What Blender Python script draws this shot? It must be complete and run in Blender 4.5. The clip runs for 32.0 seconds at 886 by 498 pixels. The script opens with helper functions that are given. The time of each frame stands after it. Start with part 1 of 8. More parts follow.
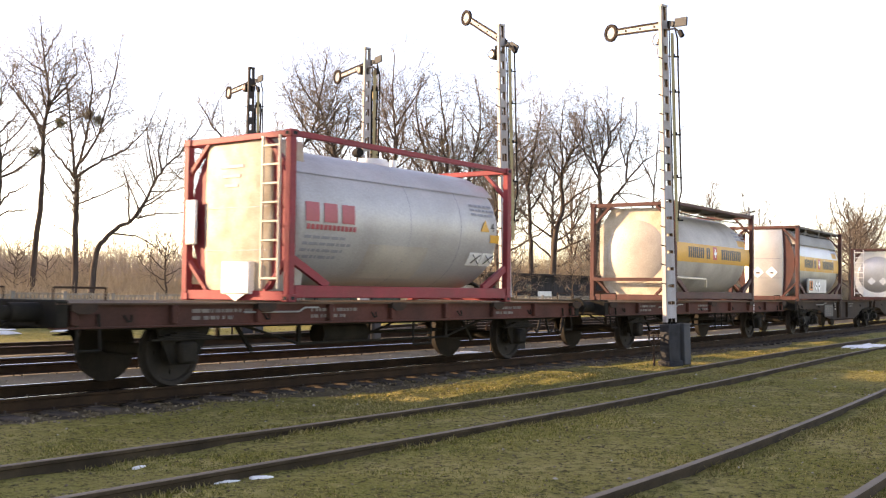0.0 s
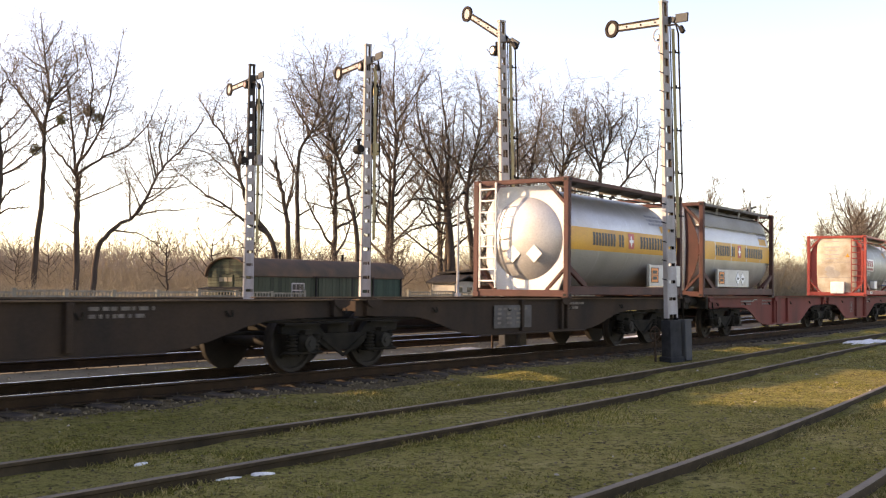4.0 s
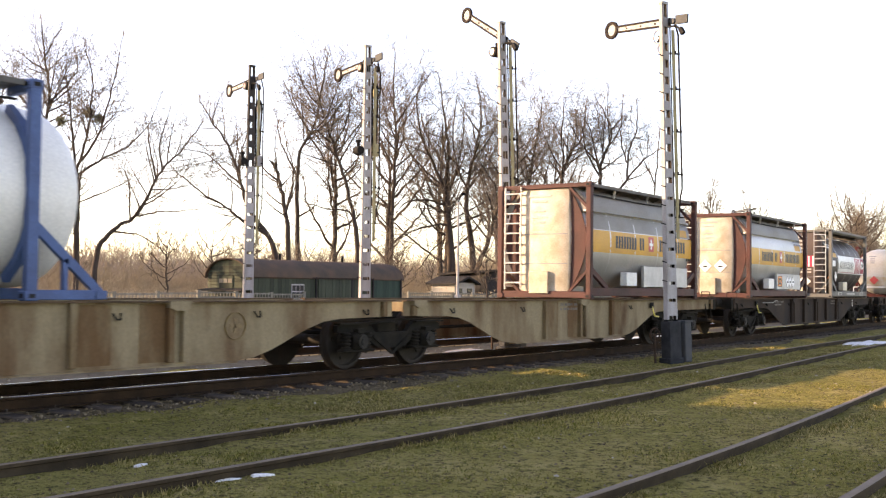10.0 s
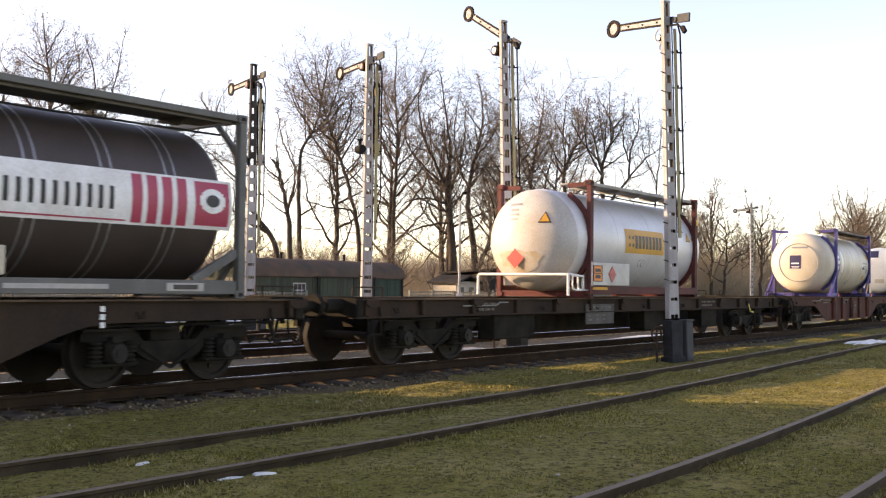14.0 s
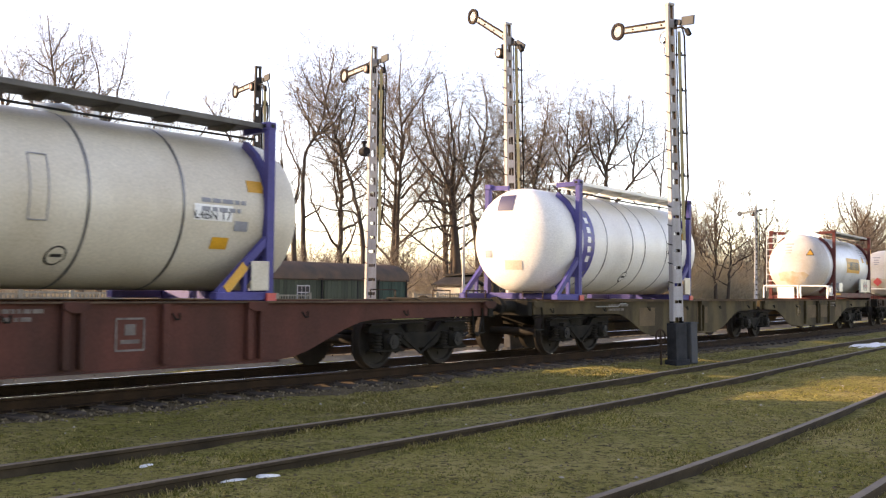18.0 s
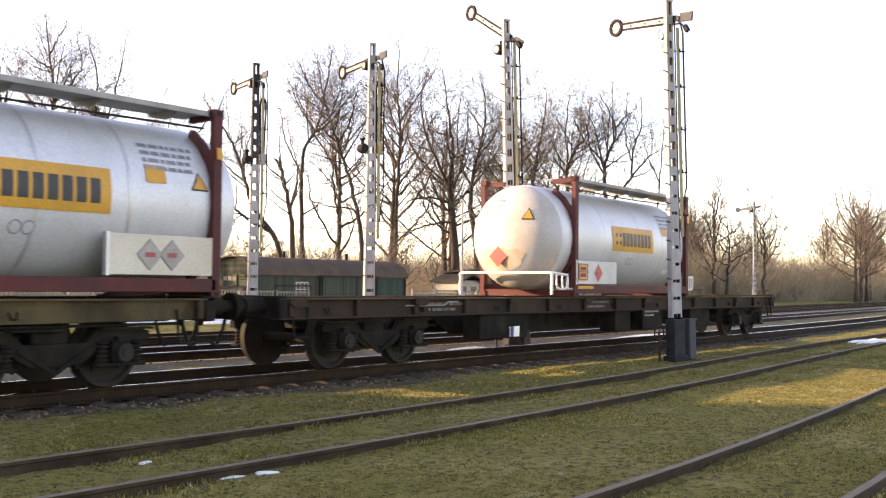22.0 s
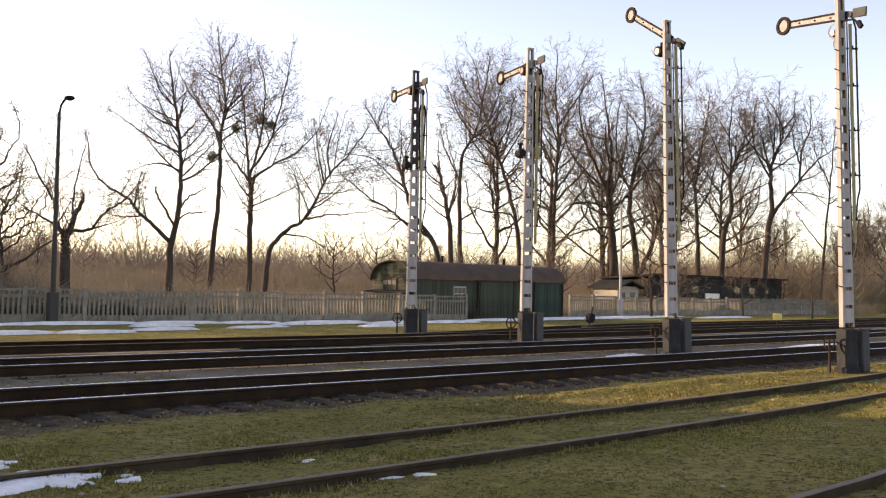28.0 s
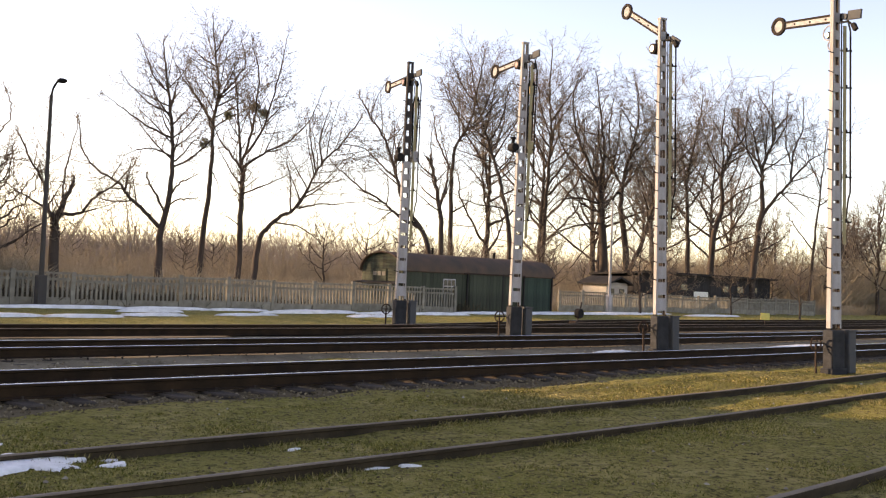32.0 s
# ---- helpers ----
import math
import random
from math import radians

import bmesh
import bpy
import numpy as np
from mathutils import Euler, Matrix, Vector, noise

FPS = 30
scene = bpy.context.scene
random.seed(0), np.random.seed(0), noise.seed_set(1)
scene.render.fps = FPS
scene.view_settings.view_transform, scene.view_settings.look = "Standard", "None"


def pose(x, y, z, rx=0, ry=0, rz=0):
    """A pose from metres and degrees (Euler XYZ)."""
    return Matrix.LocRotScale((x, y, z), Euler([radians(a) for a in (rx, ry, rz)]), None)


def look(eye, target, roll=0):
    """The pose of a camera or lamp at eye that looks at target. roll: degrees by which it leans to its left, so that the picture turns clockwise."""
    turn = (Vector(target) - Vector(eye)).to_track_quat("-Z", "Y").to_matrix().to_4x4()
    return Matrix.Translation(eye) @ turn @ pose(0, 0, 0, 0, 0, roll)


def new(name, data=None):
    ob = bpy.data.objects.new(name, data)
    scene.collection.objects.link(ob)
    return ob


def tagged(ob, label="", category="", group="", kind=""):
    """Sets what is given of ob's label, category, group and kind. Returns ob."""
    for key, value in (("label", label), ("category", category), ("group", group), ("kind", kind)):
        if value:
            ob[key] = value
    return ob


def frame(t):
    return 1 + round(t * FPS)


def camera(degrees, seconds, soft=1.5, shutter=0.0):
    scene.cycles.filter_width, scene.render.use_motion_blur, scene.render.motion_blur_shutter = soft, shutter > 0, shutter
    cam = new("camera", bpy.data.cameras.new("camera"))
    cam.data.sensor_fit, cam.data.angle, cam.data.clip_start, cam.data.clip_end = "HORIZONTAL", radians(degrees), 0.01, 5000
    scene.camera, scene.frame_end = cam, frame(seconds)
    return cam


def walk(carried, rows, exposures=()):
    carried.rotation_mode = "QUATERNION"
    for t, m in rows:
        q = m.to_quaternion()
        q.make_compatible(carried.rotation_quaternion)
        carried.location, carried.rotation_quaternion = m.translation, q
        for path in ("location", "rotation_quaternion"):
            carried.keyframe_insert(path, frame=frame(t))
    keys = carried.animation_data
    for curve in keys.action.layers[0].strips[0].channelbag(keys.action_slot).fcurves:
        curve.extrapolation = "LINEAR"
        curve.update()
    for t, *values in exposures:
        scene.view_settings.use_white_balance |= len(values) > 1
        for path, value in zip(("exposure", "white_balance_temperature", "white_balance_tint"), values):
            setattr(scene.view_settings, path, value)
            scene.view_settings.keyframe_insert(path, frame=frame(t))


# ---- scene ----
# Camera: one fixed stand beside the sidings, turned by hand; a quick turn to the left follows the end of the train.
EYE = (0.0, -12.27, 1.338)
cam = camera(45.94, 32.0, soft=1.2, shutter=0.15)
ROWS = [
    (0.0, -53.40, 2.29, 0.72), (0.5, -53.36, 2.23, 0.68), (1.0, -53.36, 2.23, 0.68), (1.5, -53.30, 2.19, 0.67), (2.0, -53.29, 2.14, 0.62),
    (2.5, -53.33, 2.14, 0.64), (3.0, -53.34, 2.14, 0.61), (3.5, -53.34, 2.09, 0.61), (5.5, -53.37, 2.14, 0.64), (6.0, -53.36, 2.19, 0.67),
    (6.5, -53.36, 2.25, 0.73), (7.0, -53.35, 2.27, 0.72), (7.5, -53.37, 2.22, 0.66), (8.0, -53.33, 2.23, 0.63), (8.5, -53.32, 2.26, 0.73),
    (9.0, -53.33, 2.27, 0.70), (9.5, -53.31, 2.27, 0.71), (10.0, -53.35, 2.16, 0.63), (10.5, -53.39, 2.02, 0.65), (11.0, -53.35, 2.04, 0.65),
    (11.5, -53.35, 2.09, 0.65), (12.0, -53.32, 2.14, 0.71), (12.5, -53.30, 2.13, 0.65), (13.0, -53.32, 2.07, 0.58), (13.5, -53.27, 2.09, 0.62),
    (14.0, -53.26, 2.09, 0.66), (14.5, -53.23, 2.13, 0.72), (16.5, -53.09, 2.18, 0.72), (17.0, -53.08, 2.23, 0.72), (17.5, -53.06, 2.25, 0.74),
    (18.0, -53.04, 2.22, 0.73), (18.5, -53.07, 2.16, 0.72), (19.0, -53.07, 2.16, 0.72), (19.5, -53.07, 2.18, 0.66), (20.0, -53.09, 2.18, 0.72),
    (20.5, -53.12, 2.14, 0.68), (21.0, -53.12, 2.10, 0.64), (21.5, -53.12, 2.04, 0.65), (22.0, -53.12, 2.04, 0.65), (22.5, -53.09, 2.04, 0.66),
    (23.0, -53.07, 2.04, 0.65), (23.1, -53.10, 2.07, 0.64), (23.2, -52.98, 2.10, 0.64), (23.3, -52.86, 2.14, 0.63), (23.4, -52.38, 2.17, 0.63),
    (23.5, -51.34, 2.20, 0.62), (23.6, -49.81, 2.22, 0.65), (23.7, -48.32, 2.24, 0.67), (23.8, -46.70, 2.26, 0.70), (23.9, -45.00, 2.28, 0.72),
    (24.0, -43.51, 2.30, 0.75), (24.1, -43.18, 2.28, 0.81), (24.2, -43.15, 2.26, 0.87), (24.3, -43.15, 2.23, 0.93), (24.4, -43.18, 2.21, 0.99),
    (24.5, -43.24, 2.19, 1.05), (25.0, -43.58, 2.27, 1.07), (25.5, -43.87, 2.28, 1.22), (27.5, -44.47, 2.26, 1.21), (28.0, -44.50, 2.18, 1.17),
    (28.5, -44.49, 2.13, 1.21), (29.0, -44.45, 2.15, 1.27), (29.5, -44.63, 2.11, 1.92), (30.0, -44.85, 1.88, 2.22), (30.5, -44.98, 1.70, 2.44),
    (31.0, -44.88, 1.68, 2.40), (31.5, -44.95, 1.73, 2.47), (32.0, -45.04, 1.77, 2.50),
]


def aim(yaw, pitch, roll):
    return (Matrix.Translation(EYE) @ pose(0, 0, 0, 0, 0, yaw) @ pose(0, 0, 0, 90 + pitch, 0, 0)
            @ pose(0, 0, 0, 0, 0, roll))


walk(cam, [(t, aim(a, b, c)) for t, a, b, c in ROWS],
     exposures=[(t, e + 0.13, 8450, 23) for t, e in ((0.0, 2.0), (1.0, 2.0), (2.0, 1.93), (3.0, 1.6), (6.0, 1.87), (7.0, 1.98), (10.0, 1.95), (11.0, 1.74), (12.0, 1.56), (13.0, 1.48), (14.0, 1.56),
                                              (17.0, 1.75), (18.0, 1.89), (20.0, 1.88), (21.0, 1.88), (22.0, 2.05), (23.4, 2.1), (24.0, 1.98), (25.0, 1.62), (26.5, 1.38), (29.0, 1.3), (31.0, 1.42), (32.0, 1.43))])

# ---- light ----
SUN_AZ, SUN_EL = 27.0, 13.5      # degrees left of +Y, and above the horizon
world = bpy.data.worlds.new("world")
scene.world = world
world.use_nodes = True
wn, wl = world.node_tree.nodes, world.node_tree.links
sky = wn.new("ShaderNodeTexSky")
sky.sky_type, sky.sun_disc = "NISHITA", False
sky.sun_elevation, sky.sun_rotation = radians(SUN_EL), radians(-SUN_AZ)
sky.air_density, sky.dust_density, sky.ozone_density = 0.8, 0.7, 1.3
tone = wn.new("ShaderNodeHueSaturation")          # thin high haze: paler and a little more violet than the clear model
tone.inputs["Hue"].default_value, tone.inputs["Saturation"].default_value, tone.inputs["Value"].default_value = 0.51, 0.97, 1.06
wl.new(sky.outputs[0], tone.inputs["Color"])
wl.new(tone.outputs[0], wn["Background"].inputs[0])
wn["Background"].inputs[1].default_value = 0.15

sun = new("sun", bpy.data.lights.new("sun", "SUN"))
sun.data.energy, sun.data.angle, sun.data.color = 3.4, radians(0.6), (1.0, 0.83, 0.61)
sun_way = Vector((-math.sin(radians(SUN_AZ)) * math.cos(radians(SUN_EL)),
                  math.cos(radians(SUN_AZ)) * math.cos(radians(SUN_EL)), math.sin(radians(SUN_EL))))
sun.matrix_world = look(sun_way * 50, (0, 0, 0))


# ---- materials ----
def mat(name, colour, colour2=None, rough=0.6, metal=0.0, scale=6.0, fine=60.0, mix=0.5, bump=0.15, spread=0.0,
        streak=1.0, contrast=(0.35, 0.65), rough2=None, spec=0.5):
    """Two-scale procedural surface: large blotches to colour2, fine grain in value and relief."""
    m = bpy.data.materials.new(name)
    m.use_nodes = True
    n, l = m.node_tree.nodes, m.node_tree.links
    b = n["Principled BSDF"]
    co = n.new("ShaderNodeTexCoord")
    mp = n.new("ShaderNodeMapping")
    mp.inputs["Scale"].default_value = (1, 1, streak)
    l.new(co.outputs["Object"], mp.inputs[0])
    big = n.new("ShaderNodeTexNoise")
    big.inputs["Scale"].default_value, big.inputs["Detail"].default_value = scale, 5
    small = n.new("ShaderNodeTexNoise")
    small.inputs["Scale"].default_value, small.inputs["Detail"].default_value = fine, 3
    l.new(mp.outputs[0], big.inputs["Vector"])
    l.new(co.outputs["Object"], small.inputs["Vector"])
    ramp = n.new("ShaderNodeMapRange")
    ramp.inputs["From Min"].default_value, ramp.inputs["From Max"].default_value = contrast
    ramp.inputs["To Max"].default_value = mix
    l.new(big.outputs["Fac"], ramp.inputs["Value"])
    mx = n.new("ShaderNodeMix")
    mx.data_type = "RGBA"
    c2 = colour2 or tuple(v * 0.6 for v in colour)
    mx.inputs["A"].default_value, mx.inputs["B"].default_value = (*colour, 1), (*c2, 1)
    l.new(ramp.outputs[0], mx.inputs["Factor"])
    hsv = n.new("ShaderNodeHueSaturation")
    val = n.new("ShaderNodeMapRange")
    val.inputs["To Min"].default_value, val.inputs["To Max"].default_value = 0.75, 1.25
    l.new(small.outputs["Fac"], val.inputs["Value"])
    if spread:
        info = n.new("ShaderNodeObjectInfo")
        r = n.new("ShaderNodeMapRange")
        r.inputs["To Min"].default_value, r.inputs["To Max"].default_value = 1 - spread, 1 + spread
        l.new(info.outputs["Random"], r.inputs["Value"])
        mul = n.new("ShaderNodeMath")
        mul.operation = "MULTIPLY"
        l.new(val.outputs[0], mul.inputs[0]), l.new(r.outputs[0], mul.inputs[1])
        l.new(mul.outputs[0], hsv.inputs["Value"])
    else:
        l.new(val.outputs[0], hsv.inputs["Value"])
    l.new(mx.outputs["Result"], hsv.inputs["Color"])
    l.new(hsv.outputs[0], b.inputs["Base Color"])
    b.inputs["Metallic"].default_value = metal
    b.inputs["Specular IOR Level"].default_value = spec
    if rough2 is None:
        b.inputs["Roughness"].default_value = rough
    else:
        rr = n.new("ShaderNodeMapRange")
        rr.inputs["From Min"].default_value, rr.inputs["From Max"].default_value = contrast
        rr.inputs["To Min"].default_value, rr.inputs["To Max"].default_value = rough, rough2
        l.new(big.outputs["Fac"], rr.inputs["Value"]), l.new(rr.outputs[0], b.inputs["Roughness"])
    if bump:
        bp = n.new("ShaderNodeBump")
        bp.inputs["Strength"].default_value, bp.inputs["Distance"].default_value = bump, 0.02
        l.new(small.outputs["Fac"], bp.inputs["Height"]), l.new(bp.outputs[0], b.inputs["Normal"])
    return m


M = {}
M["ballast"] = mat("ballast", (0.15, 0.116, 0.070), (0.072, 0.055, 0.032), 0.95, scale=1.3, fine=22, mix=0.8, bump=0.9, spec=0.06)
M["ballast_grey"] = mat("ballast_grey", (0.21, 0.172, 0.115), (0.105, 0.084, 0.055), 0.95, scale=1.3, fine=22, mix=0.8, bump=0.9, spec=0.06)
M["rail_side"] = mat("rail_side", (0.034, 0.020, 0.011), (0.017, 0.011, 0.007), 0.9, scale=3, fine=40, mix=0.8, spec=0.1)
M["rail_old"] = mat("rail_old", (0.060, 0.043, 0.026), (0.030, 0.022, 0.014), 0.9, scale=2.5, fine=30, mix=0.9, spec=0.1)
M["rail_top"] = mat("rail_top", (0.55, 0.53, 0.50), (0.4, 0.36, 0.32), 0.22, metal=1.0, scale=2, fine=30, bump=0.02)
M["rail_dull"] = mat("rail_dull", (0.165, 0.122, 0.078), (0.085, 0.062, 0.040), 0.8, metal=0.0, scale=2, fine=30, bump=0.1)
M["sleeper"] = mat("sleeper", (0.075, 0.06, 0.048), (0.035, 0.028, 0.023), 0.9, scale=4, fine=40, mix=0.9, spread=0.25, spec=0.08)
M["snow"] = mat("snow", (0.80, 0.78, 0.745), (0.55, 0.525, 0.48), 0.6, scale=2, fine=18, mix=0.6, bump=0.5)
M["mast"] = mat("mast", (0.38, 0.365, 0.36), (0.22, 0.195, 0.175), 0.8, scale=5, fine=50, mix=0.6, streak=0.25, spec=0.15)
M["mast_black"] = mat("mast_black", (0.010, 0.010, 0.0105), (0.028, 0.024, 0.021), 0.85, scale=6, fine=50, spec=0.12)
M["mast_foot"] = mat("mast_foot", (0.034, 0.035, 0.038), (0.018, 0.018, 0.018), 0.8, scale=5, fine=50, mix=0.8, spec=0.15)
# mast steel darkened: the shade between the channels is put into the colour
M["mast_inner_shade"] = mat("mast_inner_shade", (0.030, 0.024, 0.020), (0.06, 0.045, 0.035), 0.9, scale=6, fine=50, spec=0.1)
M["mast_dark"] = mat("mast_dark", (0.062, 0.057, 0.055), (0.03, 0.026, 0.024), 0.85, scale=5, fine=50, mix=0.7, streak=0.25, spec=0.12)
M["rod_cream"] = mat("rod_cream", (0.34, 0.29, 0.16), (0.2, 0.15, 0.08), 0.8, scale=5, fine=50, spec=0.15)
M["mast_box"] = mat("mast_box", (0.070, 0.074, 0.077), (0.095, 0.09, 0.084), 0.85, scale=6, fine=50, spec=0.12)
M["arm_edge"] = mat("arm_edge", (0.020, 0.016, 0.015), (0.045, 0.033, 0.027), 0.85, scale=8, fine=50, spec=0.08)
M["arm_white"] = mat("arm_white", (0.38, 0.385, 0.39), (0.24, 0.23, 0.22), 0.8, scale=9, fine=60, mix=0.7, spec=0.1)
M["lamp_glass"] = mat("lamp_glass", (0.16, 0.05, 0.03), (0.08, 0.03, 0.02), 0.15, scale=5, fine=20, bump=0)
M["concrete"] = mat("concrete", (0.255, 0.232, 0.185), (0.15, 0.132, 0.103), 0.9, scale=2.5, fine=40, mix=0.8, spread=0.1, spec=0.1)
M["green_wood"] = mat("green_wood", (0.062, 0.070, 0.046), (0.034, 0.035, 0.025), 0.85, scale=3, fine=30, mix=0.9, spread=0.22, streak=0.2, spec=0.15)
M["teal_wood"] = mat("teal_wood", (0.045, 0.068, 0.050), (0.03, 0.04, 0.032), 0.8, scale=3, fine=30, mix=0.9, spread=0.15, streak=0.2, spec=0.08)
M["roof_rust"] = mat("roof_rust", (0.075, 0.058, 0.045), (0.13, 0.078, 0.052), 0.9, scale=1.1, fine=30, mix=0.8, spec=0.12)
M["dark_wood"] = mat("dark_wood", (0.045, 0.04, 0.036), (0.025, 0.023, 0.022), 0.85, scale=3, fine=30, mix=0.9, spread=0.15, streak=0.2, spec=0.08)
M["plaster"] = mat("plaster", (0.42, 0.38, 0.32), (0.28, 0.25, 0.2), 0.9, scale=1, fine=20, spec=0.08)
M["glass"] = mat("glass", (0.03, 0.034, 0.036), (0.06, 0.06, 0.06), 0.08, scale=2, fine=10, bump=0)
M["bark"] = mat("bark", (0.082, 0.063, 0.051), (0.045, 0.035, 0.029), 0.95, scale=3, fine=30, mix=0.9, streak=0.2, spec=0.1)
M["twig"] = mat("twig", (0.178, 0.146, 0.118), (0.105, 0.086, 0.070), 0.95, scale=0.3, fine=6, mix=1.0, bump=0, spread=0.15, spec=0.1)
M["scrub"] = mat("scrub", (0.325, 0.265, 0.185), (0.205, 0.164, 0.115), 0.95, scale=0.12, fine=3, mix=1.0, bump=0, spread=0.2, spec=0.1)
# far woods: distance haze is put into the colour as a paler pinkish brown
M["woods"] = mat("woods", (0.30, 0.245, 0.20), (0.20, 0.16, 0.13), 0.95, scale=0.05, fine=1, mix=1.0, bump=0, spec=0.05)
M["bramble"] = mat("bramble", (0.10, 0.080, 0.050), (0.055, 0.045, 0.03), 0.95, scale=0.5, fine=3, mix=1.0, bump=0, spec=0.1)
M["mistletoe"] = mat("mistletoe", (0.20, 0.19, 0.12), (0.12, 0.115, 0.07), 0.9, scale=2, fine=9, bump=0, spec=0.08)
M["yellow_sign"] = mat("yellow_sign", (0.72, 0.60, 0.12), (0.6, 0.5, 0.2), 0.5, scale=4, fine=20)
M["rust_iron"] = mat("rust_iron", (0.032, 0.023, 0.018), (0.06, 0.034, 0.02), 0.85, scale=5, fine=40, mix=0.7, spec=0.15)
M["wood_pole"] = mat("wood_pole", (0.055, 0.048, 0.042), (0.035, 0.03, 0.026), 0.9, scale=3, fine=40, streak=0.1)
# rolling stock
M["under"] = mat("under", (0.0110, 0.0100, 0.0080), (0.026, 0.022, 0.016), 0.9, scale=3, fine=30, mix=0.8, spec=0.1)
M["wheel_rim"] = mat("wheel_rim", (0.030, 0.025, 0.020), (0.017, 0.015, 0.012), 0.8, scale=4, fine=30, spec=0.15)
M["axle_cover"] = mat("axle_cover", (0.024, 0.021, 0.016), (0.014, 0.012, 0.009), 0.7, scale=5, fine=40, mix=0.8, spec=0.2)
M["red_wagon"] = mat("red_wagon", (0.185, 0.045, 0.036), (0.085, 0.032, 0.026), 0.75, scale=0.9, fine=25, mix=0.8, streak=0.5, spec=0.15)
M["brown_wagon"] = mat("brown_wagon", (0.098, 0.035, 0.025), (0.042, 0.022, 0.016), 0.8, scale=0.9, fine=25, mix=0.85, streak=0.5, spec=0.15)
M["beige_wagon"] = mat("beige_wagon", (0.255, 0.200, 0.120), (0.10, 0.050, 0.022), 0.8, scale=1.6, fine=25, mix=1.0, streak=0.35, contrast=(0.42, 0.68), spec=0.15)
M["rust_band"] = mat("rust_band", (0.125, 0.070, 0.032), (0.20, 0.150, 0.085), 0.85, scale=3.0, fine=25, mix=1.0, streak=0.3, contrast=(0.4, 0.66), spec=0.15)
M["olive_wagon"] = mat("olive_wagon", (0.098, 0.074, 0.036), (0.046, 0.034, 0.018), 0.85, scale=1.3, fine=25, mix=1.0, streak=0.5, contrast=(0.4, 0.6), spec=0.15)
M["dark_wagon"] = mat("dark_wagon", (0.024, 0.018, 0.0145), (0.050, 0.031, 0.020), 0.85, scale=1.2, fine=25, mix=0.8, streak=0.5, spec=0.15)
M["plate_grey"] = mat("plate_grey", (0.10, 0.095, 0.09), (0.06, 0.05, 0.045), 0.7, scale=3, fine=30, mix=0.8, spec=0.2)
M["print_pale"] = mat("print_pale", (0.15, 0.125, 0.105), (0.075, 0.058, 0.048), 0.7, scale=7, fine=30, mix=0.9, bump=0.02)
M["ring_paint"] = mat("ring_paint", (0.24, 0.165, 0.06), (0.16, 0.10, 0.05), 0.7, scale=4, fine=30, mix=0.8)
M["patch_brown"] = mat("patch_brown", (0.135, 0.094, 0.052), (0.09, 0.062, 0.035), 0.85, scale=2, fine=30, mix=0.8, spec=0.15)
M["deck_wood"] = mat("deck_wood", (0.12, 0.078, 0.048), (0.055, 0.037, 0.026), 0.85, scale=2, fine=30, mix=0.9, spec=0.15)
M["fr_red"] = mat("fr_red", (0.36, 0.072, 0.056), (0.20, 0.05, 0.04), 0.5, scale=2, fine=40, mix=0.5, spec=0.15)
M["fr_crimson"] = mat("fr_crimson", (0.25, 0.036, 0.042), (0.15, 0.038, 0.036), 0.5, scale=2, fine=40, mix=0.6, spec=0.15)
M["fr_brown"] = mat("fr_brown", (0.095, 0.042, 0.036), (0.05, 0.03, 0.026), 0.6, scale=2, fine=40, mix=0.7, spec=0.15)
M["fr_maroon"] = mat("fr_maroon", (0.115, 0.030, 0.027), (0.06, 0.026, 0.024), 0.6, scale=2, fine=40, mix=0.7, spec=0.15)
M["fr_blue"] = mat("fr_blue", (0.072, 0.066, 0.215), (0.055, 0.05, 0.14), 0.5, scale=2, fine=40, mix=0.6, spec=0.15)
M["fr_steel_blue"] = mat("fr_steel_blue", (0.075, 0.13, 0.27), (0.06, 0.08, 0.15), 0.5, scale=2, fine=40, mix=0.6, spec=0.15)
M["fr_grey"] = mat("fr_grey", (0.24, 0.235, 0.215), (0.12, 0.115, 0.1), 0.55, scale=2, fine=40, mix=0.7)
# darker copy of fr_grey: the frame's shaded look is put into the paint colour
M["fr_grey_shade"] = mat("fr_grey_shade", (0.15, 0.145, 0.132), (0.095, 0.09, 0.08), 0.6, scale=2, fine=40, mix=0.6, spec=0.2)
M["tank_white"] = mat("tank_white", (0.77, 0.75, 0.70), (0.60, 0.565, 0.49), 0.38, scale=0.8, fine=30, mix=0.55, bump=0.008, rough2=0.5)
M["tank_cream"] = mat("tank_cream", (0.60, 0.54, 0.43), (0.42, 0.35, 0.25), 0.45, scale=0.8, fine=30, mix=0.7, bump=0.008)
M["tank_grey"] = mat("tank_grey", (0.40, 0.385, 0.365), (0.27, 0.25, 0.23), 0.42, scale=0.9, fine=30, mix=0.7, bump=0.008, metal=0.15)
M["tank_steel"] = mat("tank_steel", (0.49, 0.475, 0.45), (0.34, 0.32, 0.295), 0.33, metal=0.6, scale=0.9, fine=30, mix=0.6, bump=0.008, rough2=0.5)
M["tank_silver"] = mat("tank_silver", (0.62, 0.62, 0.625), (0.45, 0.44, 0.425), 0.36, metal=0.2, scale=0.9, fine=30, mix=0.6, bump=0.008, rough2=0.5)
M["tank_olive"] = mat("tank_olive", (0.30, 0.295, 0.26), (0.22, 0.205, 0.175), 0.45, scale=0.9, fine=30, mix=0.7, bump=0.008)
M["end_swap"] = mat("end_swap", (0.47, 0.452, 0.425), (0.38, 0.325, 0.255), 0.45, scale=1.2, fine=30, mix=0.8, bump=0.008)
M["pale_sheet"] = mat("pale_sheet", (0.55, 0.55, 0.55), (0.42, 0.41, 0.395), 0.4, scale=0.9, fine=30, mix=0.6, bump=0.008)
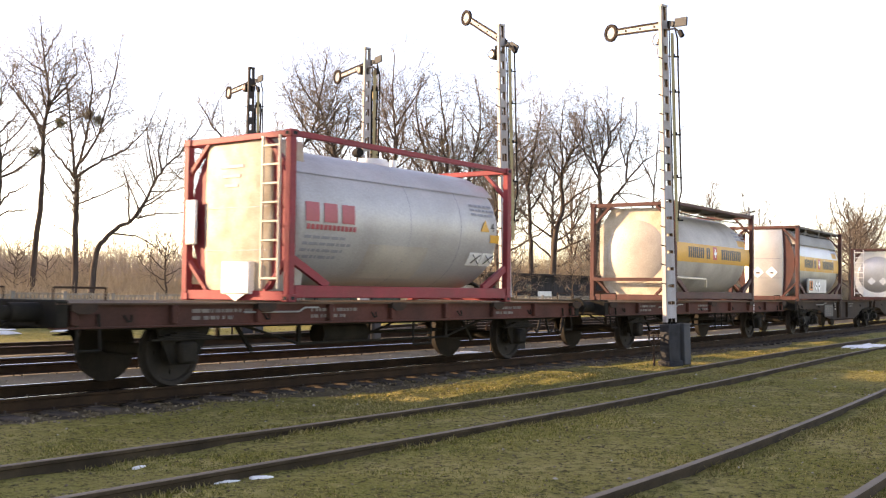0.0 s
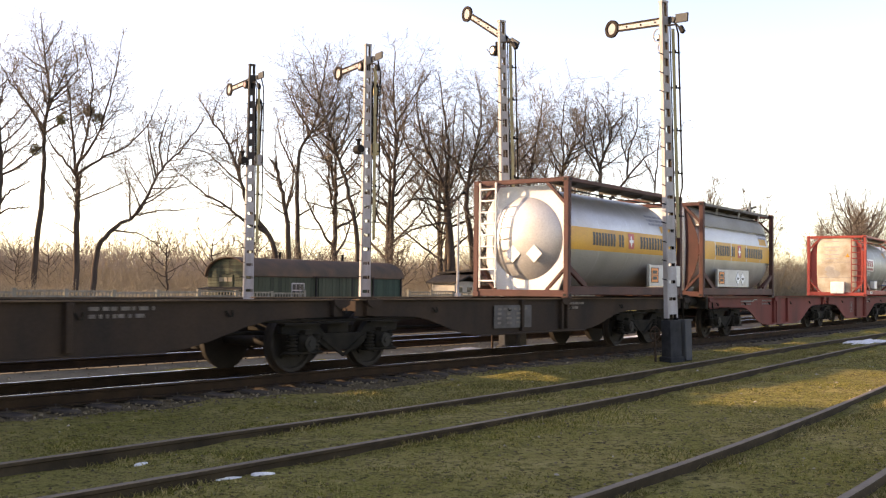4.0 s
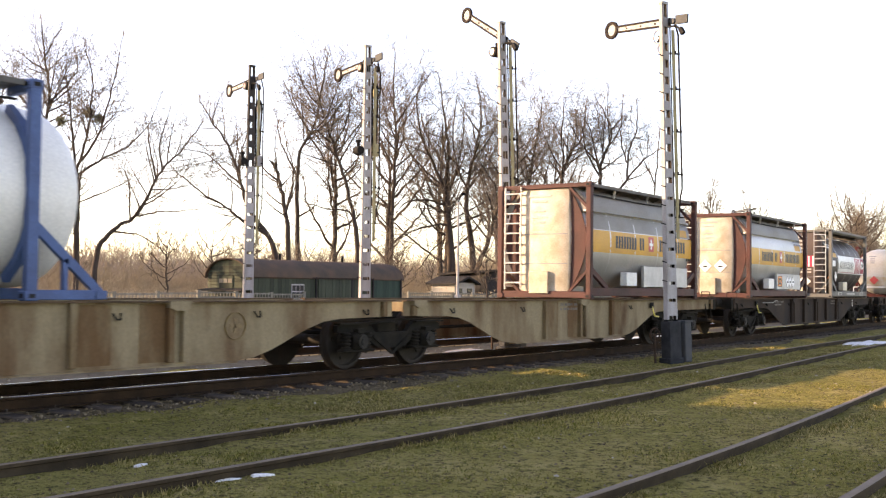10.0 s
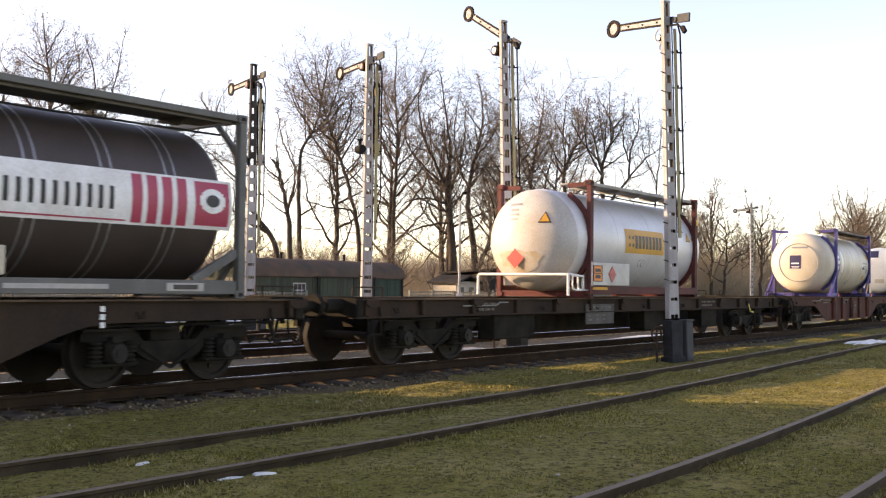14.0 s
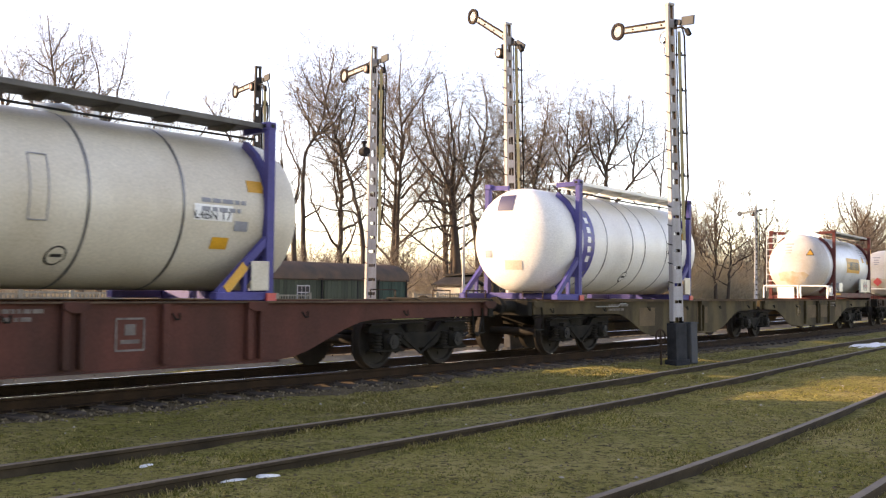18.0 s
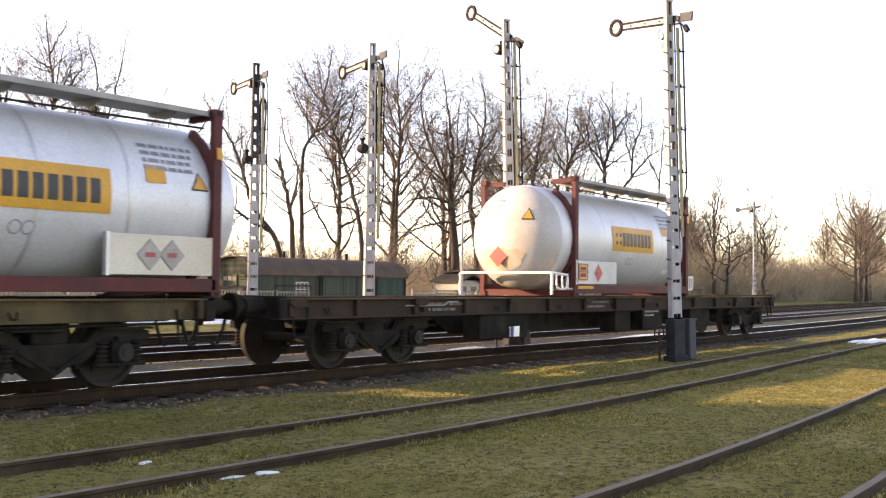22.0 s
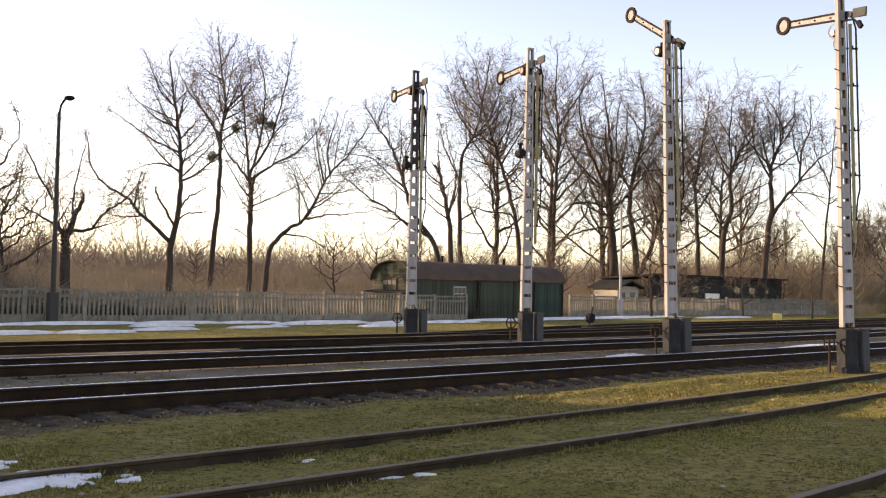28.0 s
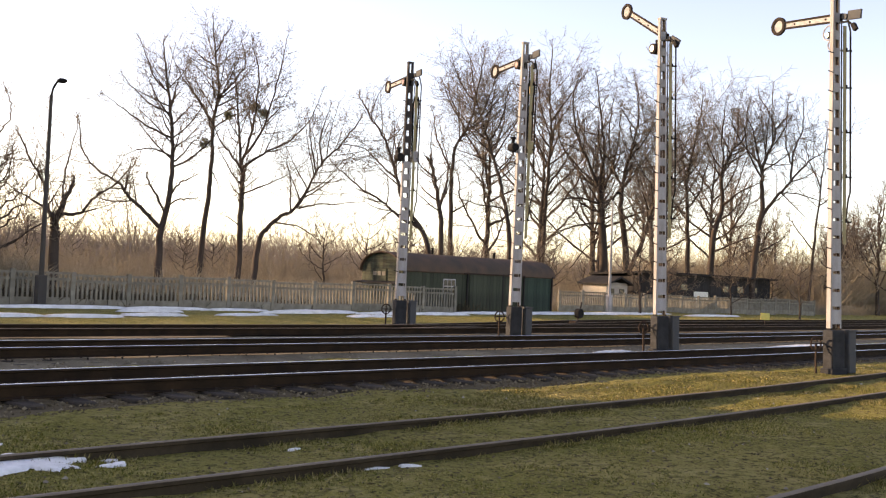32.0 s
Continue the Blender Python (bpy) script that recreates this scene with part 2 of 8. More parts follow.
# faded tank black, raised to brown so the colour carries the sun on the end
M["end_black_lit"] = mat("end_black_lit", (0.060, 0.040, 0.034), (0.10, 0.07, 0.055), 0.55, scale=1.5, fine=30, mix=0.8, bump=0.03)
# stained cream end sheet, with the low sun's warm tint put into the colour
M["end_sunlit_stained"] = mat("end_sunlit_stained", (0.54, 0.48, 0.375), (0.35, 0.275, 0.18), 0.55, scale=2.2, fine=30, mix=0.9, bump=0.04)
M["end_dirty"] = mat("end_dirty", (0.42, 0.37, 0.29), (0.25, 0.20, 0.14), 0.65, scale=2.6, fine=40, mix=0.9, bump=0.01)
M["ladder_grey"] = mat("ladder_grey", (0.16, 0.155, 0.145), (0.10, 0.09, 0.08), 0.6, scale=3, fine=40, mix=0.7, bump=0.01)
M["stain_tan"] = mat("stain_tan", (0.36, 0.27, 0.16), (0.44, 0.40, 0.34), 0.6, scale=3.5, fine=40, mix=0.9, bump=0.01)
M["jacket_dull"] = mat("jacket_dull", (0.285, 0.275, 0.255), (0.20, 0.185, 0.165), 0.65, scale=1.1, fine=30, mix=0.7, bump=0.008, spec=0.3)
M["walk_dark"] = mat("walk_dark", (0.14, 0.13, 0.118), (0.07, 0.06, 0.05), 0.7, scale=2, fine=40, mix=0.8, bump=0.05, spec=0.3)
M["walk_pale"] = mat("walk_pale", (0.34, 0.33, 0.31), (0.2, 0.185, 0.165), 0.6, scale=2, fine=40, mix=0.7, bump=0.05, spec=0.3)
M["tank_dirty"] = mat("tank_dirty", (0.44, 0.40, 0.34), (0.24, 0.21, 0.175), 0.55, scale=0.9, fine=30, mix=0.8, bump=0.05)
M["tank_black"] = mat("tank_black", (0.040, 0.027, 0.0215), (0.062, 0.044, 0.036), 0.55, scale=1.2, fine=30, mix=0.7, bump=0.03)
M["band_steel"] = mat("band_steel", (0.42, 0.41, 0.40), (0.22, 0.2, 0.19), 0.35, metal=0.7, scale=3, fine=40, bump=0.02)
M["band_dark"] = mat("band_dark", (0.10, 0.095, 0.09), (0.3, 0.29, 0.28), 0.4, metal=0.5, scale=1.2, fine=40, bump=0.02)
M["yellow"] = mat("yellow", (0.62, 0.30, 0.018), (0.47, 0.22, 0.025), 0.5, scale=1.5, fine=30, mix=0.7, bump=0.02)
M["ink"] = mat("ink", (0.014, 0.012, 0.011), (0.035, 0.03, 0.026), 0.5, scale=4, fine=30, bump=0.02)
M["ink_grey"] = mat("ink_grey", (0.20, 0.20, 0.22), (0.27, 0.27, 0.28), 0.5, scale=4, fine=30, bump=0.02)
M["ink_red"] = mat("ink_red", (0.36, 0.06, 0.07), (0.28, 0.06, 0.06), 0.5, scale=4, fine=30, bump=0.02)
M["print_faint"] = mat("print_faint", (0.36, 0.33, 0.30), (0.45, 0.42, 0.38), 0.5, scale=4, fine=30, bump=0.02)
M["cross_red"] = mat("cross_red", (0.50, 0.055, 0.045), (0.4, 0.05, 0.04), 0.45, scale=4, fine=30, bump=0.02)
M["sign_white"] = mat("sign_white", (0.78, 0.77, 0.74), (0.6, 0.57, 0.52), 0.45, scale=3, fine=30, mix=0.6, bump=0.02)
M["board_white"] = mat("board_white", (0.58, 0.56, 0.51), (0.44, 0.41, 0.36), 0.6, scale=3, fine=30, mix=0.7, bump=0.02)
M["diamond_white"] = mat("diamond_white", (0.86, 0.86, 0.86), (0.74, 0.73, 0.71), 0.45, scale=3, fine=30, mix=0.6, bump=0.02)
M["sign_orange"] = mat("sign_orange", (0.78, 0.22, 0.03), (0.6, 0.17, 0.03), 0.45, scale=3, fine=30, bump=0.02)
M["label_navy"] = mat("label_navy", (0.016, 0.014, 0.062), (0.022, 0.02, 0.07), 0.55, scale=3, fine=30, bump=0.02)
M["label_blue"] = mat("label_blue", (0.055, 0.048, 0.22), (0.07, 0.06, 0.2), 0.4, scale=3, fine=30, bump=0.02)
M["crimson"] = mat("crimson", (0.42, 0.035, 0.075), (0.35, 0.04, 0.07), 0.45, scale=3, fine=30, bump=0.02)
M["galv"] = mat("galv", (0.55, 0.55, 0.54), (0.38, 0.37, 0.35), 0.4, metal=0.5, scale=4, fine=40, bump=0.03)
M["hose"] = mat("hose", (0.012, 0.012, 0.012), (0.02, 0.018, 0.016), 0.7, scale=8, fine=40, bump=0.02, spec=0.2)



def island(name, colours, rough=0.9):
    """Each loose piece takes its own tone between the colours."""
    m = bpy.data.materials.new(name)
    m.use_nodes = True
    n, l = m.node_tree.nodes, m.node_tree.links
    geo = n.new("ShaderNodeNewGeometry")
    ramp = n.new("ShaderNodeValToRGB")
    el = ramp.color_ramp.elements
    while len(el) < len(colours):
        el.new(0.5)
    for i, c in enumerate(colours):
        el[i].position, el[i].color = i / (len(colours) - 1), (*c, 1)
    l.new(geo.outputs["Random Per Island"], ramp.inputs[0])
    l.new(ramp.outputs[0], n["Principled BSDF"].inputs["Base Color"])
    n["Principled BSDF"].inputs["Roughness"].default_value = rough
    n["Principled BSDF"].inputs["Specular IOR Level"].default_value = 0.06
    return m


M["blade_dry"] = island("blade_dry", ((0.075, 0.066, 0.018), (0.16, 0.138, 0.045), (0.11, 0.10, 0.028), (0.30, 0.235, 0.09), (0.42, 0.33, 0.16)))
M["blade"] = island("blade", ((0.060, 0.062, 0.011), (0.155, 0.148, 0.027), (0.095, 0.096, 0.017), (0.29, 0.235, 0.065), (0.46, 0.36, 0.14)))
M["stone_grey"] = island("stone_grey", ((0.10, 0.08, 0.05), (0.20, 0.165, 0.11), (0.14, 0.108, 0.068), (0.25, 0.205, 0.14), (0.31, 0.26, 0.19)))
M["stone"] = island("stone", ((0.066, 0.05, 0.028), (0.135, 0.105, 0.064), (0.094, 0.068, 0.038), (0.165, 0.13, 0.082), (0.22, 0.178, 0.12)))

M["leaf"] = island("leaf", ((0.055, 0.040, 0.018), (0.14, 0.098, 0.045), (0.085, 0.080, 0.022), (0.22, 0.165, 0.08), (0.045, 0.05, 0.014)))
M["chip"] = island("chip", ((0.22, 0.18, 0.13), (0.46, 0.41, 0.33), (0.30, 0.25, 0.18)))


def turf(name):
    """Moss green, straw and bare earth in patches of three sizes."""
    m = bpy.data.materials.new(name)
    m.use_nodes = True
    n, l = m.node_tree.nodes, m.node_tree.links
    b = n["Principled BSDF"]
    co = n.new("ShaderNodeTexCoord")

    def noise_at(scale, detail, lo, hi):
        t = n.new("ShaderNodeTexNoise")
        t.inputs["Scale"].default_value, t.inputs["Detail"].default_value, t.inputs["Roughness"].default_value = scale, detail, 0.65
        l.new(co.outputs["Object"], t.inputs["Vector"])
        r = n.new("ShaderNodeMapRange")
        r.inputs["From Min"].default_value, r.inputs["From Max"].default_value = lo, hi
        l.new(t.outputs["Fac"], r.inputs["Value"])
        return r.outputs[0]

    def blend(fac, a, c):
        x = n.new("ShaderNodeMix")
        x.data_type = "RGBA"
        l.new(fac, x.inputs["Factor"])
        for sock, v in (("A", a), ("B", c)):
            if isinstance(v, tuple):
                x.inputs[sock].default_value = (*v, 1)
            else:
                l.new(v, x.inputs[sock])
        return x.outputs["Result"]

    col = blend(noise_at(0.45, 7, 0.44, 0.60), (0.165, 0.158, 0.030), (0.33, 0.262, 0.095))
    col = blend(noise_at(2.2, 7, 0.52, 0.68), col, (0.48, 0.375, 0.175))
    col = blend(noise_at(7.0, 5, 0.5, 0.62), col, (0.060, 0.054, 0.016))
    fine = noise_at(26.0, 3, 0.3, 0.7)
    col = blend(fine, col, (0.33, 0.28, 0.085))
    col = blend(noise_at(11.0, 6, 0.55, 0.66), col, (0.055, 0.046, 0.016))
    l.new(col, b.inputs["Base Color"])
    b.inputs["Roughness"].default_value = 0.95
    b.inputs["Specular IOR Level"].default_value = 0.06
    bp = n.new("ShaderNodeBump")
    bp.inputs["Strength"].default_value, bp.inputs["Distance"].default_value = 1.0, 0.05
    l.new(fine, bp.inputs["Height"]), l.new(bp.outputs[0], b.inputs["Normal"])
    return m


M["grass"] = turf("grass")


# ---- mesh helpers ----
def thing(name, label, category, m=None, group="", kind=""):
    ob = new(name)
    ob.empty_display_size = 0.2
    ob.matrix_basis = m or Matrix()
    return tagged(ob, label, category, group, kind)


def finish(bm, name, materials, angle=38):
    bm.normal_update()
    lim = radians(angle)
    for f in bm.faces:
        f.smooth = True
    for e in bm.edges:
        if len(e.link_faces) == 2 and e.calc_face_angle(0) > lim:
            e.smooth = False
    me = bpy.data.meshes.new(name)
    bm.to_mesh(me)
    bm.free()
    for m in materials if isinstance(materials, (list, tuple)) else [materials]:
        me.materials.append(m)
    return me


def part(name, bm, material, parent, label="", m=None):
    """One mesh object of this name under parent. bm is a bmesh or a ready mesh."""
    me = bm if isinstance(bm, bpy.types.Mesh) else finish(bm, name, material)
    ob = new(name, me)
    ob.parent = parent
    if m is not None:
        ob.matrix_basis = m
    return tagged(ob, label)


def box(bm, c, s, rz=0.0, ry=0.0, rx=0.0, bevel=0.0, mi=0):
    """A box with centre c and size s."""
    m = Matrix.Translation(c) @ Euler((rx, ry, rz)).to_matrix().to_4x4() @ Matrix.Diagonal((*s, 1))
    r = bmesh.ops.create_cube(bm, size=1.0, matrix=m)
    if mi:
        for f in {f for v in r["verts"] for f in v.link_faces}:
            f.material_index = mi
    if bevel:
        es = list({e for v in r["verts"] for e in v.link_edges})
        bmesh.ops.bevel(bm, geom=es, offset=bevel, segments=1, affect="EDGES", clamp_overlap=True)
    return bm


def rod(bm, a, b, r, n=8, r2=None, cap=True):
    """A round bar from a to b."""
    a, b = Vector(a), Vector(b)
    d = b - a
    m = Matrix.Translation((a + b) / 2) @ d.to_track_quat("Z", "Y").to_matrix().to_4x4()
    bmesh.ops.create_cone(bm, cap_ends=cap, segments=n, radius1=r, radius2=r if r2 is None else r2, depth=d.length, matrix=m)
    return bm


def bar(bm, a, b, w, h, up=(0, 0, 1)):
    """A flat bar from a to b, w wide and h high."""
    a, b = Vector(a), Vector(b)
    d = b - a
    x = d.normalized()
    y = Vector(up).cross(x)
    y = y.normalized() if y.length > 1e-5 else Vector((0, 1, 0))
    z = x.cross(y)
    m = Matrix((x, y, z)).transposed().to_4x4()
    bmesh.ops.create_cube(bm, size=1.0, matrix=Matrix.Translation((a + b) / 2) @ m @ Matrix.Diagonal((d.length, w, h, 1)))
    return bm


def tube(bm, pts, r, n=6):
    for a, b in zip(pts, pts[1:]):
        rod(bm, a, b, r, n)
    return bm


def prism(bm, outline, axis, lo, hi, mi=0):
    """An outline of (a, b) pushed along an axis from lo to hi; axis y: (x, z), axis x: (y, z), axis z: (x, y)."""
    def p(a, b, c):
        return {"y": (a, c, b), "x": (c, a, b), "z": (a, b, c)}[axis]
    A = [bm.verts.new(p(a, b, lo)) for a, b in outline]
    B = [bm.verts.new(p(a, b, hi)) for a, b in outline]
    n = len(A)
    fs = [bm.faces.new(A), bm.faces.new(B[::-1])]
    for i in range(n):
        fs.append(bm.faces.new((A[i], B[i], B[(i + 1) % n], A[(i + 1) % n])))
    for f in fs:
        f.material_index = mi
    bmesh.ops.recalc_face_normals(bm, faces=fs)
    return bm


def ring_rows(bm, rings, closed=True, caps=True):
    """Skin between rings, which are lists of points of one length."""
    vs = [[bm.verts.new(p) for p in r] for r in rings]
    n = len(vs[0])
    fs = []
    for a, b in zip(vs, vs[1:]):
        for i in range(n if closed else n - 1):
            j = (i + 1) % n
            fs.append(bm.faces.new((a[i], a[j], b[j], b[i])))
    if caps:
        fs += [bm.faces.new(vs[0][::-1]), bm.faces.new(vs[-1])]
    bmesh.ops.recalc_face_normals(bm, faces=fs)
    return bm


# ---- the line of the tracks ----
BEND_FROM, BEND_TO, BEND = 15.0, 60.0, 0.001924


def line(s, y=0.0):
    """Place beside the main track: s metres along it, y metres to its far side. Gives x, y and the heading."""
    k = min(max(s - BEND_FROM, 0.0), BEND_TO - BEND_FROM)
    a = k * BEND
    x = min(s, BEND_FROM) + (math.sin(a) / BEND if k else 0.0)
    yy = (1 - math.cos(a)) / BEND
    if s > BEND_TO:
        x += (s - BEND_TO) * math.cos(a)
        yy += (s - BEND_TO) * math.sin(a)
    return x - math.sin(a) * y, yy + math.cos(a) * y, a


def siding(s, y):
    """How far a siding, y beside the line, has drawn in towards it."""
    if y > 12:                      # the branch that leaves the last station track
        e = min(1.0, max(0.0, (s - 14.0) / 28.0))
        return -4.4 * (1 - e * e * (3 - 2 * e))
    if y > -3:
        return 0.0
    a, b = (6.0, 28.0) if y < -7 else (8.0, 33.0)
    f = min(max((s - a) / (b - a), 0.0), 1.0)
    return 1.12 * f * f * (3 - 2 * f)


def beside(s, y, z=0.0, turn=0.0):
    x, yy, a = line(s, y)
    return pose(x, yy, z, 0, 0, math.degrees(a) + turn)


# ---- ground ----
def ground_z(x, y):
    s, o = x, y - line(x)[1]
    z = -0.27 if o < -2.2 else -0.24
    if o < -3.2:
        z += 0.022 * min(1.0, (-3.2 - o) / 0.6)
    if o > 13:
        z = -0.2
    if abs(o) < 200 and abs(s) < 200:
        z += 0.05 * noise.noise((x * 0.35, y * 0.35, 3.0)) + 0.025 * noise.noise((x * 1.7, y * 1.7, 9.0))
    return z


def steps(near_lo, near_hi, d, far_lo, far_hi):
    """Even steps near, growing steps far."""
    out = list(np.arange(near_lo, near_hi, d))
    g, x = d, near_hi
    while x < far_hi:
        out.append(x)
        g *= 1.35
        x += g
    out.append(far_hi)
    g, x = d * 1.35, near_lo - d
    while x > far_lo:
        out.insert(0, x)
        g *= 1.35
        x -= g
    out.insert(0, far_lo)
    return out


xs = steps(1.0, 34.0, 0.16, -1800, 2400)
ys = steps(-11.5, 0.0, 0.16, -1500, 2400)
verts = [(x, y, ground_z(x, y)) for y in ys for x in xs]
nx = len(xs)
faces = [(j * nx + i, j * nx + i + 1, j * nx + i + 1 + nx, j * nx + i + nx)
         for j in range(len(ys) - 1) for i in range(nx - 1)]
gm = bpy.data.meshes.new("ground")
gm.from_pydata(verts, [], faces)
gm.materials.append(M["grass"])
gm.polygons.foreach_set("use_smooth", [True] * len(gm.polygons))
tagged(new("ground", gm), "short mossy grass and bare earth beside the tracks", "ground", kind="structure")


# ---- tracks ----
RAIL = [(-0.075, -0.172), (0.075, -0.172), (0.075, -0.160), (0.012, -0.145), (0.009, -0.045), (0.036, -0.034),
        (0.036, -0.006), (0.028, 0.0), (-0.028, 0.0), (-0.036, -0.006), (-0.036, -0.034), (-0.009, -0.045),
        (-0.012, -0.145), (-0.075, -0.160)]


def sweep(bm, outline, y, z, stations, top=None):
    """Push an outline of (across, up) along the track line."""
    rings = []
    for s in stations:
        x, yy, a = line(s, y + siding(s, y))
        rings.append([(x - math.sin(a) * o, yy + math.cos(a) * o, z + h) for o, h in outline])
    ring_rows(bm, rings)
    if top is not None:
        bm.faces.ensure_lookup_table()
        for f in bm.faces:
            if f.normal.z > 0.6 and f.calc_center_median().z > top:
                f.material_index = 1
    return bm


def track(y, z, label, shiny, lo, hi, sleepers, bed, buried):
    t = thing("track", label, "railway track", kind="structure")
    st = [lo, *[v for v in np.arange(-20, 120, 1.5) if lo < v < hi], hi]
    sunk = 0.014 if y == 0 else 0.0             # the stones lie below the rail foot between the sleepers
    for side in (-0.754, 0.754):
        bm = sweep(bmesh.new(), RAIL, y + side, z, st)
        bm.normal_update()
        for f in bm.faces:
            if f.normal.z > 0.35 and f.calc_center_median().z > z - 0.02:
                f.material_index = 1
        part("rail", bm, [M["rail_old" if buried else "rail_side"], M["rail_top" if shiny else "rail_dull"]], t)
    if bed:
        bm = bmesh.new()
        rings = []
        for s in np.arange(lo, hi, 0.5) if hi - lo < 200 else st:
            x, yy, a = line(s, y + siding(s, y))
            row = []
            for o, h in ((-2.3, -0.42), (-1.75, -0.27), (-1.3, -0.215), (-0.9, -0.205), (-0.4, -0.21), (0, -0.215), (0.4, -0.21),
                         (0.9, -0.205), (1.3, -0.215), (1.75, -0.27), (2.3, -0.42)):
                px, py = x - math.sin(a) * o, yy + math.cos(a) * o
                row.append((px, py, z + h - sunk + 0.035 * noise.noise((px * 2.5, py * 2.5, 1.0))))
            rings.append(row)
        ring_rows(bm, rings, closed=False, caps=False)
        part("ballast_bed", bm, M["ballast" if y == 0 else "ballast_grey"], t, "dark brown crushed stone" if y == 0 else "grey-brown crushed stone")
    me = None
    for i in range(sleepers):
        s = 1.2 + i * 0.62
        if me is None:
            bm = box(bmesh.new(), (0, 0, 0), (0.25, 2.55, 0.13), bevel=0.02)
            for q in (-0.754, 0.754):
                box(bm, (0, q, 0.07), (0.16, 0.33, 0.02))
                for e in (-0.12, 0.12):
                    rod(bm, (0.03, q + e, 0.07), (0.03, q + e, 0.115), 0.016, 6)
            me = finish(bm, "sleeper", M["sleeper"])
        part("sleeper", me, None, t, "", beside(s, y + random.uniform(-0.03, 0.03), z - (0.244 if y == 0 else 0.29),
                                                random.uniform(-1.2, 1.2)))
    return t


track(0.0, 0.0, "main line track with shiny rail heads on dark ballast", True, -60, 400, 92, True, False)
track(4.7, 0.02, "station track with rusty-sided rails on ballast", True, -60, 400, 60, True, False)
track(9.4, 0.02, "station track with rusty rails on ballast", False, -60, 400, 0, True, False)
track(13.9, -0.02, "branch track with rusty rails on brown ballast", False, 14, 400, 0, True, False)
track(-4.93, -0.15, "disused siding with rails sunk in grass", False, -40, 400, 0, False, True)
track(-9.32, -0.15, "disused siding with rails sunk in grass", False, -40, 400, 0, False, True)


# ---- semaphores ----
ARM_AZ = 72.5


def semaphore(x, y, z, h, arm, L, dark_from, lamp_kind, low_lamp, label, lean=0.0):
    """A lattice mast with one arm that ends in a ring, back blind, lamp, step irons, rods and a black foot. Local x points along the arm."""
    t = thing("semaphore", label, "railway signal", pose(x, y, z) @ Matrix.Rotation(radians(-lean), 4, (0.906, 0.423, 0)) @ pose(0, 0, 0, 0, 0, ARM_AZ), group="semaphores across the tracks")

    def half(zz):
        return 0.165 - 0.08 * zz / h

    Q = pose(0, 0, 0, 0, 0, 90)
    split = min(dark_from, h - 0.02)
    for side in (-1, 1):
        bm = bmesh.new()
        rings = []
        for zz in (0.0, 0.95, split, h):
            c, w = side * half(zz), 0.058 - 0.014 * zz / h
            rings.append([(c - 0.012, -w, zz), (c + 0.012, -w, zz), (c + 0.012, w, zz), (c - 0.012, w, zz)])
        ring_rows(bm, rings)
        for face in (-1, 1):
            rr = []
            for zz in (0.95, split, h):
                c, w = side * (half(zz) - 0.022), 0.058 - 0.014 * zz / h
                rr.append([(c - 0.02, face * w - 0.006, zz), (c + 0.02, face * w - 0.006, zz), (c + 0.02, face * w + 0.006, zz), (c - 0.02, face * w + 0.006, zz)])
            ring_rows(bm, rr)
        bm.normal_update()
        for f in bm.faces:
            mid = f.calc_center_median().z
            if mid < 0.9:
                f.material_index = 1
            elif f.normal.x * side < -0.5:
                # inward faces take the tone with the channel's shade painted in
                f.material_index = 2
            elif mid > split and dark_from < h:
                f.material_index = 3
        part("upright", bm, [M["mast"], M["mast_black"], M["mast_inner_shade"], M["mast_dark"]], t, "grey painted steel channel", Q)
    n = 18
    for i in range(n):
        zz = 1.0 + (h - 1.25) * (i + 0.5) / n
        w = 0.058 - 0.014 * zz / h
        hh = 0.31 if i < 8 else 0.2
        for face in (-1, 1):
            bm = box(bmesh.new(), (0, face * (w + 0.008), zz), (2 * half(zz) - 0.01, 0.008, hh))
            part("batten_plate", bm, M["mast" if zz < dark_from else "mast_dark"], t, "", Q)
    bm = bmesh.new()
    box(bm, (0, 0, 0.42), (0.37, 0.28, 0.98), bevel=0.015)
    box(bm, (0, 0, 0.0), (0.46, 0.36, 0.2), bevel=0.02)
    part("foot", bm, M["mast_foot"], t, "dark tarred steel foot", Q)
    bm = box(bmesh.new(), (-0.40, 0.02, 0.44), (0.22, 0.28, 0.9), bevel=0.02)
    box(bm, (-0.40, 0.02, 0.9), (0.25, 0.31, 0.035))
    part("relay_box", bm, M["mast_box"], t, "dark grey steel drive cabinet", Q)
    top = M["mast" if dark_from > h else "mast_dark"]
    part("top_cap", box(bmesh.new(), (0, 0, h), (2 * half(h) + 0.03, 0.12, 0.05)), top, t, "", Q)
    part("top_plate", box(bmesh.new(), (0, 0, h - 0.38), (2 * half(h), 0.03, 0.12)), top, t, "", Q)
    # arm
    zp = h - 0.42
    a = Matrix.Translation((0, -0.1, zp)) @ Matrix.Rotation(-radians(arm), 4, "Y")
    bm = bmesh.new()
    bar(bm, (0.0, 0, 0.078), (L - 0.16, 0, 0.068), 0.04, 0.042)
    bar(bm, (0.0, 0, -0.078), (L - 0.16, 0, -0.068), 0.04, 0.042)
    bar(bm, (-0.12, 0, 0), (0.06, 0, 0), 0.03, 0.17)
    for k in range(3):
        rod(bm, (0.35 + k * 0.45, 0.0, 0), (0.35 + k * 0.45, 0.018, 0), 0.022, 8)
    part("arm_edge", bm, M["arm_edge"], t, "weathered dark arm edging", a)
    bm = bar(bmesh.new(), (0.02, -0.003, 0), (L - 0.16, -0.003, 0), 0.012, 0.12)
    part("arm_blade", bm, M["arm_white"], t, "pale enamelled arm blade", a)
    bm = bmesh.new()
    rings = []
    for k in range(25):
        q = k / 24 * math.tau
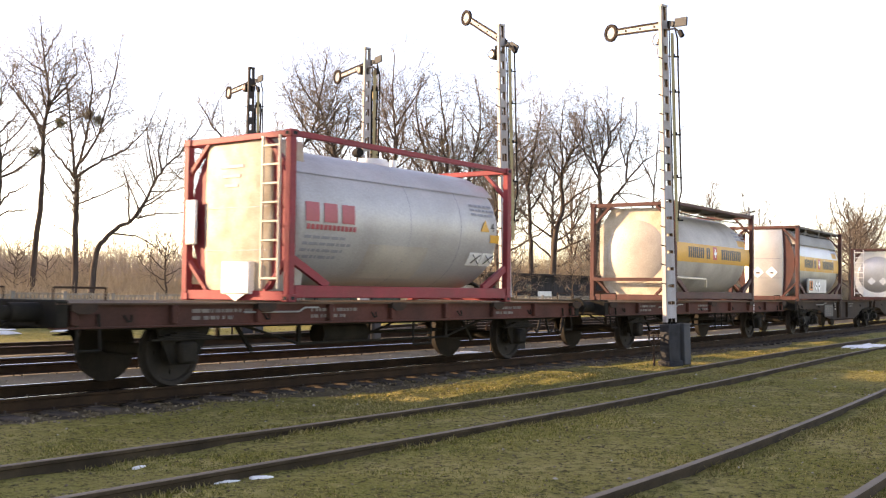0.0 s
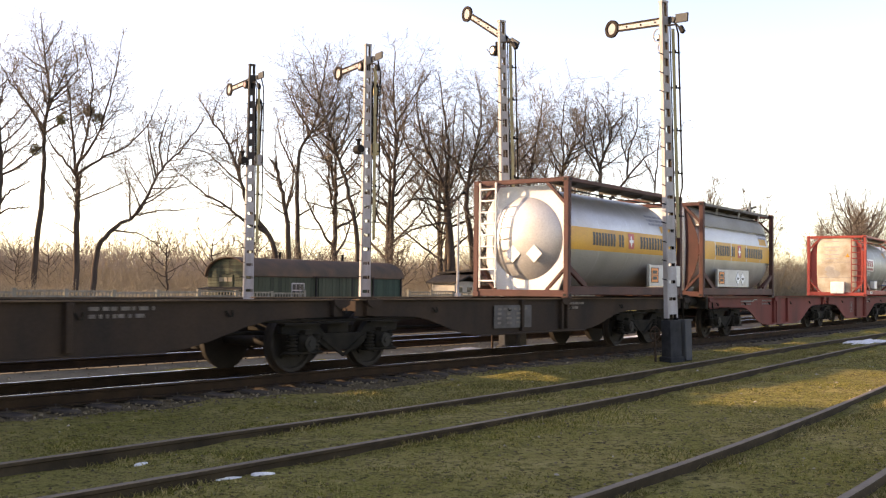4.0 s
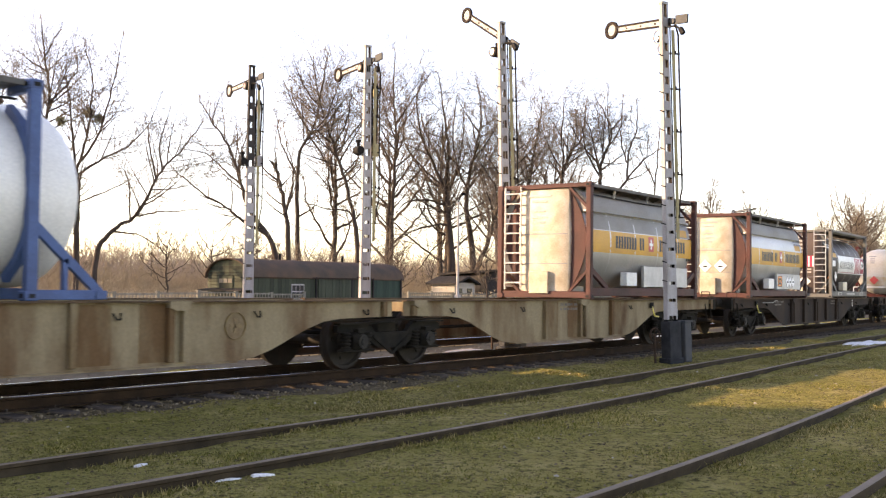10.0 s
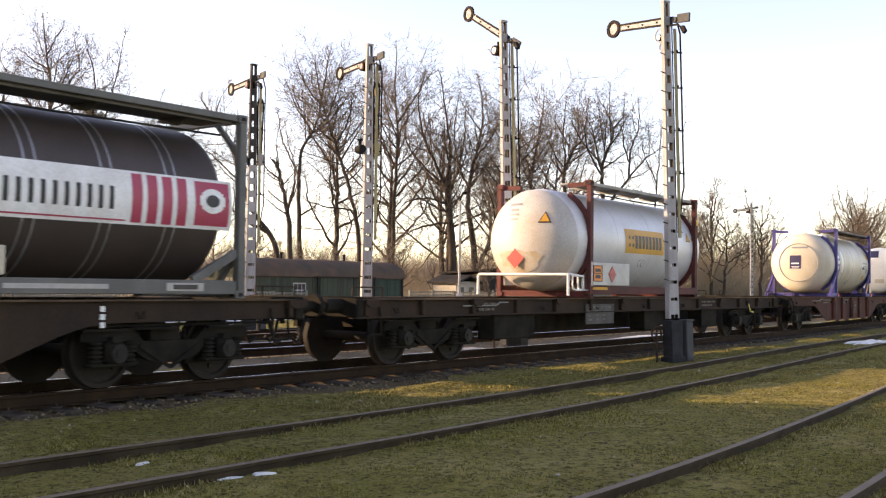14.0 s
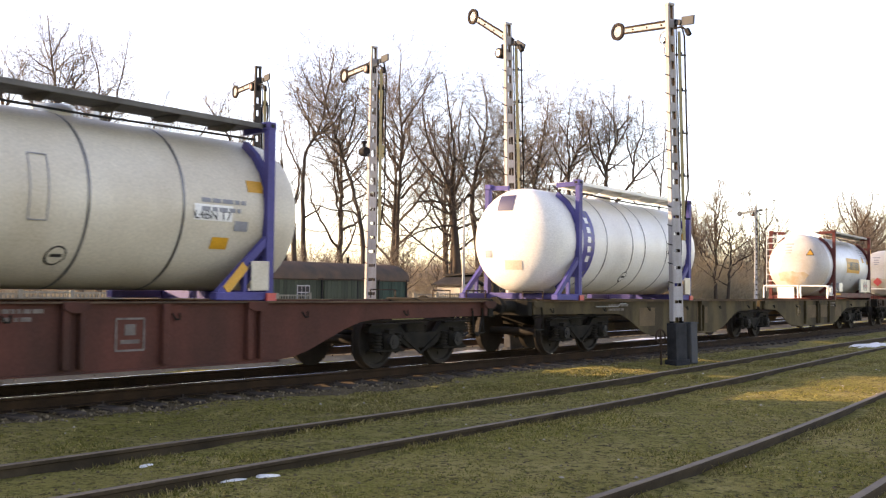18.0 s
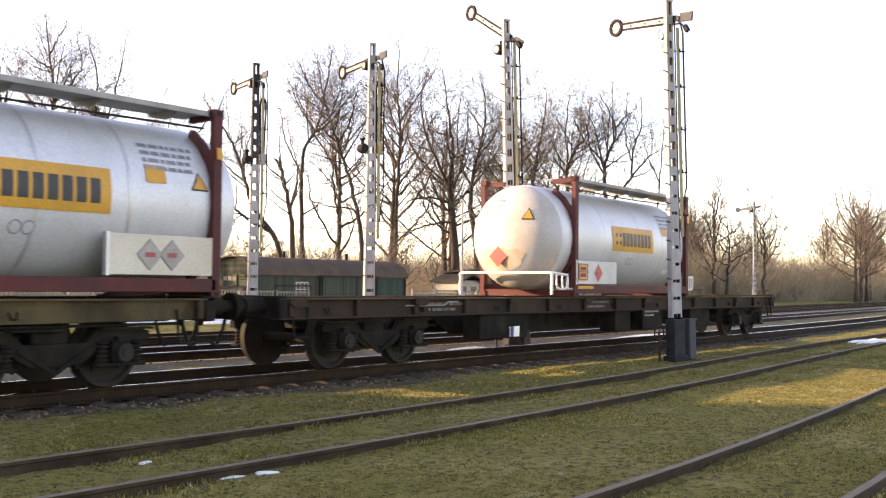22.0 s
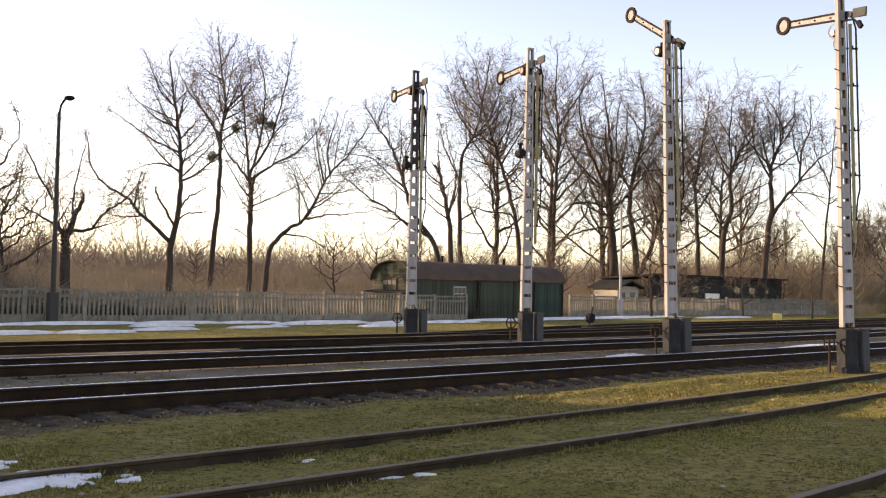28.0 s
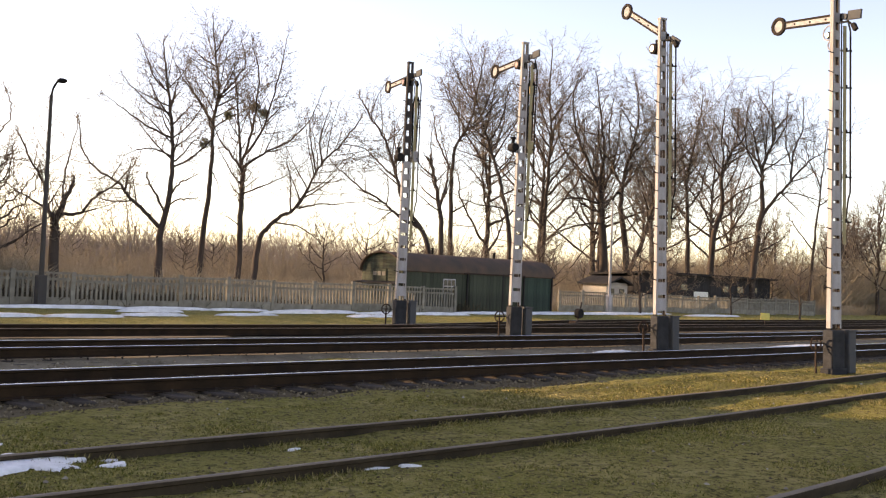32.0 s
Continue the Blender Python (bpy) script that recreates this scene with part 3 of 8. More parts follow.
        c, s_ = math.cos(q), math.sin(q)
        rings.append([(L + c * rr, yy, s_ * rr) for rr, yy in ((0.14, -0.03), (0.21, -0.03), (0.21, 0.03), (0.14, 0.03))])
    ring_rows(bm, rings, caps=False)
    part("arm_ring", bm, M["arm_edge"], t, "round dark ring at the tip of the arm", a)
    bm = rod(bmesh.new(), (L, -0.008, 0), (L, 0.008, 0), 0.135, 20)
    part("arm_disc", bm, M["arm_white"], t, "pale disc inside the ring", a)
    # blind on the far side of the pivot, in line with the arm
    bm = box(bmesh.new(), (-0.44, 0.0, 0.02), (0.36, 0.05, 0.2), bevel=0.01)
    bar(bm, (-0.42, 0, 0.0), (0.0, 0, 0.0), 0.03, 0.09)
    rod(bm, (-0.2, -0.03, 0.0), (-0.2, 0.05, 0.0), 0.07, 10)
    part("back_blind", bm, M["mast_box"], t, "dark green-grey blind plate behind the mast", a)
    bm = tube(bmesh.new(), [(-0.12, 0, zp - 0.15), (-0.36, 0, zp - 0.17), (-0.5, 0, zp - 0.3)], 0.022)
    box(bm, (-0.52, 0, zp - 0.32), (0.09, 0.08, 0.16), ry=0.5)
    part("counterweight", bm, M["mast_black"], t)
    # lamp beside the pivot
    zl = zp - 0.3 if lamp_kind == "low" else zp - 0.17
    if lamp_kind == "spectacle":
        bm = bmesh.new()
        for q0, rr, cx, cz in ((0, 0.16, 0.2, zp - 0.3), (0, 0.11, 0.12, zp - 0.58)):
            for k in range(9):
                u0, u1 = math.pi * (0.4 + 1.2 * k / 9), math.pi * (0.4 + 1.2 * (k + 1) / 9)
                rod(bm, (cx - rr * math.cos(u0), -0.04, cz + rr * math.sin(u0)), (cx - rr * math.cos(u1), -0.04, cz + rr * math.sin(u1)), 0.016, 5)
        bar(bm, (0.05, -0.04, zp - 0.42), (0.34, -0.04, zp - 0.3), 0.02, 0.03)
        part("spectacle", bm, M["mast"], t, "pale iron spectacle frame without glass")
        bm = rod(bmesh.new(), (0.12, -0.12, zp - 0.38), (0.12, 0.1, zp - 0.38), 0.07, 12)
        bar(bm, (0.0, 0, zp - 0.42), (0.2, 0, zp - 0.42), 0.05, 0.03)
        lamp = part("lamp", bm, M["mast_black"], t, "small black signal lamp")
        part("lens", rod(bmesh.new(), (0.12, 0.1, zp - 0.38), (0.12, 0.115, zp - 0.38), 0.05, 12), M["lamp_glass"], lamp, "dark lamp lens")
    else:
        bm = rod(bmesh.new(), (0.24, -0.2, zl), (0.24, 0.12, zl), 0.135, 14)
        rod(bm, (0.24, -0.05, zl + 0.1), (0.24, -0.05, zl + 0.24), 0.055, 10)
        bar(bm, (0.05, 0, zl - 0.1), (0.3, 0, zl - 0.1), 0.05, 0.03)
        lamp = part("lamp", bm, M["mast_black"], t, "black signal lamp housing")
        part("lens", rod(bmesh.new(), (0.24, 0.12, zl), (0.24, 0.135, zl), 0.085, 14), M["lamp_glass"], lamp, "dark red lamp lens")
    # step irons on one corner
    for i in range(13):
        zz = 1.8 + i * (h - 2.6) / 13
        part("step_iron", tube(bmesh.new(), [(half(zz), 0.05, zz), (half(zz) + 0.13, 0.03, zz + 0.03)], 0.012, 5), M["mast_black"], t, "", Q)
    # drive rods beside the mast
    part("pull_rod", bar(bmesh.new(), (-0.23, 0.07, h * 0.34), (-0.22, 0.07, h - 0.6), 0.085, 0.02, (0, 1, 0)), M["rod_cream"], t, "long cream-painted pull rod", Q)
    part("pull_rod", tube(bmesh.new(), [(-0.28, 0.06, h * 0.40), (-0.33, 0.08, h * 0.46), (-0.37, 0.1, h * 0.48), (-0.36, 0.1, h - 0.7), (-0.3, 0.06, h - 0.4)], 0.02, 6), M["mast_black"], t, "thin black pull rod", Q)
    part("pull_rod", tube(bmesh.new(), [(-0.15, 0.05, h * 0.3), (-0.145, 0.05, h - 0.5)], 0.014, 6), M["mast_black"], t, "thin black pull rod", Q)
    for zz in (h * 0.40, h * 0.52, h * 0.64, h * 0.76, h * 0.86):
        bm = bar(bmesh.new(), (-0.08, 0.0, zz), (-0.40, 0.1, zz), 0.04, 0.03)
        box(bm, (-0.27, 0.06, zz + 0.02), (0.05, 0.05, 0.08))
        part("rod_guide", bm, M["mast_black"], t, "", Q)
    # wire pulley at the foot
    bm = bmesh.new()
    for k in range(16):
        q, q2 = k / 16 * math.tau, (k + 1) / 16 * math.tau
        rod(bm, (0.42 + 0.15 * math.cos(q), -0.1, 0.62 + 0.15 * math.sin(q)), (0.42 + 0.15 * math.cos(q2), -0.1, 0.62 + 0.15 * math.sin(q2)), 0.02, 5)
        if k % 4 == 0:
            rod(bm, (0.42, -0.1, 0.62), (0.42 + 0.15 * math.cos(q), -0.1, 0.62 + 0.15 * math.sin(q)), 0.014, 4)
    tube(bm, [(0.42, -0.1, 0.62), (0.42, -0.1, -0.15)], 0.026)
    bar(bm, (0.2, -0.1, 0.62), (0.5, -0.1, 0.62), 0.03, 0.03)
    part("wire_pulley", bm, M["rust_iron"], t, "rusty wire pulley on a stake", Q)
    if low_lamp:
        zz = h - 3.0
        bm = rod(bmesh.new(), (0.27, -0.12, zz), (0.27, 0.14, zz), 0.115, 14)
        rod(bm, (0.27, 0, zz + 0.1), (0.27, 0, zz + 0.24), 0.05, 10)
        rod(bm, (0.27, 0, zz + 0.24), (0.27, 0, zz + 0.29), 0.085, 10)
        bar(bm, (0.05, 0, zz - 0.12), (0.36, 0, zz - 0.12), 0.05, 0.03)
        part("low_lamp", bm, M["mast_black"], t, "black lower lamp housing", Q)
        bm = box(bmesh.new(), (-0.28, 0, zz + 0.05), (0.2, 0.18, 0.36), bevel=0.03)
        rod(bm, (-0.28, -0.1, zz + 0.1), (-0.28, 0.1, zz + 0.1), 0.06, 10)
        part("coupler_box", bm, M["rod_cream" if low_lamp > 1 else "mast"], t, "arm coupling box", Q)
        bm = tube(bmesh.new(), [(-0.3, 0.0, zz + 0.2), (-0.36, 0, zp - 0.85), (-0.33, 0, zp - 0.66), (-0.26, 0, zp - 0.6), (-0.19, 0, zp - 0.66), (-0.16, 0, zp - 0.85), (-0.18, 0, zz + 0.2)], 0.03, 6)
        part("rod_loop", bm, M["mast_black"], t, "black looped drive rods", Q)
        part("loop_box", box(bmesh.new(), (-0.26, 0.0, zp - 0.85), (0.1, 0.12, 0.3), bevel=0.02), M["rod_cream" if low_lamp > 1 else "mast"], t, "", Q)
    return t


semaphore(22.3, 11.8, -0.22, 8.4, -2, 1.86, 5.2, "high", 1, "tall lattice semaphore with dark top and level arm")
semaphore(22.35, 7.1, -0.2, 8.4, -3, 1.82, 99, "high", 2, "tall lattice semaphore with a level arm and lower lamp")
semaphore(22.38, 2.30, -0.2, 8.4, 32, 1.86, 99, "low", 0, "tall lattice semaphore with its arm raised", 1.6)
semaphore(21.84, -2.42, -0.25, 8.1, 6, 1.74, 99, "spectacle", 0, "tall lattice semaphore with level arm beside the main line", 1.5)
semaphore(87.3, 20.0, -0.2, 9.0, -4, 1.8, 99, "low", 0, "far semaphore with a level arm over bare scrub")


# ---- fence of concrete panels ----
def fence_panel(width, height, name="fence_panel"):
    bm = bmesh.new()
    box(bm, (width / 2, 0, 0.16), (width - 0.16, 0.07, 0.36), bevel=0.01)
    box(bm, (width / 2, 0, height * 0.78), (width - 0.16, 0.06, 0.09))
    box(bm, (width / 2, 0, height - 0.06), (width - 0.16, 0.07, 0.07))
    n = 11
    for i in range(n):
        x = 0.2 + (width - 0.4) * i / (n - 1)
        box(bm, (x, 0, 0.3 + (height * 0.78 - 0.3) / 2), (0.085, 0.05, height * 0.78 - 0.3))
    for i in range(n):
        x = 0.2 + (width - 0.4) * i / (n - 1)
        box(bm, (x, 0, height * 0.88), (0.06, 0.045, height * 0.16))
    return finish(bm, name, M["concrete"])


def fence(x0, y, z, width, count, height, label, turn=0.0):
    t = thing("fence", label, "fence", pose(x0, y, z, 0, 0, turn), kind="structure")
    pm = fence_panel(width, height)
    bm = box(bmesh.new(), (0, 0, height / 2 - 0.05), (0.17, 0.15, height + 0.2), bevel=0.012)
    po = finish(bm, "fence_post", M["concrete"])
    for i in range(count):
        dz = 0.04 * math.sin(i * 1.7)
        part("fence_panel", pm, None, t, "", pose(i * width, 0, dz, 0, 0, 0))
        part("fence_post", po, None, t, "", pose(i * width, 0, dz, 0, 0, 0))
    part("fence_post", po, None, t, "", pose(count * width, 0, 0))
    return t


fence(4.2, 24.4, -0.22, 2.234, 15, 1.28, "weathered grey concrete picket fence along the station edge")
# ---- snow, stones and turf ----
def snow(x, y, rx, ry, turn, z, seed, h=0.06):
    """A low drift with a ragged rim."""
    rnd = random.Random(seed)
    P, F = [(0, 0, h)], []
    n = 50
    for ring, f in enumerate((0.35, 0.65, 0.88, 1.0)):
        for k in range(n):
            a = math.tau * k / n
            q = max(0.18, 1 + 0.75 * noise.noise((math.cos(a) * 1.6 + seed, math.sin(a) * 1.6, seed * 0.7)) + 0.55 * noise.noise((math.cos(a) * 4.5, math.sin(a) * 4.5 + seed, 2.0))) + rnd.uniform(-0.06, 0.06)
            P.append((rx * f * q * math.cos(a), ry * f * q * math.sin(a), h * (1 - f ** 3) + 0.3 * h * noise.noise((k * 0.9, f * 4, seed)) - (0.05 if f == 1 else 0)))
    for k in range(n):
        j = (k + 1) % n
        F.append((0, 1 + k, 1 + j))
        for r in range(3):
            F.append((1 + r * n + k, 1 + (r + 1) * n + k, 1 + (r + 1) * n + j, 1 + r * n + j))
    me = bpy.data.meshes.new("snow_patch")
    me.from_pydata(P, [], F)
    me.materials.append(M["snow"])
    me.polygons.foreach_set("use_smooth", [True] * len(F))
    ob = new("snow_patch", me)
    ob.matrix_basis = pose(x, y, ground_z(x, y) + (0.012 if h < 0.03 else 0.05), 0, 0, turn)
    return tagged(ob, "patch of old melting snow on the ground", "snow", "snow patches")


NEAR_SNOW = ((3.55, -4.28, 0.46, 0.34, 25, 0.05), (3.5, -3.25, 0.22, 0.1, 30, 0.02), (4.12, -4.55, 0.13, 0.07, 20, 0.02), (4.22, -4.3, 0.06, 0.05, 0, 0.02), (3.7, -3.0, 0.12, 0.09, 0, 0.02),
             (5.85, -5.66, 0.17, 0.05, -22, 0.02), (6.16, -5.83, 0.09, 0.04, -30, 0.02), (5.6, -5.55, 0.05, 0.03, 0, 0.015), (5.91, -4.54, 0.07, 0.035, 10, 0.015),
             (34.5, -3.3, 2.3, 0.45, 4, 0.03))
for i, row in enumerate(NEAR_SNOW):
    snow(*row[:5], -0.27, i + 1, row[5] * 0.5)
# crumbs of snow round the drift
rnd = random.Random(77)
for i in range(7):
    snow(3.6 + rnd.gauss(0, 0.3), -4.15 + rnd.gauss(0, 0.3), rnd.uniform(0.03, 0.07), rnd.uniform(0.015, 0.03), rnd.uniform(0, 180), -0.27, 60 + i, 0.012)
for i, row in enumerate(((30.6, 2.5, 2.0, 0.35, 3), (33.6, 2.6, 1.0, 0.2, 3), (20.6, 2.35, 0.7, 0.12, 0), (9.3, 11.7, 1.9, 0.3, -5), (12.4, 11.6, 1.9, 0.22, 3), (15.4, 11.7, 0.9, 0.14, 0),
                         (11.9, 17.4, 1.5, 0.4, -4), (14.2, 17.0, 1.1, 0.3, 6), (17.6, 18.2, 1.0, 0.25, 0), (21.8, 19.4, 1.3, 0.3, 4), (27.4, 19.0, 1.2, 0.25, 0))):
    snow(row[0], row[1], row[2], row[3] * 0.75, row[4], 0, i + 21)
for i, row in enumerate(((16.5, 23.2, 2.2, 0.3, 2, -0.2), (20.4, 22.9, 1.5, 0.25, -3, -0.2), (23.4, 22.6, 1.4, 0.35, 4, -0.2), (27.2, 22.2, 2.1, 0.7, -2, -0.2), (30.6, 21.4, 1.6, 0.5, 5, -0.2), (33.6, 21.2, 1.7, 0.55, 0, -0.2), (38.8, 22.6, 2.4, 0.8, 0, -0.2), (19.0, 21.2, 1.0, 0.2, 0, -0.2), (25.2, 20.8, 1.2, 0.22, 6, -0.2), (41.8, 23.4, 1.6, 0.6, 5, -0.2),
                         (46, 23.6, 4.5, 1.1, 6, -0.2), (54, 25.5, 5.0, 0.9, 5, -0.2), (62, 24, 4.0, 0.5, 3, -0.2), (82, 16, 8, 0.7, 5, -0.2), (90, 18.5, 7, 0.6, 5, -0.2))):
    snow(row[0], row[1], row[2], row[3] * 0.6, row[4], row[5], i + 141, 0.07)


def litter(name, label, category, count, seed, sr, yr, size, material, gaps, flat=0.7, z=-0.27):
    """Small stones strewn along the line."""
    rnd = random.Random(seed)
    P, F = [], []
    for i in range(count):
        s, o = rnd.uniform(*sr), rnd.uniform(*yr)
        if any(abs(o - g - siding(s, g)) < 0.12 for g in gaps):
            continue
        x, y, a = line(s, o)
        r = size * rnd.uniform(0.4, 1.0) ** 1.5
        b = len(P)
        zz = (z(o) if callable(z) else ground_z(x, y)) + r * 0.2
        for dx, dy, dz in ((1, 0, 0), (0.1, 1, 0.1), (-1, 0.1, 0), (0, -1, -0.1), (0.1, 0, 1), (0, 0.1, -0.6)):
            P.append((x + r * dx * rnd.uniform(0.6, 1.2), y + r * dy * rnd.uniform(0.6, 1.2), zz + r * flat * dz * rnd.uniform(0.7, 1.2)))
        F += [(b, b + 1, b + 4), (b + 1, b + 2, b + 4), (b + 2, b + 3, b + 4), (b + 3, b, b + 4), (b + 1, b, b + 5), (b + 2, b + 1, b + 5), (b + 3, b + 2, b + 5), (b, b + 3, b + 5)]
    me = bpy.data.meshes.new(name)
    me.from_pydata(P, [], F)
    me.materials.append(material)
    return tagged(new(name, me), label, category, kind="stuff")


RAILS = (-0.754, 0.754, 3.946, 5.454, -4.176, -5.684, -8.566, -10.074)


def bed_z(o):
    o = abs(o if o < 2.35 else o - 4.7)
    return -0.212 if o < 1.4 else -0.218 - (o - 1.4) * 0.14


litter("gravel", "dark crushed stone of the track bed", "gravel", 22000, 5, (2.5, 30), (-2.2, 2.3), 0.032, M["stone"], RAILS, 0.8, bed_z)
litter("gravel", "crushed stone between the far tracks", "gravel", 9000, 6, (4, 34), (2.3, 7.2), 0.042, M["stone_grey"], RAILS, 0.8, bed_z)
litter("chippings", "scattered pale stone chips in the grass", "chippings", 240, 17, (3.0, 30), (-10.5, -1.6), 0.035, M["chip"], RAILS, 0.6, -0.25)
litter("dead_leaves", "brown dead leaves and dry stalks in the grass", "leaf litter", 26000, 27, (2.2, 26), (-11.6, -2.0), 0.026, M["leaf"], RAILS, 0.22, -0.25)
litter("pebbles", "pebbles and rubble in the grass", "pebbles", 4200, 7, (2.5, 34), (-11.5, -1.9), 0.022, M["stone"], RAILS, 0.7)


def turf_blades(count, seed, sr, yr, hr, w, material="blade", clear=0.07):
    rnd = random.Random(seed)
    P, F = [], []
    for i in range(count):
        s, o = sr[0] + (sr[1] - sr[0]) * rnd.random() ** 1.6, rnd.uniform(*yr)
        if any(abs(o - g - siding(s, g)) < clear for g in RAILS):
            continue
        x, y, a = line(s, o)
        d = noise.noise((x * 0.9, y * 0.9, 7.0))
        if d < rnd.uniform(-0.7, 0.15):
            continue
        zz = ground_z(x, y) - 0.012
        for k in range(3):
            q, h, ww = rnd.uniform(0, math.tau), rnd.uniform(*hr) * (1 + d), w * rnd.uniform(0.6, 1.3)
            bx, by = x + rnd.gauss(0, 0.03), y + rnd.gauss(0, 0.03)
            lx, ly = rnd.gauss(0, 0.6) * h, rnd.gauss(0, 0.6) * h
            b = len(P)
            P += [(bx - ww * math.cos(q), by - ww * math.sin(q), zz), (bx + ww * math.cos(q), by + ww * math.sin(q), zz), (bx + lx, by + ly, zz + h)]
            F.append((b, b + 1, b + 2))
    me = bpy.data.meshes.new("turf")
    me.from_pydata(P, [], F)
    me.materials.append(M[material])
    return tagged(new("turf", me), "short green and straw-coloured grass blades", "grass", kind="stuff")


turf_blades(80000, 8, (2.0, 36.0), (-11.9, -2.1), (0.012, 0.036), 0.008)
turf_blades(9000, 9, (10.0, 40.0), (-3.9, -1.9), (0.014, 0.045), 0.009, "blade_dry")
for g in (-4.176, -5.684, -8.566, -10.074):
    turf_blades(4200, 40 + int(-g), (2.0, 30.0), (g - 0.13, g + 0.13), (0.02, 0.06), 0.009, "blade_dry", 0.055)

fence(50.6, 28.0, -0.15, 2.3, 15, 1.22, "far pale concrete panel fence before the sheds")


# ---- old goods van body used as a hut ----
def van_hut(m):
    t = thing("hut", "old green wooden goods van body with curved rusty roof", "hut", m)
    L, W, H = 11.45, 3.0, 2.1
    bm = bmesh.new()
    bmf = bmesh.new()
    arc = [(W / 2 * 1.06 * math.cos(math.pi * k / 12), H - 0.06 + 0.92 * math.sin(math.pi * k / 12)) for k in range(13)]
    inner = [(a * 0.97, b - 0.05) for a, b in arc]
    prism(bm, arc + inner[::-1], "x", -0.18, L + 0.22)
    part("roof", bm, M["roof_rust"], t, "curved roof of rusty felt and sheet")
    for x in (3.6, 8.4):
        bmc = rod(bmesh.new(), (x, 0.2, H + 0.7), (x, 0.2, H + 1.15), 0.07, 10)
        rod(bmc, (x, 0.2, H + 1.15), (x, 0.2, H + 1.2), 0.11, 10)
        part("chimney", bmc, M["mast_black"], t, "short black stove pipe")
    # long side towards the tracks: boards
    n = 44
    for i in range(n):
        w = L / n
        x = w * (i + 0.5)
        door = 4.6 < x < 7.2
        bmb = box(bmesh.new(), (0, 0, 0), (w - 0.012, 0.035, H - (0.1 if door else 0)))
        part("board", bmb, M["teal_wood"] if x > 9.0 else M["green_wood"], t, "",
             pose(x, -W / 2 - (0.05 if door else 0) + random.uniform(-0.006, 0.006), H / 2))
    bm = box(bmesh.new(), (L / 2, -W / 2 + 0.06, H / 2), (L - 0.02, 0.05, H))
    box(bm, (L / 2, W / 2, H / 2), (L - 0.02, 0.05, H))
    box(bm, (L - 0.03, 0, H / 2), (0.05, W - 0.1, H))
    box(bm, (L / 2, 0, 0.02), (L, W, 0.06))
    part("wall_core", bm, M["dark_wood"], t)
    # end wall with arched gable, boards laid level
    for i in range(19):
        z = 0.075 + i * 0.15
        hw = W / 2 if z < H else W / 2 * 1.02 * math.sqrt(max(0.0, 1 - ((z - H + 0.08) / 0.9) ** 2))
        if hw > 0.15:
            bmb = box(bmesh.new(), (0, 0, 0), (0.035, 2 * hw, 0.142))
            part("end_board", bmb, M["green_wood"], t, "", pose(0.0, 0, z))
    bm = box(bmesh.new(), (-0.04, 0.15, H - 0.32), (0.05, 1.0, 0.62))
    for i in range(3):
        box(bm, (-0.075, -0.18 + i * 0.33, H - 0.25), (0.02, 0.26, 0.2), mi=1)
    part("end_window", bm, [M["green_wood"], M["concrete"]], t, "boarded end window with pale panes")
    bm = box(bmesh.new(), (-0.3, 0, 1.42), (0.7, W + 0.1, 0.06), ry=-0.12)
    part("porch_roof", bm, M["dark_wood"], t, "low lean-to roof at the end")
    # window in the long side
    wdw = part("window", box(bmesh.new(), (3.2, -W / 2 - 0.035, 1.35), (0.9, 0.03, 0.75)), M["mast"], t, "pale-framed small window")
    for i in range(3):
        for j in range(2):
            part("pane", box(bmesh.new(), (2.92 + 0.28 * i, -W / 2 - 0.056, 1.18 + 0.34 * j), (0.23, 0.012, 0.28)), M["glass"], wdw)
    for x in (4.5, 7.25, 9.0, 11.4, 0.03):
        part("upright_post", box(bmesh.new(), (x, -W / 2 - 0.07, H / 2), (0.08, 0.06, H)), M["dark_wood"], t)
    part("door_rail", box(bmesh.new(), (6.6, -W / 2 - 0.1, H - 0.06), (4.8, 0.05, 0.07)), M["rust_iron"], t)
    return t


van_hut(pose(34.65, 26.5, -0.25))


def long_shed(m):
    t = thing("shed", "long dark shed with a low sloping roof behind the fence", "shed", m)
    L, W, H = 20.5, 4.5, 2.9
    bm = prism(bmesh.new(), [(-W / 2 - 0.5, H + 0.02), (-W / 2 - 0.5, H + 0.16), (W / 2 + 0.3, H - 0.15), (W / 2 + 0.3, H - 0.3)], "x", -0.4, L + 0.5)
    part("roof", bm, M["dark_wood"], t, "dark felt roof")
    bm = box(bmesh.new(), (L / 2, 0.06, H / 2 - 0.2), (L - 0.1, W - 0.15, H - 0.4))
    part("wall_core", bm, M["dark_wood"], t)
    n = 48
    for i in range(n):
        w = L / n
        bmb = box(bmesh.new(), (0, 0, 0), (w - 0.02, 0.03, H))
        x = w * (i + 0.5)
        part("board", bmb, M["dark_wood"], t, "", pose(x, -W / 2 + random.uniform(-0.01, 0.01), H / 2))
    for i in range(n // 4):
        part("end_board", box(bmesh.new(), (0, 0, 0), (0.03, W / 12 - 0.02, H - 0.28)), M["dark_wood"], t, "", pose(0.0, -W / 2 + W / 12 * (i + 0.5), H / 2 - 0.15))
    for x, w in ((6.0, 0.9), (8.6, 2.2), (12.5, 0.9), (15.0, 0.9), (17.5, 0.9)):
        part("hatch" if w > 2 else "window", box(bmesh.new(), (x, -W / 2 - 0.04, 1.15 if w > 2 else 1.9), (w, 0.05, 0.9 if w > 2 else 0.5)),
             M["galv"] if w > 2 else M["glass"], t, "pale sheet hatch" if w > 2 else "")
    return t


long_shed(pose(68.2, 36.2, -0.2))


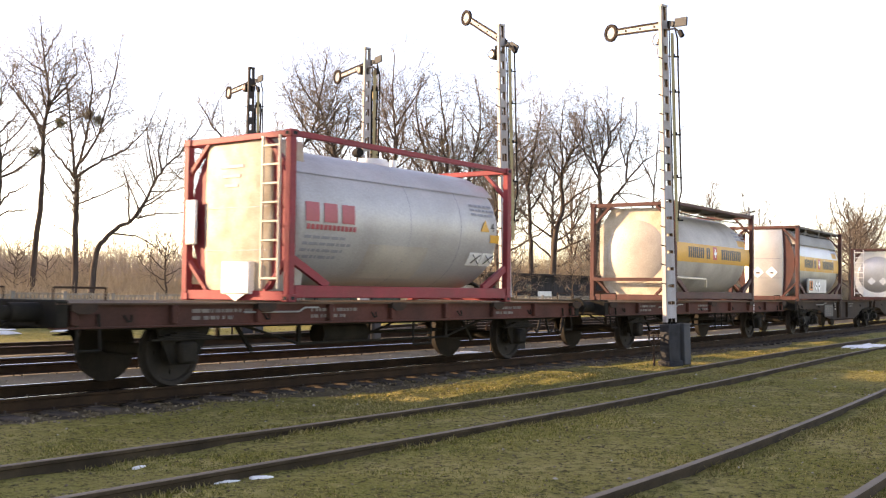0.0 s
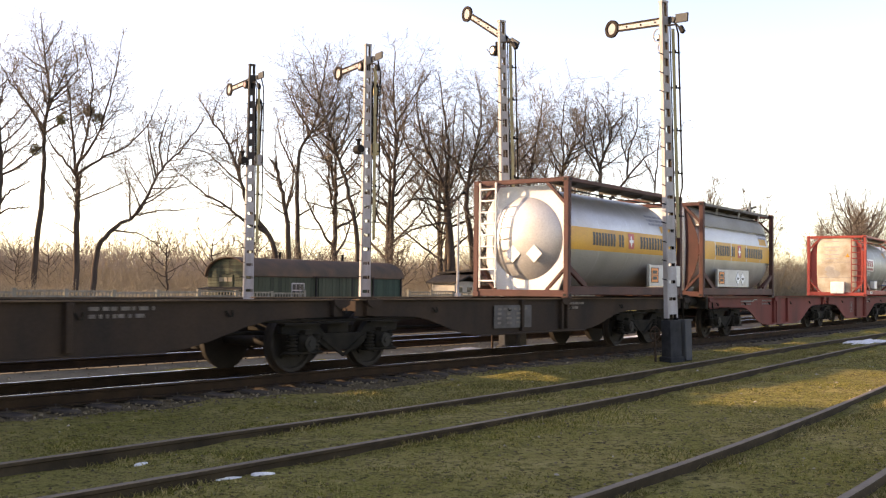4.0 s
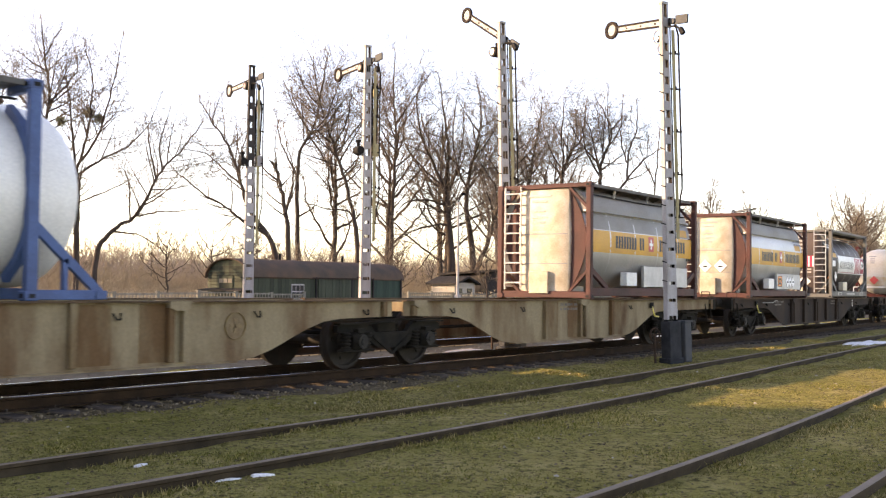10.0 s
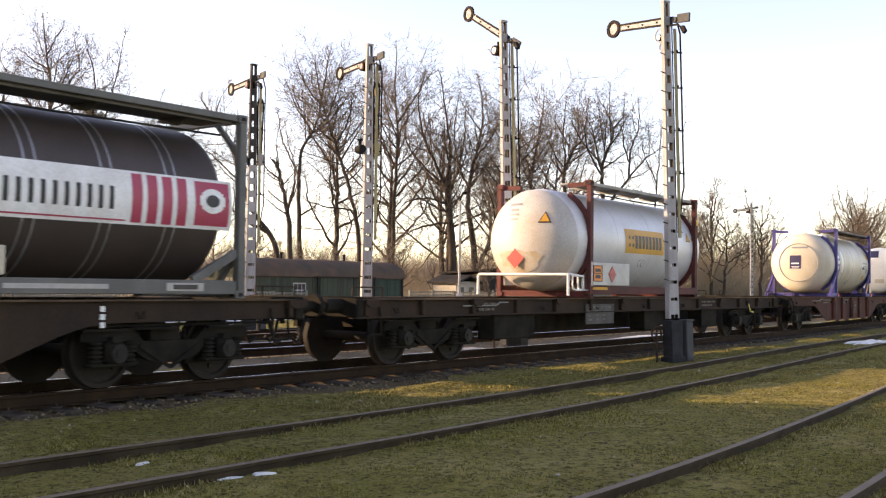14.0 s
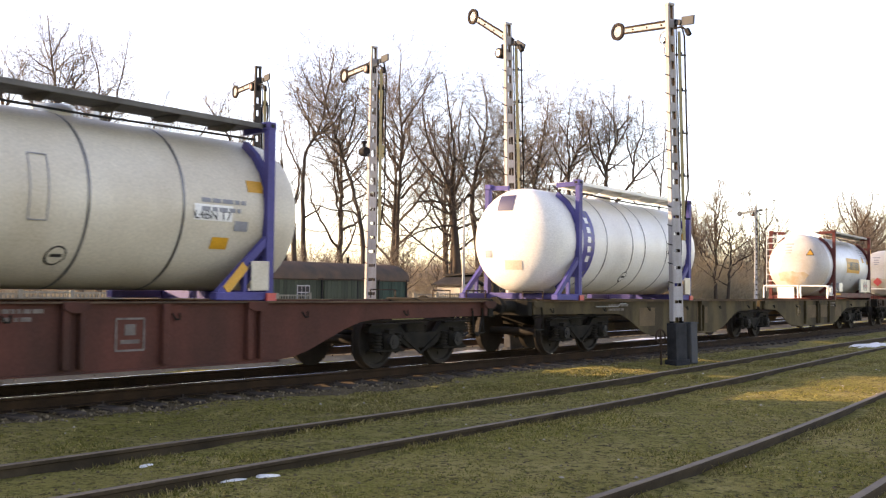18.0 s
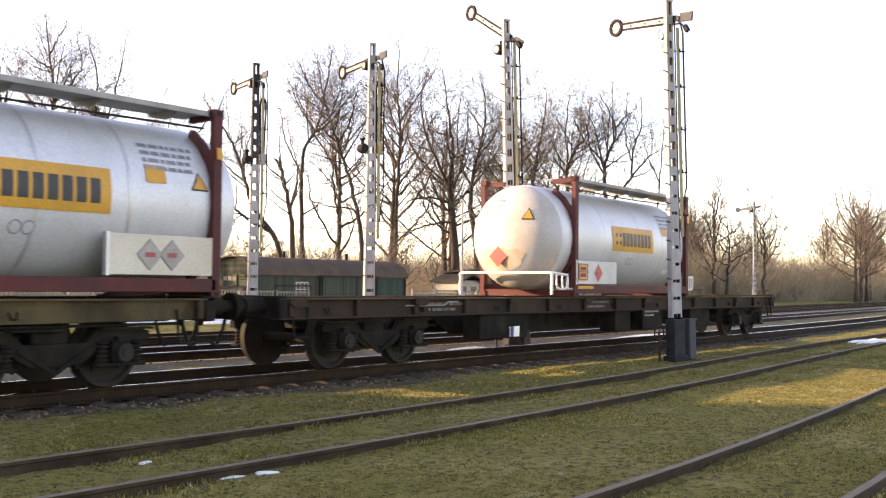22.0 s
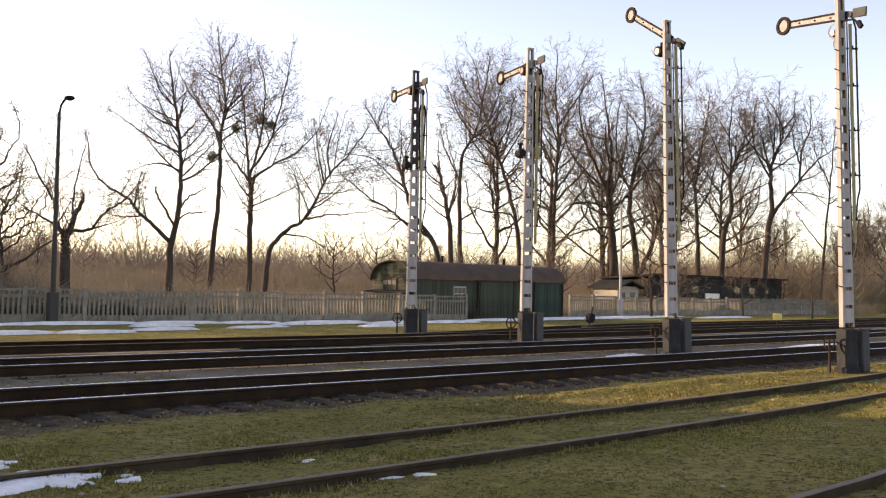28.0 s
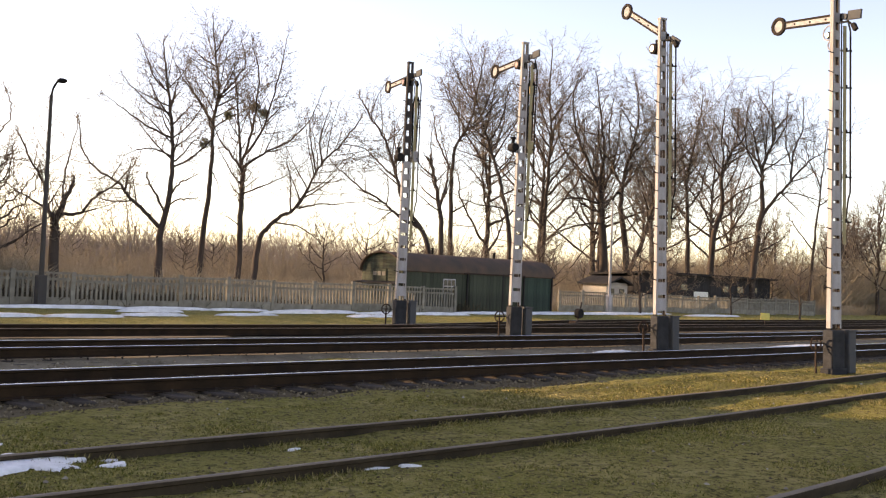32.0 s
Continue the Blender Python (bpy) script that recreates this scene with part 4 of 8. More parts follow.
def small_hut(m):
    t = thing("hut", "small pale plastered hut with a pitched dark roof among trees", "hut", m)
    part("wall", box(bmesh.new(), (0, 0, 1.0), (2.7, 2.2, 2.0)), M["plaster"], t)
    part("roof", prism(bmesh.new(), [(-1.6, 1.95), (0, 2.5), (1.6, 1.95), (1.6, 1.82), (0, 2.36), (-1.6, 1.82)], "y", -1.5, 1.5), M["dark_wood"], t)
    for x in (-0.7, 0.6):
        part("window", box(bmesh.new(), (x, -1.12, 1.2), (0.6, 0.06, 0.7)), M["glass"], t)
    return t


small_hut(pose(65.6, 35.5, -0.2))


# ---- lamp posts ----
def street_lamp(m, h, label, material):
    t = thing("street_lamp", label, "street lamp", m)
    part("pole", rod(bmesh.new(), (0, 0, -0.1), (0, 0, h - 0.5), 0.10, 10, 0.06), material, t)
    part("plinth", box(bmesh.new(), (0, 0, 0.55), (0.34, 0.3, 1.2), bevel=0.03), material, t)
    part("bracket", tube(bmesh.new(), [(0, 0, h - 0.55), (0.04, -0.04, h - 0.25), (0.13, -0.10, h - 0.04), (0.2, -0.14, h + 0.03)], 0.04, 8), M["mast_black"], t, "curved black bracket")
    bm = bmesh.new()
    bmesh.ops.create_uvsphere(bm, u_segments=12, v_segments=8, radius=0.125, matrix=Matrix.Translation((0.27, -0.2, h + 0.03)) @ Matrix.Rotation(radians(-39), 4, "Z") @ Matrix.Diagonal((1.5, 0.85, 0.75, 1)))
    part("lamp_head", bm, M["mast_black"], t, "rounded lamp head")
    return t


street_lamp(pose(16.05, 23.6, -0.2), 8.0, "dark concrete lamp post with a bent bracket by the fence", M["wood_pole"])
street_lamp(pose(54.4, 27.0, -0.2), 7.6, "thin pale lamp post before the far fence", M["mast"])


# ---- yellow track sign, shunting signal, point lever ----
t = thing("track_sign", "small yellow square sign on a short stake", "sign", pose(50.0, 14.0, -0.25, 0, 0, -60))
part("plate", box(bmesh.new(), (0, 0, 0.5), (0.44, 0.05, 0.34), bevel=0.01), M["yellow_sign"], t)
part("stake", rod(bmesh.new(), (0, 0.05, 0), (0, 0.05, 0.5), 0.04, 6), M["rust_iron"], t)
t = thing("point_lever", "rusty hand lever with a round weight beside the track", "point lever", pose(33.2, 13.2, -0.2))
part("base", box(bmesh.new(), (0, 0, 0.1), (0.6, 0.3, 0.2)), M["rust_iron"], t)
part("lever", rod(bmesh.new(), (0, 0, 0.15), (0.25, 0, 0.95), 0.03, 6), M["rust_iron"], t)
part("weight", rod(bmesh.new(), (0.1, -0.1, 0.5), (0.1, 0.1, 0.5), 0.19, 12), M["mast_black"], t, "black round weight")


# ---- bare trees ----
def skeleton(seed, limbs, k=1.0, dense=1.0):
    """Segments (p, q, r, r2) of a bare tree: stems, then twigs. limbs: paths of (across, up), the first being the trunk; k: coarseness of the twigs."""
    rnd = random.Random(seed)
    stems, twigs = [], []
    least = 0.0075 * k

    def shoot(p, d, length, r, level):
        """A fairly straight shoot that bears smaller ones."""
        n = (0, 0, 5, 3, 1)[level]
        pts = [(p, r)]
        for i in range(n):
            d = (d + Vector((rnd.gauss(0, 0.1), rnd.gauss(0, 0.1), rnd.gauss(0, 0.08) + (0.07 if level < 4 else 0.02)))).normalized()
            q = p + d * (length / n)
            r2 = max(r * (1 - 0.7 * (i + 1) / n), least)
            (stems if r > 0.035 * k else twigs).append((p, q, pts[-1][1], r2))
            p = q
            pts.append((p, r2))
        if level < 4:
            bear(pts, length, level, 0.12)

    def bear(pts, length, level, start):
        n = len(pts) - 1
        step = (0, 0.28, 0.18, 0.14)[level] * k
        kids = max(2, int(length * (1 - start) / step * dense))
        roll = rnd.uniform(0, math.tau)
        for i in range(kids):
            f = start + (1 - start) * (i + rnd.random()) / kids
            at = min(int(f * n), n - 1)
            u = f * n - at
            a, b = pts[at], pts[at + 1]
            ax = (b[0] - a[0]).normalized()
            side = ax.orthogonal().normalized()
            roll += 2.4 + rnd.gauss(0, 0.5)
            side.rotate(Matrix.Rotation(roll, 3, ax))
            tilt = rnd.uniform(0.6, 1.2)
            d = (ax * math.cos(tilt) + side * math.sin(tilt)).normalized()
            r = a[1] + (b[1] - a[1]) * u
            if level == 1:
                ll = min((0.3 * length * (1 - 0.45 * f) + 0.5 * k) * rnd.uniform(0.55, 1.2), 3.4 * k)
            else:
                ll = max(length * (0.44, 0.36)[level - 2] * (1.15 - 0.45 * f) * rnd.uniform(0.6, 1.3), 0.16 * k)
            shoot(a[0].lerp(b[0], u), d, ll * (0.4 if level == 1 and f > 0.82 else 1.0), max(min(r * rnd.uniform(0.4, 0.65), 0.018 * ll + 0.012 * k), least), level + 1)

    joints = []
    for j, (path, ra, rb) in enumerate(limbs):
        if joints:      # a limb springs from the wood that is nearest to its first point
            at = min(joints, key=lambda v: (v.x - path[0][0]) ** 2 + (v.z - path[0][1]) ** 2)
            path = [(at.x, at.z), *path[1:]]
        deep = 0.0 if j == 0 else rnd.uniform(-0.55, 0.55)
        reach = math.hypot(path[-1][0] - path[0][0], path[-1][1] - path[0][1])
        P = [path[0], *path, path[-1]]
        m = 5
        pts = []
        for i in range(len(path) - 1):
            for q in range(m + (1 if i == len(path) - 2 else 0)):
                u = q / m
                f = (i + u) / (len(path) - 1)
                c = [0.5 * (2 * P[i + 1][e] + (P[i + 2][e] - P[i][e]) * u + (2 * P[i][e] - 5 * P[i + 1][e] + 4 * P[i + 2][e] - P[i + 3][e]) * u * u
                            + (3 * P[i + 1][e] - P[i][e] - 3 * P[i + 2][e] + P[i + 3][e]) * u ** 3) for e in (0, 1)]
                w = 0.0 if i + q == 0 else 0.025 * k
                flare = 1.0 + (0.35 * max(0.0, 1 - f * 8) if j == 0 else 0)
                pts.append((Vector((c[0] + rnd.gauss(0, w), (joints and at.y or 0.0) + deep * reach * f + rnd.gauss(0, w), c[1] + rnd.gauss(0, w))), (ra + (rb - ra) * f ** 0.8) * flare))
        for a, b in zip(pts, pts[1:]):
            stems.append((a[0], b[0], a[1], b[1]))
        joints += [v for v, _ in pts]
        span = sum((b[0] - a[0]).length for a, b in zip(pts, pts[1:]))
        bear(pts, span, 1, 0.45 if j == 0 else 0.18)
        tip = (pts[-1][0] - pts[-3][0]).normalized()
        for q in range(3):
            d = (tip + Vector((rnd.gauss(0, 0.28), rnd.gauss(0, 0.28), rnd.gauss(0.05, 0.15)))).normalized()
            shoot(pts[-1][0], d, min(max(0.06 * span, 0.35 * k), 0.6 * k) * rnd.uniform(0.7, 1.1), max(rb * 0.8, least), 2)
    return stems, twigs


def grown_limbs(seed, h):
    """Main limbs of an ordinary tree of height h."""
    rnd = random.Random(seed)
    bow = rnd.uniform(-0.05, 0.05) * h
    trunk = [(0, -0.3), (bow * 0.4, 0.28 * h), (bow, 0.5 * h), (bow * 0.7, 0.7 * h), (bow * 0.2 + rnd.uniform(-0.05, 0.05) * h, 0.9 * h)]
    limbs = [(trunk, h * 0.019, h * 0.003)]
    for i in range(9):
        z = h * (0.24 + 0.5 * i / 8)
        side = -1 if i % 2 else 1
        out, up = h * rnd.uniform(0.16, 0.3) * (1.15 - 0.5 * i / 8), h * rnd.uniform(0.16, 0.34)
        x0 = bow * min(1.0, z / (0.5 * h))
        limbs.append(([(x0, z), (x0 + side * out * 0.55, z + up * 0.32), (x0 + side * out, z + up * 0.75), (x0 + side * out * 1.1, z + up * 1.1)], h * 0.008, h * 0.0025))
    return limbs


def stick_mesh(name, segs, material, sides):
    """All segments as tapered prisms in one mesh."""
    P, F = [], []
    for p, q, r, r2 in segs:
        d = q - p
        u = d.orthogonal().normalized()
        v = d.normalized().cross(u)
        n = sides if r > 0.03 else 3
        b = len(P)
        for c, rr in ((p, r), (q, r2)):
            for k in range(n):
                a = math.tau * k / n
                P.append(c + (u * math.cos(a) + v * math.sin(a)) * rr)
        for k in range(n):
            j = (k + 1) % n
            F.append((b + k, b + j, b + n + j, b + n + k))
    me = bpy.data.meshes.new(name)
    me.from_pydata(P, [], F)
    me.materials.append(material)
    me.polygons.foreach_set("use_smooth", [True] * len(F))
    return me


TREE_KINDS = []
for seed in (11, 12, 13, 14, 15):
    tr, tw = skeleton(seed, grown_limbs(seed, 16.0), 1.75, 0.95)
    TREE_KINDS.append((stick_mesh("trunk", tr, M["bark"], 6), stick_mesh("crown", tw, M["twig"], 3)))


YOUNG_KINDS = []
for seed in (21, 22, 23, 24):
    tr, tw = skeleton(seed, grown_limbs(seed, 5.5), 1.1, 0.9)
    YOUNG_KINDS.append((stick_mesh("trunk", tr, M["bark"], 5), stick_mesh("crown", tw, M["twig"], 3)))


def tree(x, y, h, kind, turn, label, young=False):
    a, b = (YOUNG_KINDS if young else TREE_KINDS)[kind]
    k = h / (5.5 if young else 16.0)
    m = pose(x, y, -0.25, 0, 0, turn) @ Matrix.Diagonal((k, k, k, 1))
    t = thing("tree", label, "tree", m, group="bare trees behind the fence")
    part("trunk", a, None, t)
    part("crown", b, None, t, "fine bare twigs")
    return t


def lone_tree(x, y, turn, seed, label, limbs, k=1.0, dense=1.0):
    """A tree of its own shape: main limbs as short paths of (across, up), root first."""
    tr, tw = skeleton(seed, limbs, k, dense)
    t = thing("tree", label, "tree", pose(x, y, -0.25, 0, 0, turn), group="bare trees behind the fence")
    part("trunk", stick_mesh("trunk", tr, M["bark"], 7), None, t)
    part("crown", stick_mesh("crown", tw, M["twig"], 3), None, t, "fine bare twigs")


lone_tree(19.6, 30.5, -25, 455, "old broken bare tree with low spreading limbs",
          [(((0, -0.3), (0.0, 2.5), (0.0, 3.5)), 0.25, 0.17),
           (((0.1, 3.5), (0.4, 4.5), (0.7, 5.3)), 0.15, 0.07),
           (((0.0, 3.4), (-0.3, 4.0), (-0.5, 4.9), (-1.1, 5.9), (-1.6, 7.0)), 0.10, 0.03),
           (((0.1, 3.8), (1.0, 3.8), (1.4, 4.4), (2.2, 5.0), (3.0, 5.9)), 0.09, 0.02),
           (((-0.2, 3.8), (-1.0, 4.3), (-1.7, 4.7)), 0.07, 0.02),
           (((-0.4, 4.7), (-0.4, 6.5), (-0.4, 8.1)), 0.06, 0.02),
           (((0.2, 4.1), (0.3, 5.6), (0.7, 7.7)), 0.06, 0.02)], 1.00)
lone_tree(28.9, 38.0, -30, 462, "bare tree with a low side limb and open crown",
          [(((0, -0.3), (0.0, 3.2), (0.3, 5.4), (0.4, 7.7), (0.2, 10.0), (-0.1, 11.8), (-0.4, 13.8)), 0.23, 0.03),
           (((-0.1, 3.6), (-0.9, 4.6), (-1.8, 5.5), (-2.3, 6.1), (-3.4, 6.7), (-4.2, 7.7), (-4.4, 9.2)), 0.13, 0.03),
           (((0.2, 4.6), (-0.3, 5.5), (-0.9, 6.5)), 0.08, 0.05),
           (((0.3, 5.6), (0.8, 6.2), (1.6, 6.7)), 0.07, 0.03),
           (((0.3, 4.7), (0.7, 5.3), (1.6, 5.4)), 0.06, 0.03),
           (((0.3, 7.9), (-0.8, 8.0), (-2.1, 7.6)), 0.06, 0.02),
           (((0.3, 8.7), (-1.0, 9.2), (-2.3, 10.0), (-3.2, 10.6)), 0.07, 0.02),
           (((0.1, 10.1), (-1.1, 10.5), (-2.3, 11.6)), 0.06, 0.02),
           (((0.0, 11.2), (-0.7, 11.8), (-1.2, 12.9), (-1.6, 13.9)), 0.06, 0.02),
           (((0.4, 7.4), (1.1, 8.1), (2.0, 9.1)), 0.06, 0.02)], 1.00)
lone_tree(33.7, 42.1, -32, 469, "tall slender bare tree",
          [(((0, -0.3), (0.4, 4.6), (0.6, 7.6), (0.6, 10.3), (0.8, 12.4), (0.6, 14.2), (0.3, 16.5)), 0.20, 0.03),
           (((0.5, 10.5), (-0.3, 11.7), (-1.3, 12.9), (-2.0, 14.3)), 0.08, 0.02),
           (((0.8, 11.9), (1.7, 13.1), (2.3, 14.2), (2.0, 15.9)), 0.08, 0.02),
           (((0.6, 13.8), (-0.3, 14.5), (-1.0, 15.1)), 0.06, 0.02),
           (((0.5, 14.6), (1.0, 15.7), (1.4, 16.5)), 0.06, 0.02),
           (((0.5, 7.6), (0.9, 7.1), (1.1, 6.6)), 0.05, 0.02)], 1.07)
lone_tree(34.1, 38.3, -34, 476, "forked bare tree that carries mistletoe",
          [(((0, -0.3), (0.0, 4.2), (0.0, 6.5), (0.0, 7.5)), 0.19, 0.13),
           (((-0.0, 7.4), (-0.7, 8.4), (-1.4, 9.3), (-2.2, 10.9)), 0.09, 0.02),
           (((-0.0, 7.6), (-0.3, 9.7), (-0.5, 11.8), (-0.8, 13.8)), 0.10, 0.02),
           (((0.0, 7.9), (0.4, 9.7), (0.6, 11.4), (0.6, 13.0), (0.2, 14.4)), 0.09, 0.02),
           (((0.1, 8.0), (0.9, 9.5), (1.3, 10.8), (1.7, 12.5), (2.1, 14.9)), 0.09, 0.02),
           (((0.1, 7.5), (1.1, 8.5), (2.4, 9.2), (3.6, 10.5), (4.3, 12.2)), 0.09, 0.02),
           (((0.1, 6.0), (0.6, 6.3), (2.2, 7.1), (3.4, 8.0)), 0.06, 0.02),
           (((0.0, 4.2), (-0.5, 4.6), (-0.9, 4.8)), 0.04, 0.02)], 1.02)
lone_tree(33.1, 35.4, -35, 483, "bare tree leaning far over to one side",
          [(((0, -0.3), (0.2, 3.1), (0.7, 4.1), (1.4, 4.8), (2.0, 5.1), (2.7, 6.2), (3.2, 7.3), (3.9, 8.3), (4.6, 9.1), (5.5, 10.4)), 0.16, 0.03),
           (((2.0, 5.1), (3.1, 5.5), (4.4, 5.6), (5.7, 5.8)), 0.06, 0.02),
           (((1.8, 5.0), (1.8, 6.5), (1.5, 7.9)), 0.06, 0.02),
           (((3.6, 7.8), (3.4, 9.3), (3.9, 11.2)), 0.07, 0.02),
           (((1.0, 4.4), (2.3, 4.3), (3.6, 3.6)), 0.06, 0.02),
           (((3.2, 7.4), (2.8, 8.8), (2.5, 10.3)), 0.06, 0.02)], 1.00)
lone_tree(52.1, 40.3, -45, 490, "bare tree with a bent trunk",
          [(((0, -0.3), (-0.9, 4.6), (-2.4, 6.7), (-3.1, 8.7), (-3.9, 11.1), (-5.0, 12.8), (-6.0, 14.4)), 0.23, 0.03),
           (((-1.5, 5.3), (-3.2, 6.3), (-4.0, 7.0), (-5.4, 7.8), (-6.7, 8.8), (-7.7, 9.6)), 0.13, 0.03),
           (((-3.1, 8.8), (-4.2, 9.6), (-5.7, 10.9), (-7.5, 11.1)), 0.09, 0.02),
           (((-3.4, 9.7), (-2.9, 11.7), (-2.2, 13.8)), 0.07, 0.02),
           (((-5.0, 12.8), (-4.9, 14.0), (-4.1, 15.3)), 0.05, 0.02)], 1.23, 0.9)
lone_tree(60.8, 48.5, -45, 497, "cropped bare tree with brush-like twigs",
          [(((0, -0.3), (-0.2, 6.0), (-0.4, 7.6), (-0.9, 10.0), (-1.3, 11.3)), 0.25, 0.13),
           (((-0.3, 7.5), (0.1, 9.7), (0.2, 11.4)), 0.15, 0.07),
           (((-1.1, 11.0), (-1.3, 13.0), (-1.1, 14.6)), 0.06, 0.02),
           (((0.2, 11.3), (-0.3, 13.0), (-0.7, 14.8)), 0.06, 0.02)], 1.43, 0.9)
lone_tree(62.9, 49.3, -46, 504, "tall bare tree with a crooked stem",
          [(((0, -0.3), (-0.4, 9.0), (-0.4, 11.4), (-0.1, 13.2), (0.7, 14.6), (1.3, 16.8), (1.7, 19.4), (1.9, 21.0)), 0.21, 0.04),
           (((-0.5, 10.9), (-1.2, 12.3), (-1.9, 14.0), (-2.3, 16.1)), 0.11, 0.03),
           (((1.3, 16.7), (0.1, 18.2), (-0.7, 20.0)), 0.09, 0.03),
           (((-0.4, 8.0), (0.7, 8.0), (1.3, 8.5)), 0.09, 0.03),
           (((0.8, 14.7), (2.1, 15.4), (3.4, 17.3)), 0.09, 0.03)], 1.47)
lone_tree(66.2, 45.7, -49, 511, "tall bare tree with a low arching limb",
          [(((0, -0.3), (-0.3, 5.9), (-0.8, 8.7), (-1.5, 11.1), (-2.3, 13.4), (-3.0, 15.6), (-3.6, 17.5), (-4.1, 20.4)), 0.24, 0.04),
           (((-0.3, 6.9), (-1.0, 7.9), (-2.9, 8.1), (-4.6, 8.6)), 0.11, 0.03),
           (((-2.3, 13.4), (-1.3, 15.2), (-0.7, 17.8)), 0.09, 0.03),
           (((-1.5, 11.2), (-0.3, 12.6), (0.3, 14.7)), 0.09, 0.03),
           (((-3.0, 15.6), (-2.4, 17.5), (-1.8, 20.2)), 0.09, 0.03)], 1.47)
lone_tree(74.1, 48.8, -51, 518, "tall bare tree with steep limbs",
          [(((0, -0.3), (-0.0, 6.9), (0.1, 10.0), (0.3, 13.7), (0.3, 16.8), (0.0, 19.9), (0.2, 23.3)), 0.26, 0.04),
           (((0.1, 12.6), (-1.3, 16.0), (-2.0, 19.3), (-1.7, 22.2)), 0.12, 0.03),
           (((0.3, 16.5), (1.6, 18.5), (3.3, 21.1)), 0.12, 0.03),
           (((0.1, 10.5), (1.4, 12.7), (2.6, 15.3), (3.5, 17.9)), 0.12, 0.03),
           (((-0.1, 6.6), (-1.2, 8.4), (-2.1, 10.0)), 0.09, 0.03),
           (((0.3, 15.2), (-0.7, 17.8), (-1.1, 20.9)), 0.09, 0.03)], 1.60)
lone_tree(74.3, 42.0, -54, 525, "old broad bare tree with many limbs",
          [(((0, -0.3), (-0.2, 5.4), (-0.5, 8.3), (-0.7, 10.8)), 0.45, 0.24),
           (((-0.6, 9.8), (-1.6, 12.3), (-2.7, 14.7), (-3.3, 17.7), (-2.8, 20.2)), 0.18, 0.03),
           (((-0.6, 10.3), (-0.4, 13.8), (-0.9, 17.2), (-1.3, 20.0)), 0.18, 0.03),
           (((-0.5, 8.6), (-2.2, 9.3), (-3.9, 9.1), (-5.1, 7.9)), 0.13, 0.03),
           (((-0.4, 7.1), (-2.3, 7.0), (-4.3, 6.0), (-5.4, 4.7)), 0.11, 0.03),
           (((-0.6, 9.3), (0.2, 11.8), (0.8, 14.8), (0.9, 17.8)), 0.13, 0.03),
           (((-0.7, 10.6), (-2.3, 11.8), (-3.8, 13.5), (-4.6, 15.2)), 0.11, 0.03),
           (((-0.3, 6.4), (-1.5, 5.3), (-2.9, 3.3)), 0.09, 0.03)], 1.53)
lone_tree(73.9, 39.1, -55, 532, "old double-stemmed bare tree",
          [(((0, -0.3), (-0.4, 4.9), (-0.9, 8.0), (-0.8, 10.7), (-0.3, 13.1), (0.3, 16.5), (-0.1, 19.4)), 0.35, 0.03),
           (((-0.1, 2.5), (0.9, 5.4), (1.6, 8.1), (2.2, 10.7), (2.5, 13.6), (1.8, 17.0), (1.9, 19.6)), 0.24, 0.03),
           (((-0.8, 10.2), (-1.7, 12.1), (-2.2, 15.0), (-1.9, 18.4)), 0.13, 0.03),
           (((0.9, 5.4), (1.0, 8.3), (0.4, 11.2), (1.0, 14.1)), 0.13, 0.03),
           (((-0.3, 12.8), (1.0, 14.5), (1.9, 16.0)), 0.09, 0.03)], 1.50)
lone_tree(85.0, 40.3, -58, 539, "bare tree among its neighbours",
          [(((0, -0.3), (-0.1, 5.5), (-0.2, 8.6), (-0.4, 12.3), (0.1, 14.9), (0.6, 18.2), (0.8, 20.0)), 0.27, 0.03),
           (((-0.2, 8.4), (-1.7, 10.2), (-2.5, 12.3), (-2.1, 16.0)), 0.12, 0.03),
           (((-0.4, 11.8), (-1.4, 14.4), (-1.4, 18.1)), 0.12, 0.03),
           (((-0.3, 9.7), (0.9, 11.3), (1.6, 14.5), (2.0, 17.6)), 0.12, 0.03)], 1.67)
lone_tree(84.3, 37.7, -59, 546, "bare tree with a long low limb",
          [(((0, -0.3), (0.3, 6.5), (1.0, 9.5), (0.8, 12.1), (1.6, 14.3), (2.7, 16.0), (3.0, 18.9)), 0.33, 0.03),
           (((1.0, 9.3), (2.3, 10.6), (4.3, 11.7)), 0.14, 0.03),
           (((0.6, 5.2), (2.3, 6.2), (3.9, 6.8)), 0.12, 0.03),
           (((0.4, 7.3), (-0.6, 9.0), (-1.2, 10.6)), 0.10, 0.03),
           (((1.2, 13.2), (0.7, 15.8), (1.0, 18.6)), 0.10, 0.03),
           (((1.6, 14.3), (2.2, 16.3), (1.9, 18.4)), 0.10, 0.03)], 1.63)
